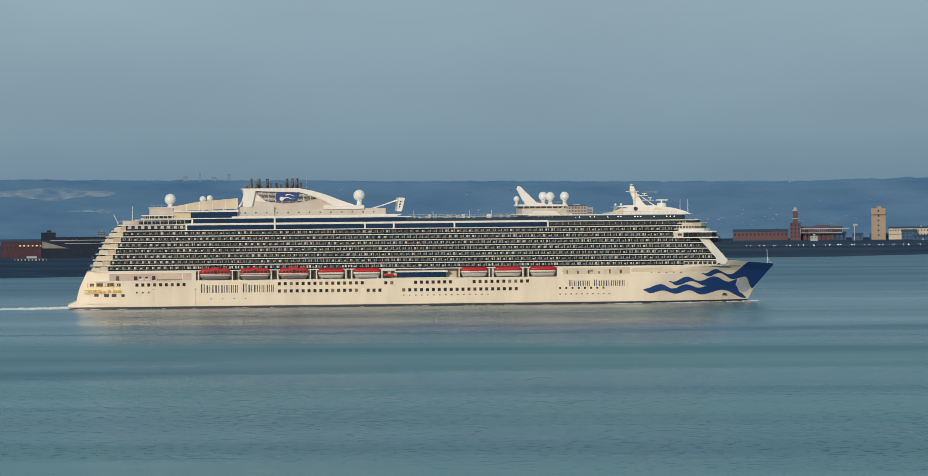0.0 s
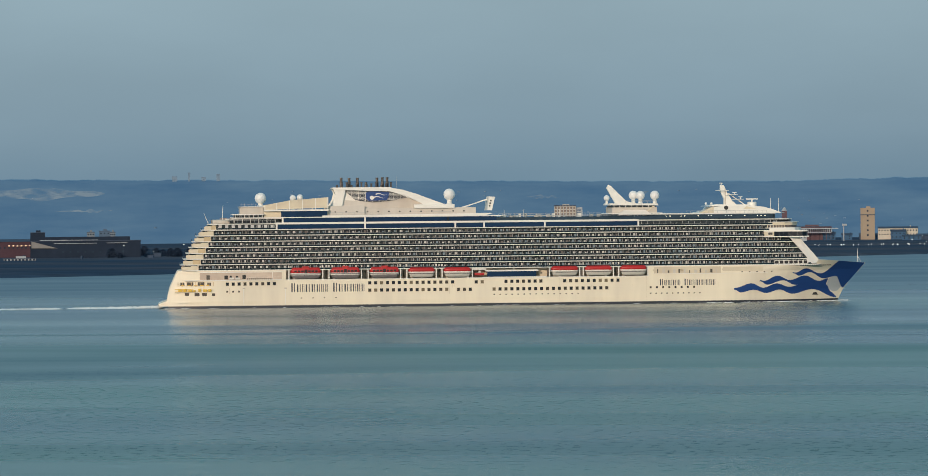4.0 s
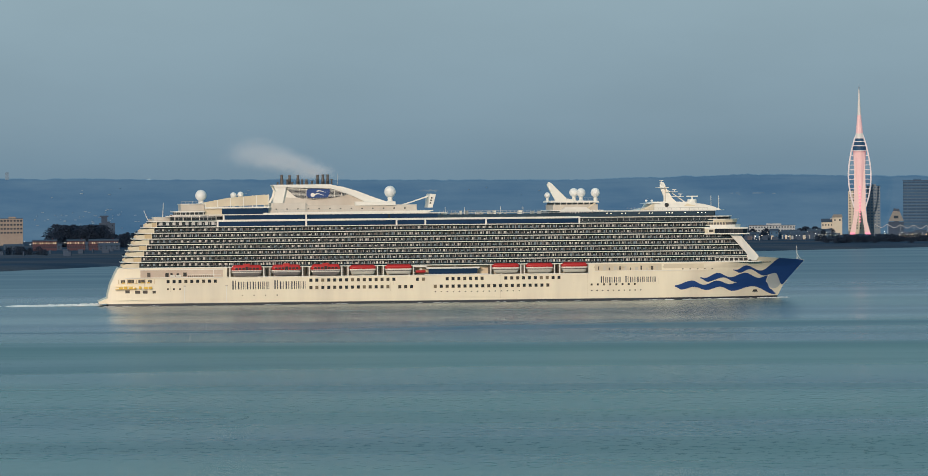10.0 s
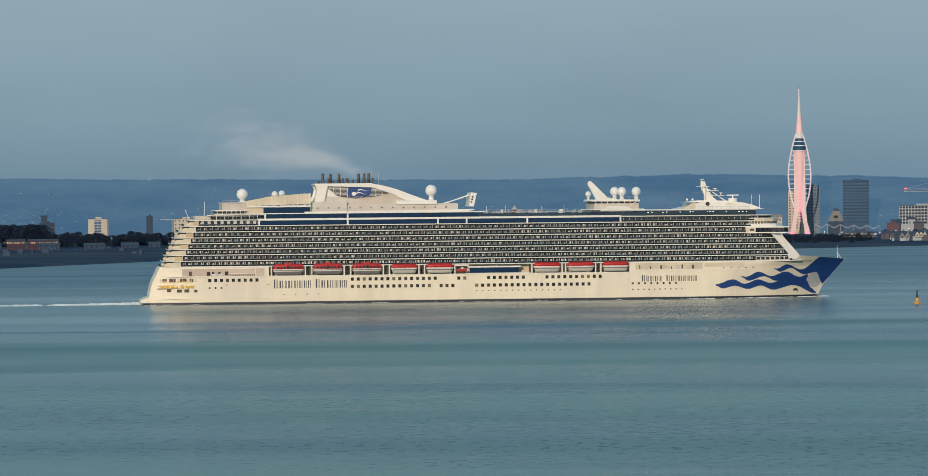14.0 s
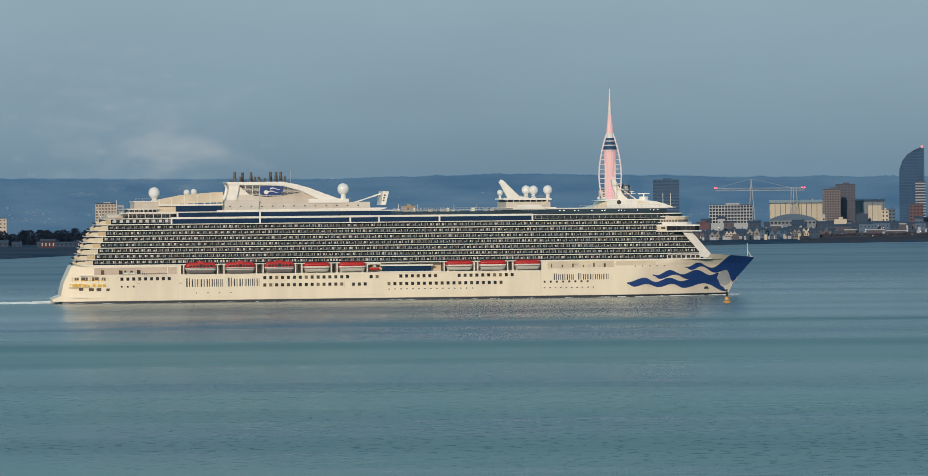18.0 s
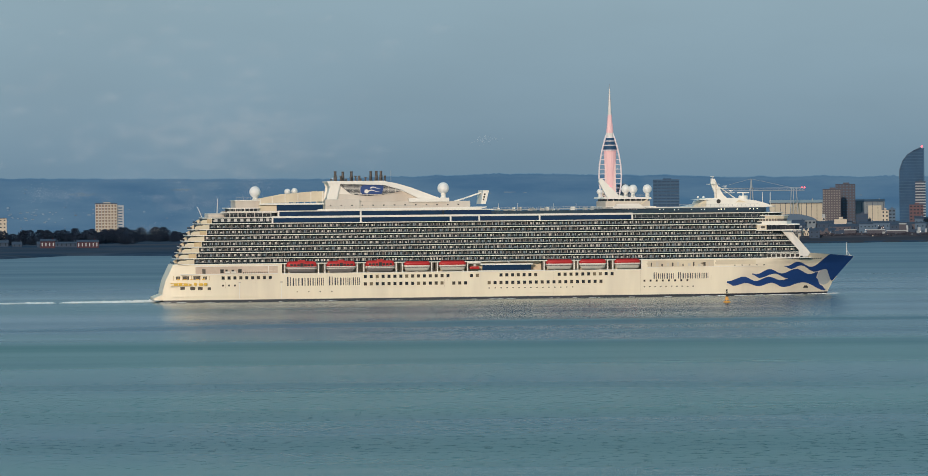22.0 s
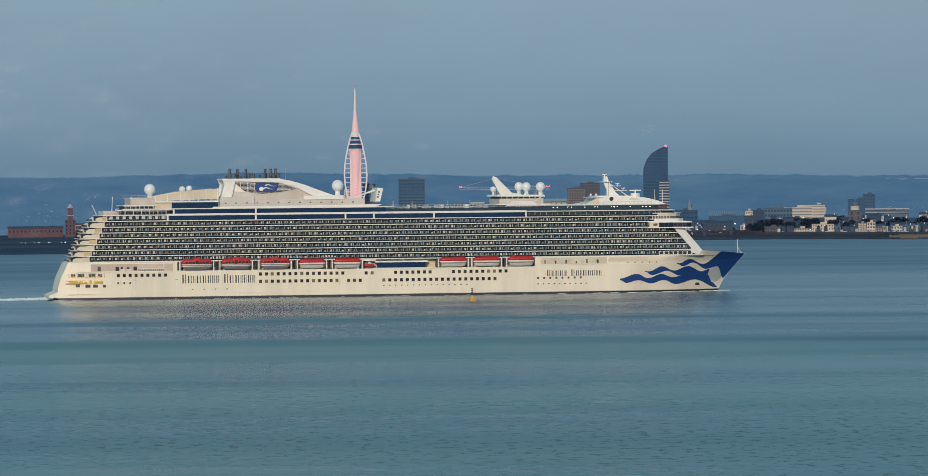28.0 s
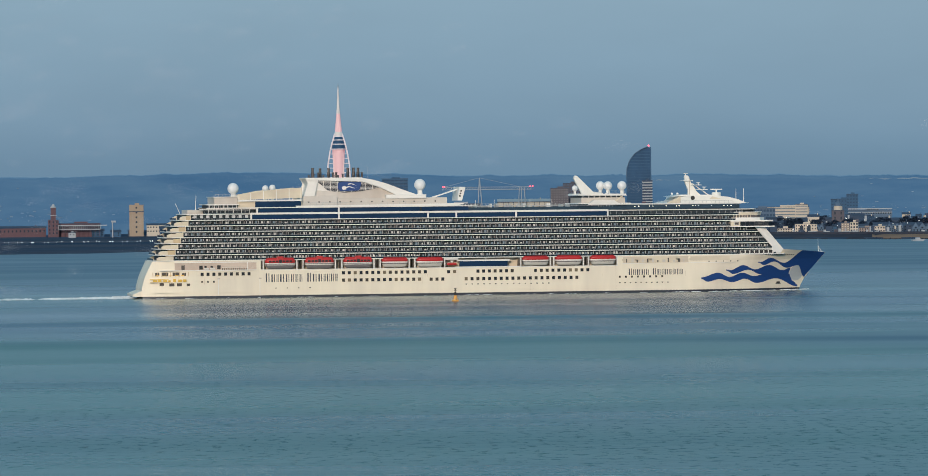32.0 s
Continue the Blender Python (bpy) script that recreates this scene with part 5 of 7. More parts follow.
def block(name, label, x, y, w, d, top, mat, cols=0, rows=0, low=6.0, pw=None, ph=None, roof="flat", category="building", pane=None, group=""):
    """A building whose front faces the water: walls, roof and rows of windows."""
    turn = math.degrees(math.atan2(-x, y))
    ob = tagged(new(name), label, category, group)
    ob.matrix_basis = pose(x, y, GROUND - 0.5, 0, 0, turn)
    t = top - GROUND + 0.5
    part("wall", box(-w / 2, w / 2, 0, d, 0, t), mat, ob)
    if roof == "flat":
        bm = box(-w / 2 - 0.3, w / 2 + 0.3, -0.3, d + 0.3, t, t + 0.5)
        part("roof", bm, C["roof"] if mat is not C["tan"] else mat, ob)
        bm = box(-w * 0.12, w * 0.2, d * 0.3, d * 0.7, t + 0.5, t + 2.2)
        part("plant_room", bm, mat, ob)
    else:
        rise = roof
        bm = bmesh.new()
        solid(bm, [(-w / 2 - 0.4, -0.5, t), (-w / 2 - 0.4, d + 0.5, t), (-w / 2 - 0.4, d / 2, t + rise)], (w + 0.8, 0, 0))
        part("roof", bm, C["shed_roof"] if mat is C["shed"] else C["roof"], ob)
        part("chimney", box(w * 0.3, w * 0.3 + 0.9, d * 0.4, d * 0.4 + 0.9, t + rise * 0.4, t + rise + 1.2), mat, ob)
    if cols:
        pitch_x, pitch_z = w / cols, (t - low) / rows
        me = pane_mesh(pw or pitch_x * 0.5, ph or pitch_z * 0.5, pane)
        for i in range(cols):
            for j in range(rows):
                share("window", me, Matrix.Translation((-w / 2 + pitch_x * (i + 0.5), -0.05, low + pitch_z * (j + 0.5))), ob)
    return ob


# towers and blocks, by their place along the shore
slab_tower = block("office_tower", "tan concrete slab tower beside the waterfront", -219.7, 4500, 15.4, 14, 37.0, C["tan"], 1, 6, 3.0, 1.8, 1.9)
part("ledge", box(-8.2, 8.2, -0.7, 14.4, 27.2, 28.0), C["dusk"], slab_tower)
for k in range(2):
    part("pilaster", box(-7.6 + 13.4 * k, -5.8 + 13.4 * k, -0.5, 0, 0, 34), C["tan"], slab_tower)
clock = block("clock_tower", "red brick tower with a pale cap", -309.0, 4490, 11.5, 11, 21.6, C["brick"], 3, 4, 3.0, 1.3, 2.2)
part("shaft", box(-2.8, 2.8, 2.5, 8, 18.5, 32.5), C["brick"], clock)
part("ledge", box(-3.6, 3.6, 1.7, 8.8, 24.0, 24.6), C["pale"], clock)
part("cap", lathe([(3.2, 32.5), (3.2, 33.2), (2.2, 34.2), (1.0, 36.2), (0.1, 37.0)], 0, 5, 10), C["pale"], clock)
block("brick_terrace", "long red brick building with a white colonnade", -281.8, 4500, 46.0, 12, 17.6, C["brick"], 20, 2, 6.5, 1.2, 2.6)
arcade = tagged(new("colonnade"), "white colonnade before the brick building", "colonnade")
arcade.matrix_basis = pose(-281.0, 4490, GROUND - 0.2, 0, 0, 3.6)
part("floor", box(-22.5, 22.5, 0, 4, 8.2, 8.8), C["pale"], arcade)
part("beam", box(-22.5, 30, 0, 4, 12.6, 13.4), C["pale"], arcade)
for k in range(21):
    part("column", box(-22.4 + 2.24 * k, -21.9 + 2.24 * k, 0, 0.6, 8.8, 12.6), C["pale"], arcade)
for k in range(10):
    part("pier", box(-22.4 + 4.9 * k, -21.9 + 4.9 * k, 0.2, 0.9, 0, 8.2), C["brick"], arcade)
block("brick_shed", "low red brick range by the shore", -349.0, 4520, 60, 12, 13.0, C["brick"], 14, 1, 4.0, 1.6, 2.2, roof=2.5)
block("hut", "small white hut on the promenade", -283.1, 4400, 7.5, 5, 8.6, C["pale"], 2, 1, 2.5, 1.2, 1.0)
block("brick_terrace", "tan brick terrace beside the slab tower", -187.3, 4500, 43, 12, 15.2, C["cream"], 14, 2, 4.0, 1.3, 1.5, roof=2.0)
block("apartment_block", "grey low apartment block near the shore", -95.0, 4500, 50, 14, 15.8, C["pale"], 16, 3, 3.0, 1.4, 1.4)
block("pale_block", "tan square office block above dark trees", -890.2, 4300, 24, 16, 31.2, C["pink"], 7, 4, 12, 2.2, 1.6)
wings = block("pale_block", "twin-winged cream block with a glazed middle", -751.2, 4400, 20.4, 12, 29.0, C["cream"])
part("glazed_bay", box(-3.6, 3.6, -0.3, 0.0, 8, 25.4), C["haze"], wings, "glazed middle bay")
for k in range(6):
    part("bay_floor", box(-3.6, 3.6, -0.5, -0.3, 8.4 + 3.0 * k, 9.5 + 3.0 * k), C["pale"], wings)
part("bay_post", box(-0.3, 0.3, -0.6, -0.3, 8, 25.4), C["pale"], wings)
part("flank", box(10.2, 11.6, 0.5, 11, 0, 25.8), C["mist"], wings)
block("slim_tower", "slim dark tower above the trees", -710.9, 4500, 7, 7, 31.2, C["dusk"])
keep = block("keep_tower", "dark stone keep above the trees", -806.5, 4400, 17, 13, 24.8, C["dusk"], 3, 3, 10, 1.2, 1.8)
part("turret", box(-6.0, 0.5, 2, 9, 22, 29.5), C["dusk"], keep)
part("turret_cap", box(-7.4, 1.8, 1, 10, 29.5, 31.0), C["dusk"], keep)
block("pale_block", "pinkish pale block beyond the trees", -664.0, 4450, 25, 14, 28.0, C["cream"], 6, 4, 10, 1.6, 1.3)
jib = tagged(new("jib_crane"), "thin pale crane jib above the trees", "crane")
jib.matrix_basis = pose(-683.0, 4455, GROUND - 0.5)
part("mast", tube((4.0, 0, 0), (4.0, 0, 25.4), 0.4), C["pale"], jib)
part("jib", box(-9.0, 6.0, -0.4, 0.4, 24.8, 25.6), C["pale"], jib)
for x, w, n in ((-755.5, 22.5, 11), (-726.0, 16.6, 7), (-700.0, 27.5, 12)):
    ob = block("barrack_block", "long red brick block with lit windows", x, 3800, w, 10, 12.0, C["barrack"], n, 2, 2.0, 1.0, 1.3, roof=1.4)
    for k in range(n):
        if (k * 7 + int(w)) % 3:
            part("lit_window", box(-w / 2 + w * (k + 0.3) / n, -w / 2 + w * (k + 0.62) / n, -0.25, -0.18, 7.0, 8.2), C["warm"], ob, "warmly lit window")
flats = block("apartment_tower", "sunlit cream tower block with amber window bays", -549.5, 4500, 23.5, 18, 42.2, C["cream"], 7, 11, 4, 1.9, 2.0, pane=C["amber"])
for k in range(8):
    part("pier", box(-12.0 + 3.36 * k, -11.4 + 3.36 * k, -0.5, 0.0, 3, 40.5), C["pale"], flats)
part("flank", box(11.9, 19.0, 1.5, 17, 0, 38.5), C["pale"], flats, "white plain flank")
for k in range(11):
    part("flank_window", box(13.2, 17.6, 1.35, 1.5, 5 + 3.0 * k, 6.2 + 3.0 * k), C["haze"], flats)
part("roof_rim", box(-12.2, 12.2, -0.6, 18.4, 40.4, 41.2), C["roof"], flats)
block("apartment_tower", "sunlit cream block behind the tall tower", -3.5, 4782, 20, 12, 53.0, C["cream"], 5, 14, 6, 1.5, 1.4)
block("grey_tower", "pale grey residential tower behind the tall tower", 15.5, 4784, 15.5, 12, 58.0, C["mist"], 4, 15, 6, 2.4, 1.4, pane=C["grey"])
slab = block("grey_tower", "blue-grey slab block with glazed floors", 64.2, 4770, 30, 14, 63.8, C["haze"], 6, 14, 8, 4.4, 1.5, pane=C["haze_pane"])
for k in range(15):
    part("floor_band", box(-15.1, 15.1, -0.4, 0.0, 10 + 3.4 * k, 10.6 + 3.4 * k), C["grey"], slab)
hip = block("white_hall", "low cream building on the quay", -25.6, 4700, 11.0, 12, 23.5, C["cream"], 2, 1, 14, 2.0, 1.5)
part("hip_roof", side([(-6.4, 20.4), (6.4, 20.4), (4.8, 23.8), (-4.2, 23.8)], -0.6, 12), C["stone"], hip)
block("white_hall", "low cream building on the quay", -37.0, 4704, 13, 12, 17.6, C["cream"], 4, 1, 9, 1.4, 1.6, roof=4.0)
block("office_block", "white framed office block with glazed floors", 133.3, 4600, 48, 16, 34.8, C["pale"], 14, 6, 12, 2.6, 2.3)
shed = block("warehouse", "long beige dockyard shed", 209.9, 4700, 60, 30, 36.5, C["shed"], 0, 0, roof=3.2, category="warehouse")
for k in range(11):
    part("rib", box(-29.8 + 5.9 * k, -29.3 + 5.9 * k, -0.4, 0.0, 0, 33.5), C["dusk"], shed)
part("eaves", box(-30.4, 30.4, -0.7, 0.0, 33.2, 33.9), C["dusk"], shed)
shed = block("warehouse", "grey and beige dockyard shed beside brown towers", 294.6, 4720, 33, 30, 37.0, C["mist"], 0, 0, roof=2.6, category="warehouse")
part("lit_bay", box(-2.0, 13.0, -0.3, 0.0, 0, 30.0), C["shed"], shed, "beige lit bay")
for k in range(6):
    part("rib", box(-16.0 + 6.2 * k, -15.6 + 6.2 * k, -0.5, -0.3, 0, 34.0), C["dusk"], shed)
hall = block("curved_hall", "low hall with a curved grey roof", 200.0, 4560, 50, 16, 17.5, C["mist"], 12, 1, 10, 2.6, 2.0)
bm = bmesh.new()
arc = [(-25.6 + 51.2 * k / 14, 16.0 + 6.0 * math.sin(math.pi * k / 14) ** 0.8) for k in range(15)]
side(arc + [(25.6, 15.2), (-25.6, 15.2)], -0.6, 16.4, bm)
part("curved_roof", bm, C["grey"], hall, "curved grey metal roof")
ring = tagged(new("clock_turret"), "slim white turret with a round dial", "turret")
ring.matrix_basis = pose(228.2, 4450, GROUND - 0.4, 0, 0, -2.9)
part("shaft", box(-1.7, 1.7, 0, 3.4, 0, 22), C["pale"], ring)
part("dial", lathe([(1.9, -0.15), (1.9, 0.15)], 0, 0, 14), C["cream"], ring).matrix_basis = Matrix.Translation((0, -0.2, 16.4)) @ Matrix.Rotation(radians(90), 4, "X")
part("dial_face", lathe([(1.2, -0.1), (1.2, 0.1)], 0, 0, 12), C["dusk"], ring).matrix_basis = Matrix.Translation((0, -0.4, 16.4)) @ Matrix.Rotation(radians(90), 4, "X")
block("office_block", "dark glazed office block behind the sea front", 269.2, 4450, 12.6, 12, 24.2, C["dusk"], 5, 4, 4, 1.6, 1.6, pane=C["haze_pane"])
block("apartment_block", "cream stair tower with dark windows", 293.8, 4450, 7.6, 8, 28.2, C["cream"], 2, 5, 5, 1.6, 1.8)
block("apartment_block", "grey apartment block with glazed balconies", 301.4, 4452, 7.2, 9, 29.2, C["grey"], 2, 6, 5, 2.4, 1.5)
low_hall = block("sea_front_hall", "long low hall with a white roof edge", 287.9, 4350, 37, 10, 14.6, C["dusk"], 12, 1, 4, 2.0, 2.4, pane=C["haze_pane"])
part("roof_edge", box(-18.8, 18.8, -1.0, 10, 11.6, 12.7), C["pale"], low_hall)
for k in range(8):
    x = 257.4 + 2.75 * k
    tent = tagged(new("beach_pavilion"), "small white peaked pavilion on the sea front", "pavilion", "pavilions on the sea front")
    tent.matrix_basis = pose(x, 4200, GROUND - 0.4, 0, 0, -3.6)
    part("wall", box(-1.2, 1.2, 0, 2.4, 0, 4.6), C["dusk"], tent)
    part("roof", side([(-1.4, 4.4), (1.4, 4.4), (0, 7.0)], -0.3, 2.8), C["pale"], tent)
quay_hall = block("quay_hall", "dark quay building with lit windows", 60.0, 4300, 40, 10, 9.0, C["dusk"])
for k in range(16):
    z = 1.4 + 2.6 * (k % 2)
    part("lit_window", box(-19 + 2.4 * k, -18 + 2.4 * k, -0.3, -0.1, z, z + 0.8), C["warm" if k % 3 else "lamp"], quay_hall, "lit window")
block("brown_tower", "brown brick tower block with pale balconies", 245.0, 4600, 20, 16, 51.0, C["brown"], 7, 15, 8, 1.5, 1.3, pane=C["stone"])
block("brown_tower", "dark brown brick tower block", 262.9, 4650, 22, 16, 56.5, C["plum"], 6, 15, 8, 1.6, 1.2, pane=C["grey"])
block("red_apartment_block", "muted red apartment block beside the glass tower", 331.0, 4500, 15, 12, 33.5, C["brick"], 4, 7, 6, 2.0, 1.4)
block("glass_hall", "blue-green glazed hall on the sea front", 359.0, 4500, 25, 14, 26.0, C["green_glass"], 6, 3, 8, 3.0, 1.8)
block("low_house", "pale hall with a plain front", 243.3, 4400, 13.4, 12, 19.3, C["cream"])
block("white_hall", "white modern building above the sea front", 497.0, 4600, 52, 18, 27.8, C["cream"], 1, 4, 12, 50, 1.3, pane=C["mist"])
block("white_hall", "white stair tower of the sea front building", 513.5, 4590, 14.3, 14, 30.4, C["cream"], 1, 5, 12, 13, 1.1, pane=C["mist"])
block("glass_hall", "blue glazed wing of the sea front building", 464.8, 4550, 30.4, 12, 27.0, C["grey"], 9, 3, 9, 2.4, 2.6, pane=C["haze_pane"])
block("office_block", "dark office block on the sea front", 438.1, 4500, 12.9, 12, 25.4, C["dusk"], 5, 4, 4, 1.8, 1.6, pane=C["haze_pane"])
block("office_block", "cream office block on the sea front", 427.8, 4502, 8.6, 10, 24.9, C["cream"], 3, 4, 6, 1.6, 1.6)
ribbed = block("ribbed_hall", "hall with a white ribbed roof", 412.0, 4600, 40, 14, 18.8, C["haze"])
for k in range(18):
    part("roof_rib", side([(-19.6 + 2.3 * k, 16.0), (-18.9 + 2.3 * k, 16.0), (-17.6 + 2.3 * k, 22.0), (-18.3 + 2.3 * k, 22.0)], -0.8, 0.0), C["mist"], ribbed)
long_terrace = block("terrace", "long blue-grey terrace with white roof edges", 591.2, 4600, 48.5, 10, 23.4, C["grey"], 18, 2, 8, 1.3, 1.6)
part("roof_edge", box(-24.6, 24.6, -0.9, 0.0, 22.0, 23.2), C["pale"], long_terrace)
part("roof_edge", box(-24.6, 24.6, -0.7, 0.0, 18.4, 19.0), C["pale"], long_terrace)
block("stone_house", "brown stone building above the sea wall", 418.3, 4150, 16.8, 10, 10.1, C["brown"], 6, 2, 1.5, 1.2, 1.6)


# scalloped white canopy and lit quay buildings by the tower
canopy = tagged(new("wave_canopy"), "scalloped white canopy along the quay", "canopy")
canopy.matrix_basis = pose(52.0, 4600, GROUND - 0.3, 0, 0, -0.6)
for k in range(5):
    bm = bmesh.new()
    pts = [(-36 + 14.4 * k + 14.4 * i / 8, 11.2 + 1.7 * math.cos(2 * math.pi * i / 8) - 0.5 * k) for i in range(9)]
    side(pts + [(x, z - 0.7) for x, z in pts[::-1]], 0, 5, bm)
    part("canopy_bay", bm, C["pale"], canopy)
for k in range(6):
    part("post", tube((-36 + 14.4 * k, 1, 0), (-36 + 14.4 * k, 1, 12.0 - 0.5 * k), 0.3), C["crane"], canopy)
quay = block("quay_house", "cream quay house with sloping gables", 40.0, 4650, 17, 12, 17.0, C["dusk"])
part("gable", side([(-8.5, 16.0), (8.5, 16.0), (4.0, 27.0), (-3.0, 28.0)], 2, 10), C["stone"], quay)
part("gable_roof", side([(-3.2, 27.6), (4.2, 26.6), (3.4, 29.6), (-2.6, 30.2)], 1.6, 10.4), C["roof"], quay)
part("gable_window", box(-2.5, 2.5, 1.8, 2.0, 19.0, 22.0), C["pane"], quay)
block("red_shed", "dull red shed on the quay", 95.6, 4300, 13, 10, 17.8, C["brick"])
spire = tagged(new("spire"), "slim pale church spire", "spire")
spire.matrix_basis = pose(363.0, 4500, GROUND - 0.4)
part("tower", box(-2.2, 2.2, 0, 4.4, 0, 27), C["mist"], spire)
part("cone", lathe([(2.4, 27), (2.2, 30), (1.2, 33), (0.2, 36)], 0, 2.2, 8), C["mist"], spire)
boat = tagged(new("motor_boat"), "small white motor boat near the beach", "boat")
boat.matrix_basis = pose(519, 3704, 0, 0, 0, 20)
part("hull", side([(-6, 0), (5, 0), (7, 1.7), (-6, 1.3)], -1.6, 1.6), C["pale"], boat)
part("cabin", side([(-2.5, 1.3), (2.5, 1.3), (1.0, 3.2), (-2.2, 3.2)], -1.2, 1.2), C["pale"], boat)

# the tall observation tower, its pink light put in as colour and glow
tower = tagged(new("observation_tower"), "tall white sail-shaped tower tinted and glowing pink with a needle top", "tower")
tower.matrix_basis = pose(0, 4741, GROUND)
for s in (-1, 1):
    bm = bmesh.new()
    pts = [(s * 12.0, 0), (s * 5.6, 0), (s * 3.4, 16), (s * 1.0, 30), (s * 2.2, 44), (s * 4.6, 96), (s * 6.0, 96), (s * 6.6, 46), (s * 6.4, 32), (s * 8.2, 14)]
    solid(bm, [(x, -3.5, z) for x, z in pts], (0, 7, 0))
    part("leg", bm, C["pale_glow"], tower, "pink lit concrete leg")
part("shaft", lathe([(3.8, 28), (5.2, 56), (6.6, 80), (7.4, 97)], 0, 0.5, 18), C["pink_glow"], tower, "pink lit shaft")
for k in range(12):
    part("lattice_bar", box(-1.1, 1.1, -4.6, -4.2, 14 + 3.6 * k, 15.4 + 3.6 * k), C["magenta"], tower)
part("cross_beam", box(-5.6, 5.6, -3.9, -3.3, 27.0, 28.2), C["pink_glow"], tower)
# Added glow strips put magenta light into the tower's feet.
for s in (-1, 1):
    part("foot_glow", solid(bmesh.new(), [(s * 11.6, -3.7, 0), (s * 6.0, -3.7, 0), (s * 5.6, -3.7, 2.4), (s * 11.2, -3.7, 2.4)], (0, 0.3, 0)), C["magenta"], tower)


def sail_x(z):
    return lerp(((22, 2.4), (32, 6.6), (44, 10.4), (56, 12.2), (66, 12.8), (78, 12.2), (90, 10.2), (100, 8.0), (110, 5.2), (116, 2.6)), z)


for s in (-1, 1):
    bm = bmesh.new()
    zs = [22 + 2 * k for k in range(48)]
    for a, b in zip(zs, zs[1:]):
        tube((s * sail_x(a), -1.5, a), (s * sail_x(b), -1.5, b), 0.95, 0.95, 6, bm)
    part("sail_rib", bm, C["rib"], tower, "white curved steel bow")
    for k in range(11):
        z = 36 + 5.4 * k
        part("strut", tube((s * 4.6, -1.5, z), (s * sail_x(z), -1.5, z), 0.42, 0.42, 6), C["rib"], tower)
for z0, z1 in ((96.0, 100.6), (101.6, 105.4), (106.4, 109.4)):
    w = sail_x((z0 + z1) / 2) - 0.8
    part("viewing_deck", lathe([(w * 1.05, z0), (w * 0.96, z1)], 0, 0, 18), C["green_glass"], tower, "dark glazed viewing deck")
for z in (95.0, 100.6, 105.4, 109.4):
    w = sail_x(z + 0.5) - 0.2
    part("deck_edge", lathe([(w, z), (w, z + 1.0)], 0, 0, 18), C["rib"], tower)
part("needle", lathe([(5.0, 110.2), (3.9, 117), (2.7, 128), (1.8, 142), (1.0, 158), (0.5, 166)], 0, 0, 12), C["tower"], tower, "white tapering spire")
part("needle_lit", lathe([(4.0, 113), (4.05, 117), (2.85, 128), (2.2, 136)], 0, -0.2, 12), C["pink_glow"], tower)
part("tip_lamp", ball(0, 0, 167.2, 0.9, n=6, k=8), C["crane"], tower)
part("tip_rod", tube((0, 0, 166), (0, 0, 171.0), 0.25), C["crane"], tower)

# curved glass tower
lip = tagged(new("glass_tower"), "curved blue glass tower with a red lamp on top", "tower")
lip.matrix_basis = pose(333.2, 4600, GROUND, 0, 0, -4.1)
OUT = [(-13.5, 0), (13.5, 0), (13.5, 92.0), (10, 93.5), (3, 90.5), (-4, 86), (-9.5, 79), (-12.8, 70), (-13.5, 60)]
part("glazing", side(OUT, 0, 16), C["green_glass"], lip, "blue curtain glass")
for k in range(24):
    z = 14 + 3.2 * k
    xl = -13.5 if z < 60 else lerp(((60, -13.5), (70, -12.8), (79, -9.5), (86, -4), (90.5, 3)), z)
    part("floor_band", box(xl, 13.5, -0.3, 0.0, z, z + 0.5), C["haze"], lip)
bm = bmesh.new()
for a, b in zip(OUT[3:], OUT[4:]):
    tube((a[0], -0.5, a[1]), (b[0], -0.5, b[1]), 0.5, bm=bm)
part("edge_frame", bm, C["grey"], lip)
part("fin", box(12.8, 14.2, -0.8, 16, 10, 93.0), C["haze"], lip)
part("top_lamp", ball(11.5, -0.5, 94.6, 1.0, n=6, k=8), C["red"], lip, "red warning lamp")
low = block("apartment_tower", "white balcony block beside the glass tower", 341.1, 4575, 11, 10, 58.6, C["dusk"])
for k in range(16):
    part("balcony", box(-5.6, 5.6, -0.9, 0.0, 8 + 3.05 * k, 9.2 + 3.05 * k), C["pale"], low)

# church with a domed tower
church = block("church", "dark stone church with a domed tower", 519.2, 4300, 13, 13, 25.0, C["brown"], 2, 2, 12, 1.6, 3.0)
part("drum", lathe([(4.6, 22), (4.6, 27.0), (5.0, 27.3)], 0, 6, 12), C["cream"], church)
part("dome", lathe([(4.4, 27.3), (4.0, 29.5), (2.6, 31.2), (1.0, 32.0), (0.9, 34.0), (0.2, 35.5)], 0, 6, 12), C["grey"], church)

# gantry crane
crane = tagged(new("dockyard_crane"), "tall grey dockyard crane with red lamps on its jib", "crane")
crane.matrix_basis = pose(158.8, 4690, GROUND, 0, 0, -2)
bm = tube((-3, 0, 0), (0.3, 0, 61), 0.6)
tube((5.5, 0, 0), (0.3, 0, 61), 0.6, bm=bm)
part("mast", bm, C["crane"], crane)
bm = tube((-42, 0, 50.4), (61, 0, 50.4), 0.35)
tube((-42, 0, 47.6), (61, 0, 47.6), 0.35, bm=bm)
for k in range(34):
    a = -42 + 3 * k
    tube((a, 0, 47.6), (a + 3, 0, 50.4), 0.18, k=5, bm=bm)
part("jib", bm, C["crane"], crane)
bm = tube((0.3, 0, 61), (-40, 0, 50.6), 0.2, k=6)
tube((0.3, 0, 61), (46, 0, 50.6), 0.2, k=6, bm=bm)
part("tie", bm, C["crane"], crane)
bm = tube((43, 0, 0), (45.5, 0, 50), 0.5)
tube((54, 0, 0), (51, 0, 50), 0.5, bm=bm)
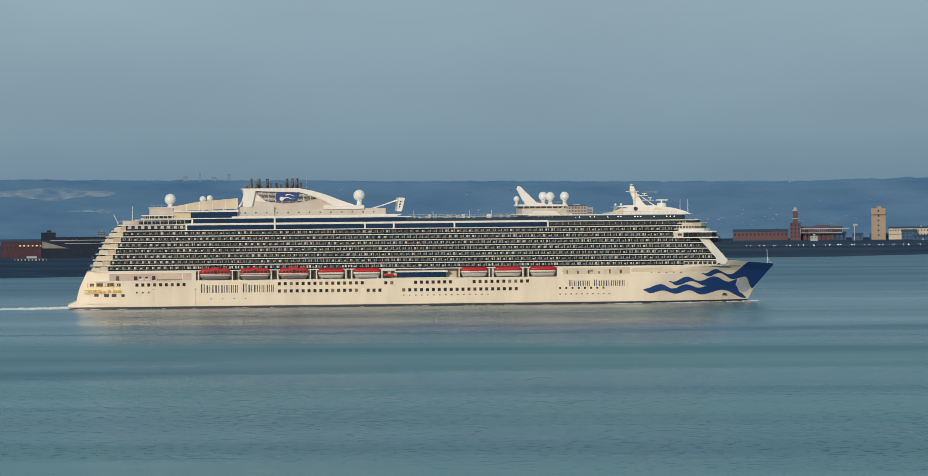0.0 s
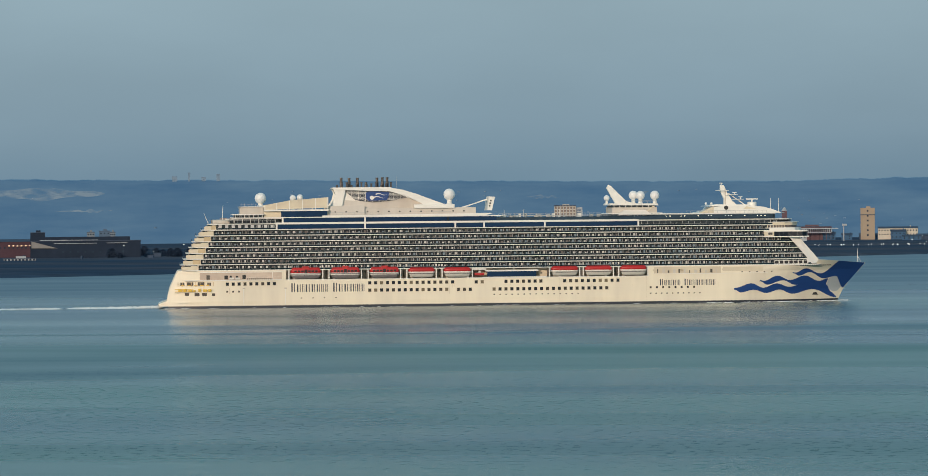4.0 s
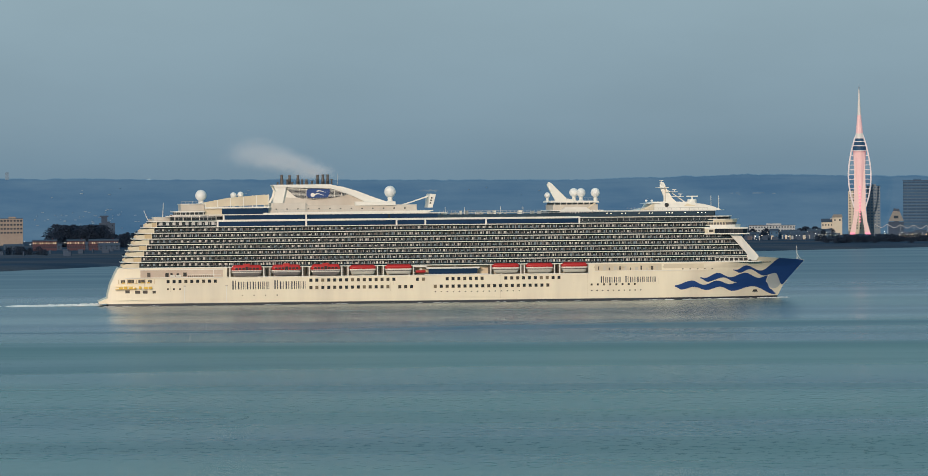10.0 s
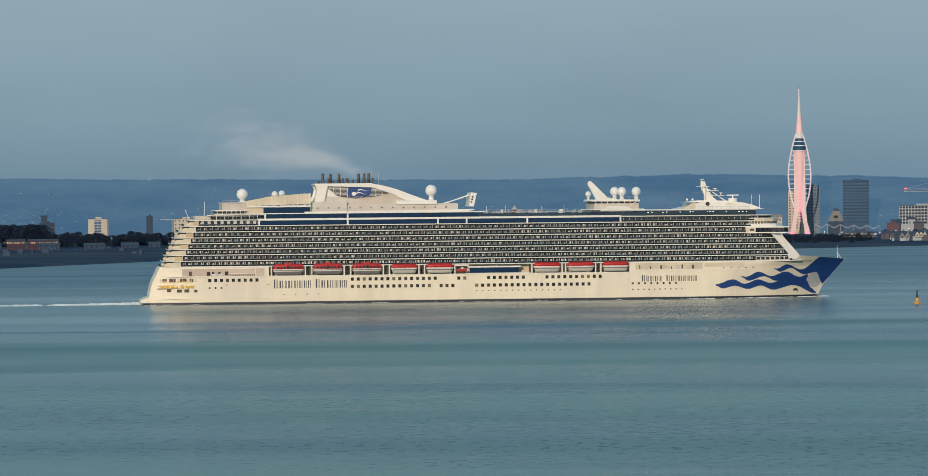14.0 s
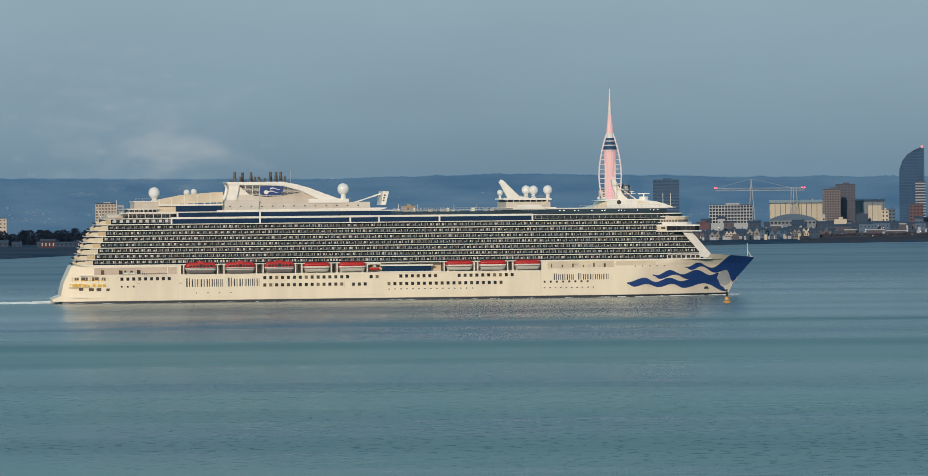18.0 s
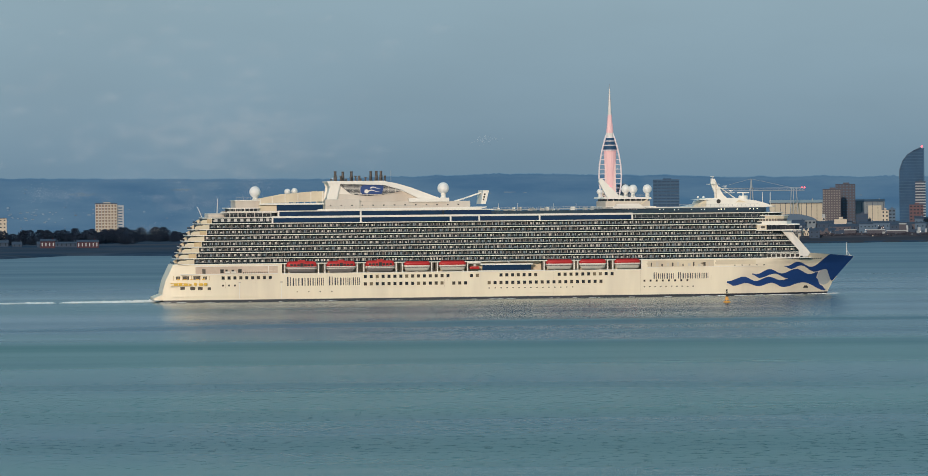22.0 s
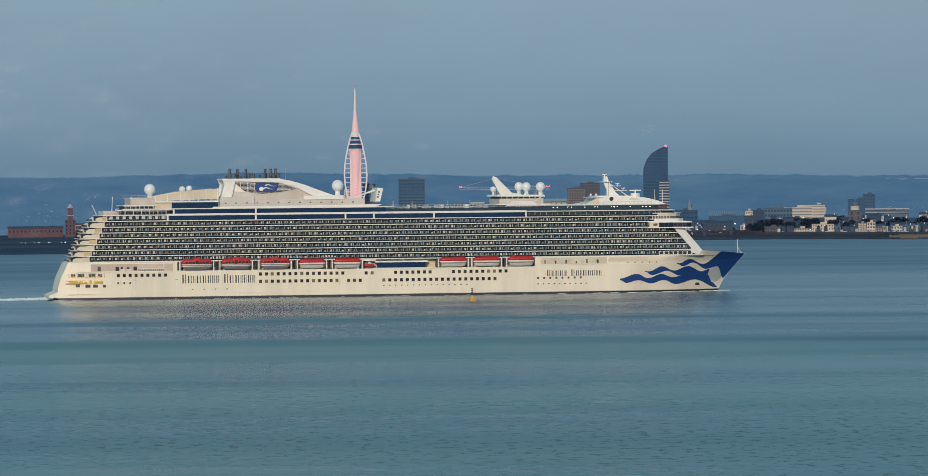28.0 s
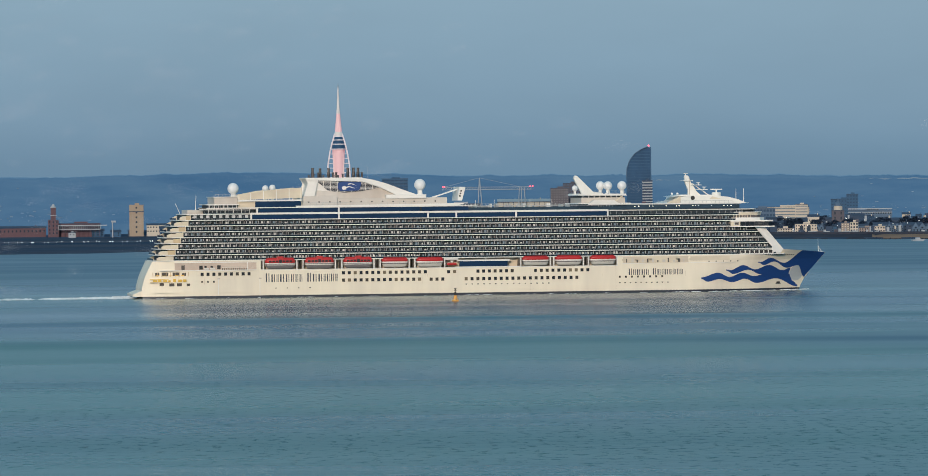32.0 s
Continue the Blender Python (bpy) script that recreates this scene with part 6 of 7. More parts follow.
tube((47, 0, 0), (48, 0, 50), 0.4, bm=bm)
part("gantry_leg", bm, C["crane"], crane)
for x in (-41, -39.2, 57.5, 60.5):
    part("warning_lamp", ball(x, -0.5, 51.0, 0.65, n=6, k=8), C["red"], crane)

# lamp post by the slab tower
post = tagged(new("lamp_post"), "tall white lamp mast on the promenade", "lamp post")
post.matrix_basis = pose(-240.2, 4400, GROUND - 0.4)
part("post", tube((0, 0, 0), (0, 0, 17.0), 0.7, 0.6), C["pale"], post)
part("head", soft_box(-1.6, 3.4, -1, 1, 16.6, 18.6, 0.3), C["pale"], post)

# houses along the water
rng = random.Random(11)
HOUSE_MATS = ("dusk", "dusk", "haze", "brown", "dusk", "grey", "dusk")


def house_row(a0, a1, n, r0, r1, h0, h1, w0, w1, mats, seed):
    g = random.Random(seed)
    for k in range(n):
        a = radians(a0 + (a1 - a0) * (k + g.uniform(0.1, 0.9)) / n)
        r = g.uniform(r0, r1)
        w, top = g.uniform(w0, w1), g.uniform(h0, h1)
        mat = g.choice(mats)
        words = {"cream": "cream", "pale": "pale", "brick": "red brick", "dusk": "dark grey", "brown": "brown brick", "grey": "blue-grey", "haze": "haze blue"}[mat]
        block("house", words + " house with a slate roof on the shore", r * math.sin(a), r * math.cos(a), w, 9, GROUND + top, C[mat], max(2, int(w / 4)), 2, 1.5, 1.2, 1.4,
              roof=g.uniform(1.5, 3.0), category="house", group="houses along the shore")


house_row(1.2, 3.0, 16, 3960, 4160, 5, 9, 8, 18, HOUSE_MATS, 1)
house_row(2.3, 5.2, 22, 4200, 4420, 6, 13, 10, 22, HOUSE_MATS, 2)
house_row(6.0, 8.8, 18, 4200, 4330, 4, 8, 9, 22, ("dusk", "haze", "dusk", "dusk", "grey"), 3)
house_row(6.0, 8.8, 12, 4400, 4600, 9, 16, 12, 26, ("dusk", "dusk", "grey"), 4)
house_row(-1.7, -0.35, 12, 4250, 4600, 4, 9, 9, 20, ("dusk", "haze", "dusk", "grey"), 5)
house_row(-3.4, -1.5, 10, 4420, 4600, 4, 9, 9, 20, ("dusk", "haze", "dusk"), 16)
house_row(-12.4, -9.6, 6, 3840, 3980, 3, 5, 10, 22, ("dusk", "dusk"), 6)
house_row(1.3, 4.9, 24, 4450, 4650, 10, 17, 7, 17, ("pale", "dusk", "grey", "dusk", "brown", "dusk"), 31)
house_row(5.4, 8.8, 26, 4300, 4680, 8, 17, 6, 15, ("cream", "dusk", "grey", "dusk", "dusk", "brick", "dusk"), 32)
house_row(-9.4, -7.0, 9, 3900, 4000, 2, 4, 8, 18, ("dusk", "dusk"), 33)
stand = block("shore_fort", "long dark fort with pale parapets by the water", -836.0, 3460, 94, 14, 17.5, C["fort"])
part("upper_wall", box(-47, 38, 2.0, 13, 15.0, 18.6), C["fort"], stand)
part("parapet", box(-39, 11, -0.6, 0.0, 15.6, 16.1), C["pale"], stand)
part("parapet", box(-27, 9.5, -0.8, 0.0, 12.9, 13.3), C["pale"], stand)
part("parapet", box(18, 35.5, -0.8, 0.0, 13.0, 13.4), C["pale"], stand)
part("ramp", solid(bmesh.new(), [(-46, -1.2, 9.2), (-24, -1.2, 9.0), (-42, -1.2, 14.0), (-46, -1.2, 15.0)], (0, 1.0, 0)), C["stone"], stand)
for k in range(9):
    part("embrasure", box(-20 + 6.4 * k, -18.6 + 6.4 * k, -0.2, 0.1, 5.0, 6.6), C["pane"], stand)
block("keep_tower", "dark stone keep above the fort", -881.5, 3474, 12.5, 11, 24.6, C["fort"])
barrack = block("barrack_block", "long red brick barrack with lit windows", -908.0, 3500, 44, 10, 17.0, C["barrack"], 12, 1, 4.0, 1.2, 1.6, roof=2.2)
for k in range(7):
    part("lit_window", box(-6 + 3.6 * k, -4.8 + 3.6 * k, -0.3, -0.15, 10.6, 11.4), C["warm"], barrack, "warmly lit window")
block("shore_hut", "low white hut by the water", -852.6, 3300, 26, 6, 4.6, C["pale"], 9, 1, 0.6, 1.8, 1.2)
for x, w, top, mat in ((-889.0, 7, 23.2, "mist"), (-876.0, 10, 24.2, "grey"), (-868.5, 5, 23.0, "mist")):
    block("far_block", "small pale building beyond the fort", x, 3700, w, 8, top, C[mat], 3, 3, 10, 1.2, 1.2)
for x, w, top in ((-518.3, 13.6, 9.4), (-481.3, 20, 8.4)):
    villa = block("brick_house", "dark red brick house with pale window bays", x, 3800, w, 9, top, C["barrack"], max(3, int(w / 3)), 1, 1.0, 1.0, 3.2, roof=2.0, pane=C["pale"], category="house")


def gables(ob, w, top, n, mat):
    """Steep gabled bays along a sea front house."""
    t, b = top - GROUND + 0.5, w / n
    for k in range(n):
        x = -w / 2 + b * k
        part("gable", side([(x + b * 0.1, t - 2.6), (x + b * 0.9, t - 2.6), (x + b * 0.9, t + 0.2), (x + b * 0.5, t + b * 0.6), (x + b * 0.1, t + 0.2)], -0.9, 3.0), mat, ob)
        part("gable_window", box(x + b * 0.34, x + b * 0.66, -1.0, -0.85, t - 1.9, t - 0.3), C["pane"], ob)


gables(block("guest_house", "cream sea front house with gables", 116.0, 4010, 11, 9, 9.0, C["stone"], 4, 2, 1.5, 1.3, 1.6, roof=2.4, category="house"), 11, 9.0, 3, C["cream"])
gables(block("guest_house", "cream sea front house with gables", 138.0, 4020, 13, 9, 9.6, C["stone"], 5, 2, 1.5, 1.2, 1.5, roof=3.0, category="house"), 13, 9.6, 2, C["stone"])
gables(block("guest_house", "pale turreted house on the sea front", 181.0, 4040, 8, 9, 9.8, C["stone"], 5, 3, 1.5, 1.3, 1.6, roof=4.0, category="house"), 8, 9.8, 2, C["stone"])
block("guest_house", "low cream terrace facing the beach", 447.5, 4150, 15, 9, 8.2, C["cream"], 6, 2, 1.2, 1.3, 1.3, category="house")
bays = block("guest_house", "cream terrace with dark arched bays facing the beach", 465.1, 4120, 21.6, 9, 12.6, C["cream"], 8, 3, 1.2, 1.2, 1.5, category="house")
for k in range(2):
    part("bay", side([(-6.0 + 7.2 * k, 1.0), (-2.4 + 7.2 * k, 1.0), (-2.4 + 7.2 * k, 8.0), (-4.2 + 7.2 * k, 9.4), (-6.0 + 7.2 * k, 8.0)], -0.6, 0.0), C["pane"], bays)
block("guest_house", "tall cream terrace facing the beach", 517.2, 4150, 8.4, 9, 13.8, C["cream"], 3, 3, 1.5, 1.5, 1.8, category="house")
block("guest_house", "brown terrace with pale bays", 508.6, 4152, 8.2, 9, 13.0, C["pink"], 3, 4, 1.5, 1.5, 1.3, category="house", pane=C["cream"])
block("guest_house", "low pinkish terrace facing the beach", 529.6, 4150, 14.6, 9, 8.0, C["pink"], 6, 2, 1.2, 1.1, 1.2, category="house")
block("guest_house", "cream terrace with a flat roof facing the beach", 543.0, 4150, 11.0, 9, 9.6, C["cream"], 4, 2, 1.2, 1.3, 1.5, category="house")
for x, y, w, top, n, mat in ((100.5, 4010, 10, 7.6, 2, "stone"), (160.0, 4040, 12, 7.6, 2, "grey"), (193.0, 4055, 13, 10.5, 3, "cream"), (205.5, 4030, 14, 9.5, 2, "brown"), (482.0, 4150, 9, 9.6, 2, "grey"), (560.0, 4160, 16, 10.0, 4, "grey"), (586.0, 4150, 20, 9.0, 3, "grey")):
    gables(block("guest_house", "gabled sea front house with bays", x, y, w, 9, top, C[mat], n * 2, 3, 1.5, 1.1, 1.5, roof=2.6, category="house"), w, top, n, C[mat])


# small sheds, walls and chimneys crowded between the houses
def clutter(mat, n, seed, spans, wide=3.5):
    g = random.Random(seed)
    bm = bmesh.new()
    for k in range(n):
        a0, a1, r0, r1, h1 = g.choice(spans)
        a, r = radians(g.uniform(a0, a1)), g.uniform(r0, r1)
        x, y, w = r * math.sin(a), r * math.cos(a), g.uniform(0.4, wide)
        box(x - w, x + w, y, y + 4, GROUND - 0.5, GROUND + g.uniform(2.5, h1), bm)
    tagged(part("town_sheds", bm, mat), "crowd of small sheds and walls between the houses", "sheds", kind="stuff")


TOWN = ((1.2, 5.4, 3990, 4180, 6), (1.2, 5.4, 4190, 4420, 11), (5.8, 9.0, 4080, 4330, 8), (5.8, 9.0, 4330, 4650, 17), (-1.6, -0.3, 4200, 4600, 5))
clutter(C["pale"], 170, 41, TOWN, 1.3)
clutter(C["dusk"], 220, 42, TOWN)
clutter(C["brown"], 40, 43, TOWN)
clutter(C["cream"], 80, 44, TOWN, 1.6)
clutter(C["pale"], 34, 46, ((1.3, 3.0, 3985, 4045, 3.4), (5.9, 8.2, 4085, 4125, 3.4)), 3.6)
clutter(C["dusk"], 24, 45, ((-14.5, -8.5, 3450, 3780, 4),))


# low white shelters and kiosks along the esplanade
for x, w, top in ((150.6, 7.8, 13.7), (161.3, 5.1, 7.5), (176.0, 5.9, 11.5), (164.3, 9.8, 15.9), (237.5, 11.7, 10.9), (289.2, 7.0, 16.3), (262.8, 17.6, 10.7), (283.3, 19.5, 9.8)):
    shelter = tagged(new("shelter"), "low white flat-roofed shelter on the sea front", "shelter", "shelters on the sea front")
    shelter.matrix_basis = pose(x, 4120, GROUND - 0.5, 0, 0, math.degrees(math.atan2(-x, 4120)))
    high = top - GROUND + 0.5
    part("wall", box(-w / 2, w / 2, 0.6, 3.4, 0, high - 0.9), C["plum"], shelter)
    part("roof", box(-w / 2 - 0.3, w / 2 + 0.3, 0, 4, high - 0.9, high), C["pale"], shelter, "white flat roof")
    for k in range(4):
        part("post", box(-w / 2 + k * (w - 0.3) / 3, -w / 2 + 0.3 + k * (w - 0.3) / 3, 0.1, 0.4, 0, high - 0.9), C["plum"], shelter)


# dark trees on the shore: trunk, limbs and a ragged crown of leaf clumps
def tree_meshes(seed):
    g = random.Random(seed)
    trunk = tube((0, 0, 0), (0.3, 0, 5), 0.5, 0.3, 6)
    for k in range(5):
        a = g.uniform(0, 6.28)
        tube((0.2, 0, g.uniform(2.5, 4.5)), (2.6 * math.cos(a), 2.6 * math.sin(a), g.uniform(5.5, 8)), 0.2, 0.07, 5, trunk)
    bm = bmesh.new()
    for k in range(900):
        a, u = g.uniform(0, 6.28), g.uniform(0, 1)
        z = 1.0 + 10.0 * u
        r = 4.6 * math.sin(math.pi * min(1, 0.25 + 0.73 * u)) ** 0.6 * math.sqrt(g.uniform(0.2, 1)) * (0.8 + 0.3 * math.sin(3 * a + seed))
        c = Vector((r * math.cos(a), r * math.sin(a), z))
        s = g.uniform(0.3, 0.75)
        vs = [bm.verts.new(c + s * Vector((g.uniform(-1, 1), g.uniform(-1, 1), g.uniform(-0.7, 0.7)))) for _ in range(4)]
        for f in ((0, 1, 2), (0, 2, 3), (0, 3, 1), (1, 3, 2)):
            bm.faces.new([vs[i] for i in f])
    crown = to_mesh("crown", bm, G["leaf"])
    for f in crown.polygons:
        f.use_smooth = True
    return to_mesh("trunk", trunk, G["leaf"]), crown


TREES = [tree_meshes(k) for k in range(5)]


def wood(a0, a1, n, r0, r1, s0, s1, seed):
    g = random.Random(seed)
    for k in range(n):
        a = radians(a0 + (a1 - a0) * (k + g.random()) / n)
        r, s = g.uniform(r0, r1), g.uniform(s0, s1)
        t = tagged(new("tree"), "dark leafy tree on the low shore", "tree", "trees on the shore")
        t.matrix_basis = pose(r * math.sin(a), r * math.cos(a), GROUND - 0.6, 0, 0, g.uniform(0, 360)) @ Matrix.Diagonal((s * 1.5, s * 1.5, s, 1))
        trunk_me, crown_me = g.choice(TREES)
        share("trunk", trunk_me, Matrix.Identity(4), t)
        share("crown", crown_me, Matrix.Identity(4), t)


wood(-13.6, -11.2, 24, 3500, 3650, 0.5, 0.9, 1)
wood(-11.12, -10.45, 30, 4150, 4250, 1.5, 2.1, 2)
wood(-10.4, -6.6, 66, 4050, 4250, 0.9, 1.4, 3)
wood(-6.6, -5.0, 22, 4300, 4450, 0.7, 1.2, 4)
wood(6.6, 8.4, 18, 4520, 4600, 0.9, 1.5, 5)
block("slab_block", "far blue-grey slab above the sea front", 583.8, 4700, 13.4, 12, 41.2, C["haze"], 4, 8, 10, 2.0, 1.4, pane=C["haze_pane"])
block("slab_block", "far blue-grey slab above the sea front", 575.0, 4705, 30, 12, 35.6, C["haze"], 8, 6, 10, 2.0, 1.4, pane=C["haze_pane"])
wood(1.0, 6.0, 24, 4180, 4500, 0.5, 0.9, 6)
wood(-0.6, 0.95, 34, 3860, 4120, 0.5, 0.78, 8)
wood(5.5, 8.8, 50, 4230, 4440, 0.9, 1.45, 9)
wood(-7.6, -6.0, 16, 4300, 4420, 0.9, 1.5, 10)
wood(-1.5, -0.4, 16, 4420, 4640, 0.7, 1.1, 7)


# brown scrub on the bank behind the beach
def scrub(a0, a1, n, d0, d1, h0, h1, seed):
    g = random.Random(seed)
    verts, faces = [], []
    for k in range(n):
        a = g.uniform(a0, a1)
        r = shore(a) + g.uniform(d0, d1)
        high = h0 + (h1 - h0) * (0.5 + 0.5 * noise.noise((a * 7, seed, r * 0.01)))
        c = Vector(polar(radians(a), r, GROUND - 0.4 + high * g.random()))
        w = g.uniform(0.3, 1.0)
        i = len(verts)
        verts += [c + w * Vector((g.uniform(-1.4, 1.4), g.uniform(-1, 1), g.uniform(-0.7, 0.7))) for _ in range(4)]
        faces += [(i, i + 1, i + 2), (i, i + 2, i + 3), (i, i + 3, i + 1), (i + 1, i + 3, i + 2)]
    me = bpy.data.meshes.new("scrub_bank")
    me.from_pydata(verts, [], faces)
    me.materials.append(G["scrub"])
    tagged(new("scrub_bank", me), "brown winter scrub on the bank behind the beach", "scrub", kind="stuff")


scrub(2.85, 5.6, 22000, 70, 150, 3.0, 7.0, 1)
scrub(5.6, 9.2, 14000, 60, 120, 1.0, 3.5, 2)
bm = bmesh.new()
lines = []
for k in range(41):
    a = 7.35 + 2.2 * k / 40
    s = shore(a) + 9 * noise.noise((a * 3.1, 0, 0))
    lines.append([bm.verts.new(polar(radians(a), s + d, z)) for d, z in ((8, 0.7), (22, 2.75), (52, 4.0 + 0.5 * noise.noise((a * 6, 1, 0))))])
for a, b in zip(lines, lines[1:]):
    for j in range(2):
        bm.faces.new((a[j], a[j + 1], b[j + 1], b[j]))
tagged(part("sand_strip", bm, G["sand"]), "warm sandy strip on the beach", "beach", kind="structure")

# lamps along the sea wall and scattered lights of the town
lamp_far = to_mesh("lantern", ball(0, 0, 0, 0.3, n=5, k=8), C["lamp"])
pole_far = to_mesh("pole", tube((0, 0, -8.0), (0, 0, 0), 0.08, k=5), C["dusk"])


def street_lamp(a, r, z):
    t = tagged(new("street_lamp"), "lit street lamp on a thin pole by the shore", "lamp", "street lamps along the shore")
    t.matrix_basis = pose(r * math.sin(radians(a)), r * math.cos(radians(a)), z)
    share("lantern", lamp_far, Matrix.Identity(4), t)
    share("pole", pole_far, Matrix.Diagonal((1, 1, (z - GROUND + 0.5) / 8.0, 1)), t)


g = random.Random(21)
for k in range(30):
    street_lamp(-4.6 + 2.7 * (k - k % 2 * 0.55 + g.uniform(-0.2, 0.2)) / 30, 3720, 6.6 + g.uniform(-0.2, 0.2))
for k in range(26):
    street_lamp(g.uniform(1.2, 5.4), g.uniform(4000, 4400), g.uniform(8, 14))
for k in range(20):
    street_lamp(g.uniform(6.0, 8.8), g.uniform(4050, 4500), g.uniform(8, 18))
for k in range(24):
    street_lamp(g.uniform(-2.2, -0.25), g.uniform(3850, 4350), g.uniform(6.5, 12))
for k in range(14):
    street_lamp(g.uniform(0.3, 1.3), g.uniform(4150, 4350), g.uniform(5, 10))
for k in range(10):
    street_lamp(g.uniform(-14, -9), g.uniform(3400, 3900), g.uniform(9, 16))

# starboard channel buoy
buoy = tagged(new("channel_buoy"), "yellow and black channel buoy afloat", "buoy")
buoy.matrix_basis = pose(50, 1796, 0) @ Matrix.Diagonal((1.15, 1.15, 0.86, 1))
part("float", lathe([(0.9, -0.6), (1.35, -0.2), (1.35, 0.5), (1.1, 0.8)], 0, 0, 14), C["buoy"], buoy)
bm = tube((0.8, 0, 0.7), (0.25, 0, 3.6), 0.1)
for a in (2.1, 4.2):
    tube((0.8 * math.cos(a), 0.8 * math.sin(a), 0.7), (0.25 * math.cos(a), 0.25 * math.sin(a), 3.6), 0.1, bm=bm)
lathe([(0.75, 1.2), (0.5, 3.0)], 0, 0, 10, bm)
part("cage", bm, C["buoy"], buoy, "orange yellow lattice tower")
part("top_band", lathe([(0.5, 3.0), (0.45, 4.4), (0.3, 4.6)], 0, 0, 10), M["black"], buoy, "black upper part")
bm = lathe([(0.05, 4.7), (0.55, 5.5), (0.05, 5.6)], 0, 0, 10)
lathe([(0.05, 5.7), (0.55, 6.5), (0.05, 6.6)], 0, 0, 10, bm)
part("topmark", bm, M["black"], buoy, "black cone topmarks")

# ---- foam ----
foam_mat = material("white_foam", (0.78, 0.80, 0.80), 0.9, grain=0.25, scale=0.6)


def foam_patch(bm, x, y, w, d, g, tall=0.2):
    k = 7
    c = bm.verts.new((x, y, tall))
    ring = [bm.verts.new((x + w * g.uniform(0.5, 1) * math.cos(6.283 * i / k), y + d * g.uniform(0.5, 1) * math.sin(6.283 * i / k), 0.05)) for i in range(k)]
    for i in range(k):
        bm.faces.new((c, ring[i], ring[(i + 1) % k]))


g = random.Random(8)
wake = tagged(new("wake"), "white foam trailing behind the ship's stern", "foam")
bm = bmesh.new()
for k in range(1900):
    u = g.random() ** 1.6
    x = -164 - 260 * u
    if u > 0.12 and noise.noise((x * 0.06, 0.5, 0)) < 0.12 * u * g.uniform(-2, 2.0) - 0.22:
        continue
    spread = 4 + 9 * u
    foam_patch(bm, x, g.gauss(-2, spread * 0.5), g.uniform(0.8, 3.6) * (1 - 0.3 * u), g.uniform(0.8, 2.6), g, 0.25 + 0.9 * (1 - u) ** 6 * g.random() + 0.2 * g.random())
tagged(part("stern_foam", bm, foam_mat, wake), kind="stuff")
bm = bmesh.new()
for k in range(120):
    u = g.random()
    x = 156 - 75 * u ** 1.5
    foam_patch(bm, x, -half(min(x, 154), 0.3) - 0.6 - 3.0 * u * g.random(), g.uniform(0.8, 3.0), g.uniform(0.2, 0.6), g, 0.12 + 0.3 * g.random())
for k in range(36):
    x = g.uniform(-160, 100)
    foam_patch(bm, x, -half(x, 0.3) - g.uniform(0.3, 1.6), g.uniform(0.8, 3.5), g.uniform(0.15, 0.4), g)
tagged(part("bow_foam", bm, foam_mat, wake), kind="stuff")

# ---- smoke ----
smoke_mat = material("white_smoke_particles", (0.66, 0.71, 0.78), 1.0, grain=0.05, scale=0.3)

sn, sl = smoke_mat.node_tree.nodes, smoke_mat.node_tree.links
thin = sn.new("ShaderNodeMixShader")
thin.inputs[0].default_value = 0.4
sl.new(sn["Principled BSDF"].outputs[0], thin.inputs[1])
sl.new(sn.new("ShaderNodeBsdfTransparent").outputs[0], thin.inputs[2])
sl.new(thin.outputs[0], sn["Material Output"].inputs["Surface"])


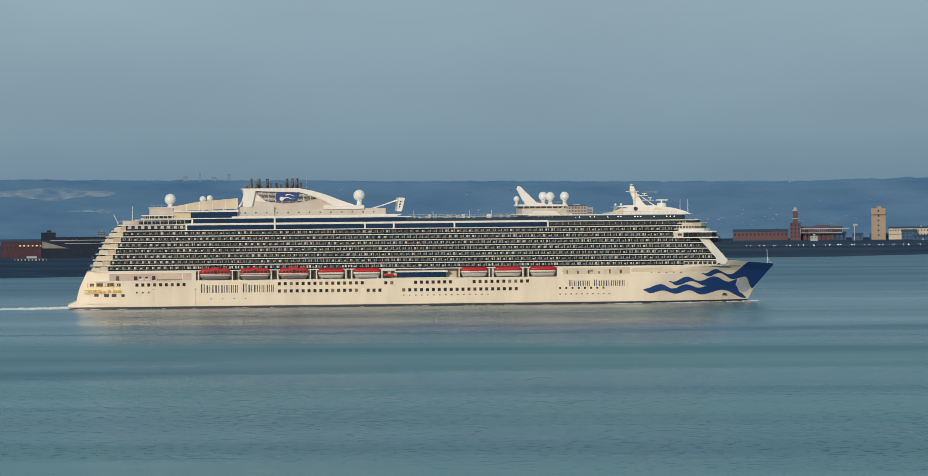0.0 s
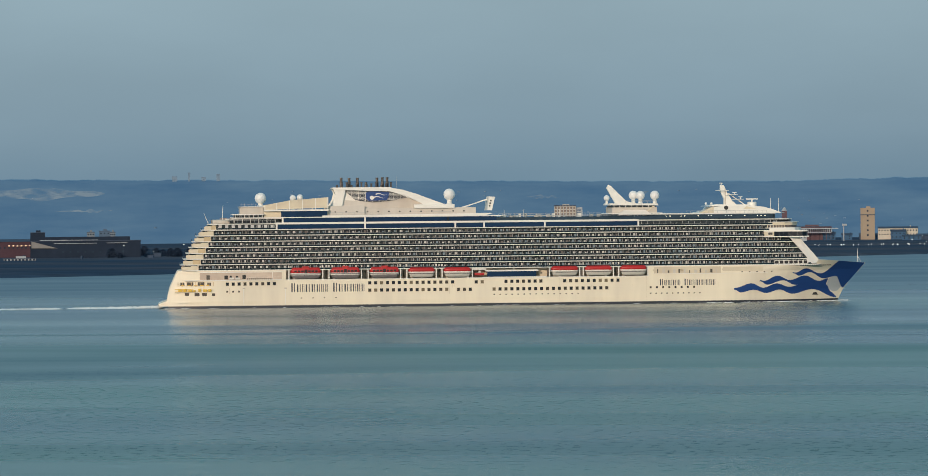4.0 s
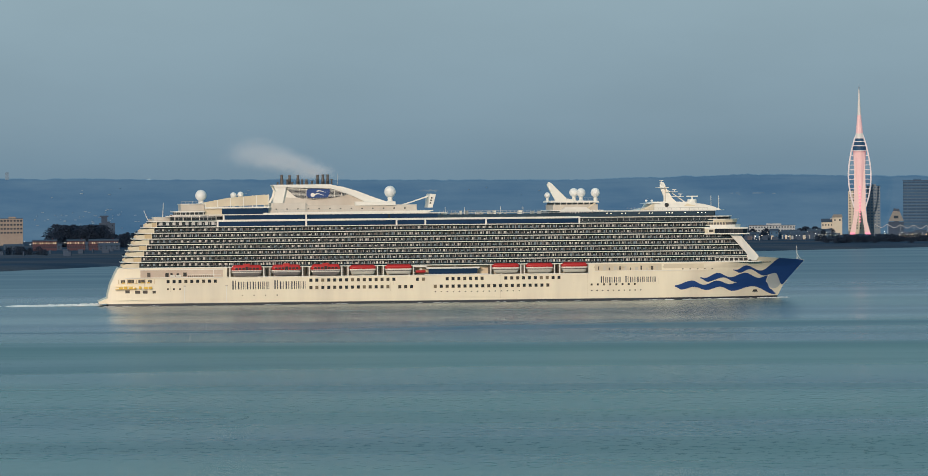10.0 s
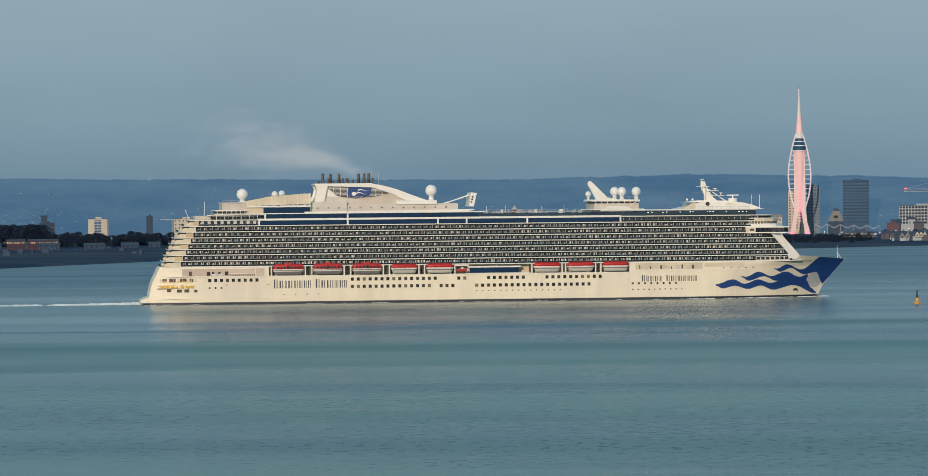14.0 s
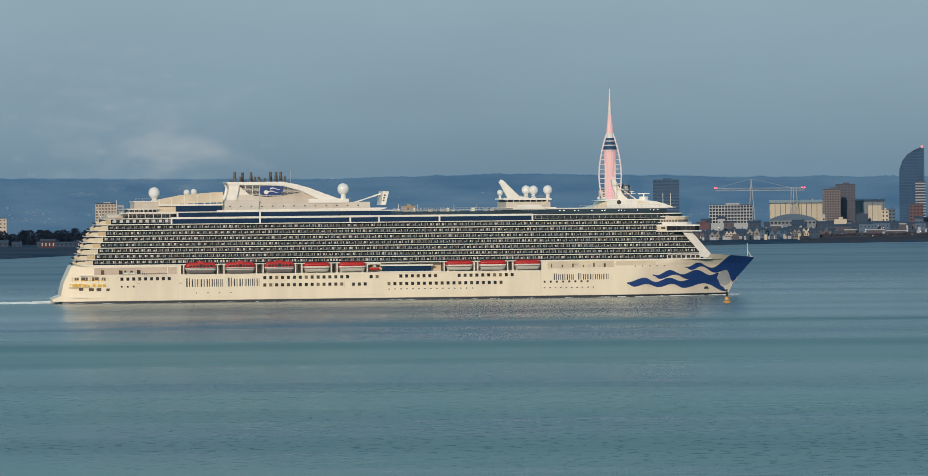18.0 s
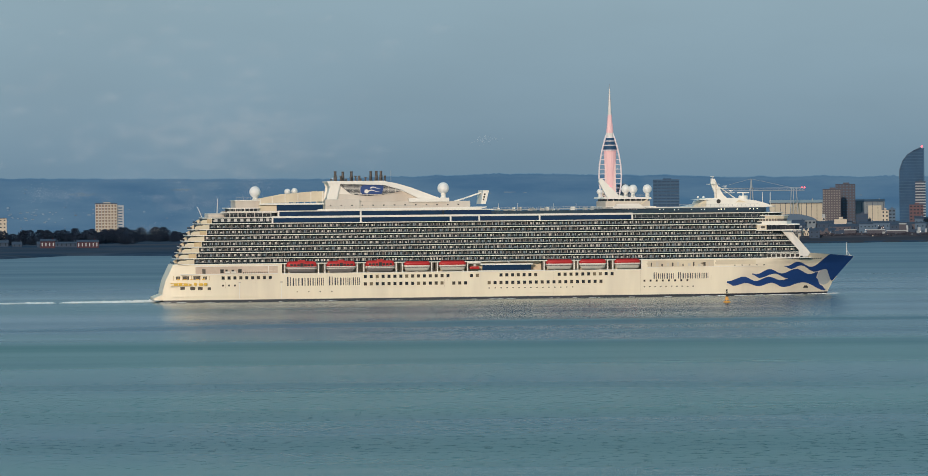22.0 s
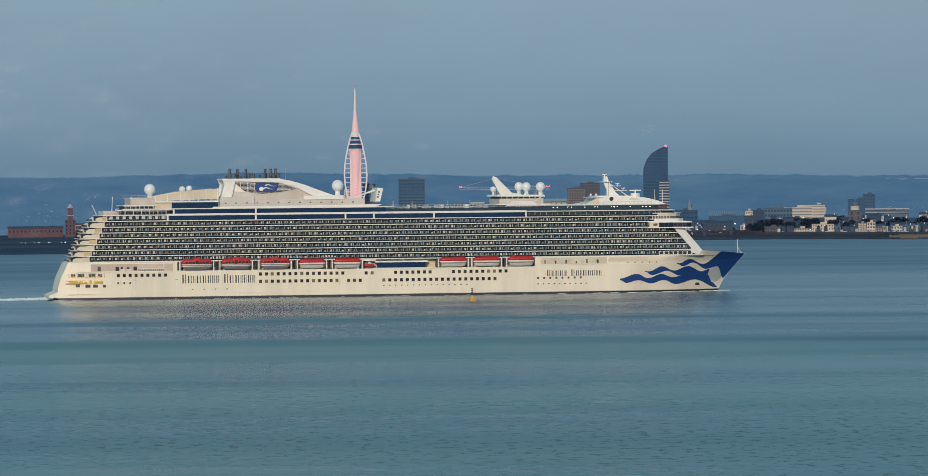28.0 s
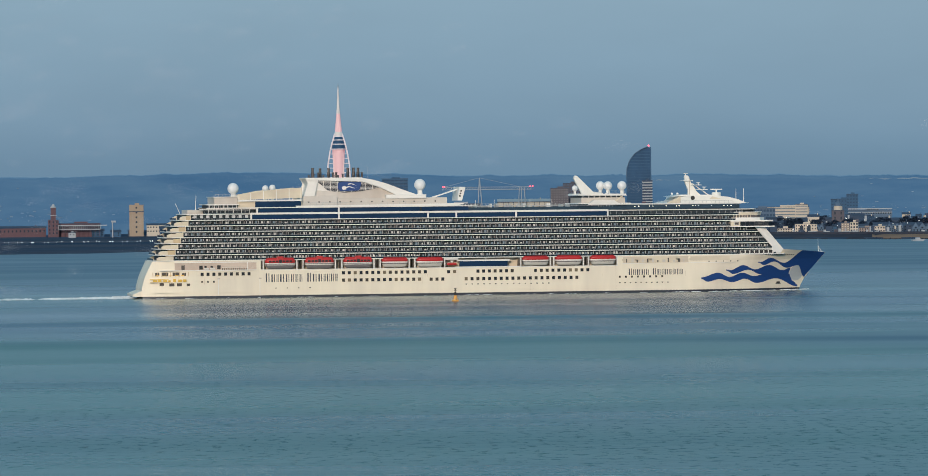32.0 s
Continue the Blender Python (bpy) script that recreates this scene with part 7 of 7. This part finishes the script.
def puff_mesh(seed, n):
    """A soft cloud of very small translucent specks, dense in the middle."""
    g = random.Random(seed)
    lobes = [(Vector((g.gauss(0, 2.4), g.gauss(0, 1.2), g.gauss(0, 1.4))), g.uniform(1.4, 3.2)) for _ in range(6)]
    verts, faces = [], []
    for k in range(n):
        c, r = g.choice(lobes)
        p = c + Vector((g.gauss(0, r * 1.3), g.gauss(0, r), g.gauss(0, r * 0.7)))
        s = g.uniform(0.04, 0.09)
        for _ in range(3):
            verts.append(p + s * Vector((g.uniform(-1, 1), g.uniform(-0.4, 0.4), g.uniform(-1, 1))))
        faces.append((3 * k, 3 * k + 1, 3 * k + 2))
    me = bpy.data.meshes.new("smoke_puff")
    me.from_pydata(verts, [], faces)
    me.materials.append(smoke_mat)
    return me


PUFFS = [[puff_mesh(10 * j + k, n) for k in range(4)] for j, n in enumerate((2800, 800, 190))]


def ship_place(t, x, z):
    """Where a point on the ship's centre line is at t seconds."""
    x *= SHIP_SIZE
    a = math.radians(lerp([(r[0], r[3]) for r in COURSE], t))
    return Vector((lerp([(r[0], r[1]) for r in COURSE], t) + x * math.cos(a), lerp([(r[0], r[2]) for r in COURSE], t) + x * math.sin(a), z))


PLUME = []
g = random.Random(4)
for k in range(34):
    born = 4.3 + 13.2 * k / 34 + g.uniform(-0.1, 0.1)
    dense = 0 if born < 11.5 else 1 if born < 14 else 2
    for j in range(11):
        ob = tagged(new("smoke_puff", g.choice(PUFFS[dense])), "thin white smoke drifting from the funnel", "smoke", "smoke puffs over the ship", "stuff")
        size = g.uniform(0.5, 1.0)
        ob.scale = (size * 1.2, size, size * 0.95)
        PLUME.append((ob, born + g.uniform(-0.15, 0.15), g.gauss(0, 1.1), g.gauss(0, 0.6), g.uniform(0.85, 1.15)))


def plume_place(born, spread_x, spread_z, rise, t):
    """A puff waits in the funnel's uptake, then rises, drifts with the air and parts from its neighbours."""
    if t < born:
        p = ship_place(t, -62, 0)
        return pose(p.x, p.y, 26.0)
    p = ship_place(born, -62, 0)
    age = t - born
    wide = age * age / (age + 2.5) * (1 + (age / 12) ** 2)
    return pose(p.x + 5.4 * age + spread_x * wide, p.y + 1.0 * age, 58.5 + rise * 10.5 * (1 - math.exp(-age / 3.0)) + (0.35 + spread_z) * wide)


def motions():
    """All that moves: the ship with its wake, and the smoke."""
    walk(ship, COURSE_ROWS)
    walk(wake, WAKE_ROWS)
    for ob, born, spread_x, spread_z, rise in PLUME:
        times = sorted({0.0, born / 2, born - 0.25, born + 0.05, born + 0.6, born + 1.4, born + 2.5, born + 5, min(born + 9, 31.9), 32.0})
        walk(ob, [(t, plume_place(born, spread_x, spread_z, rise, t)) for t in times])


motions()
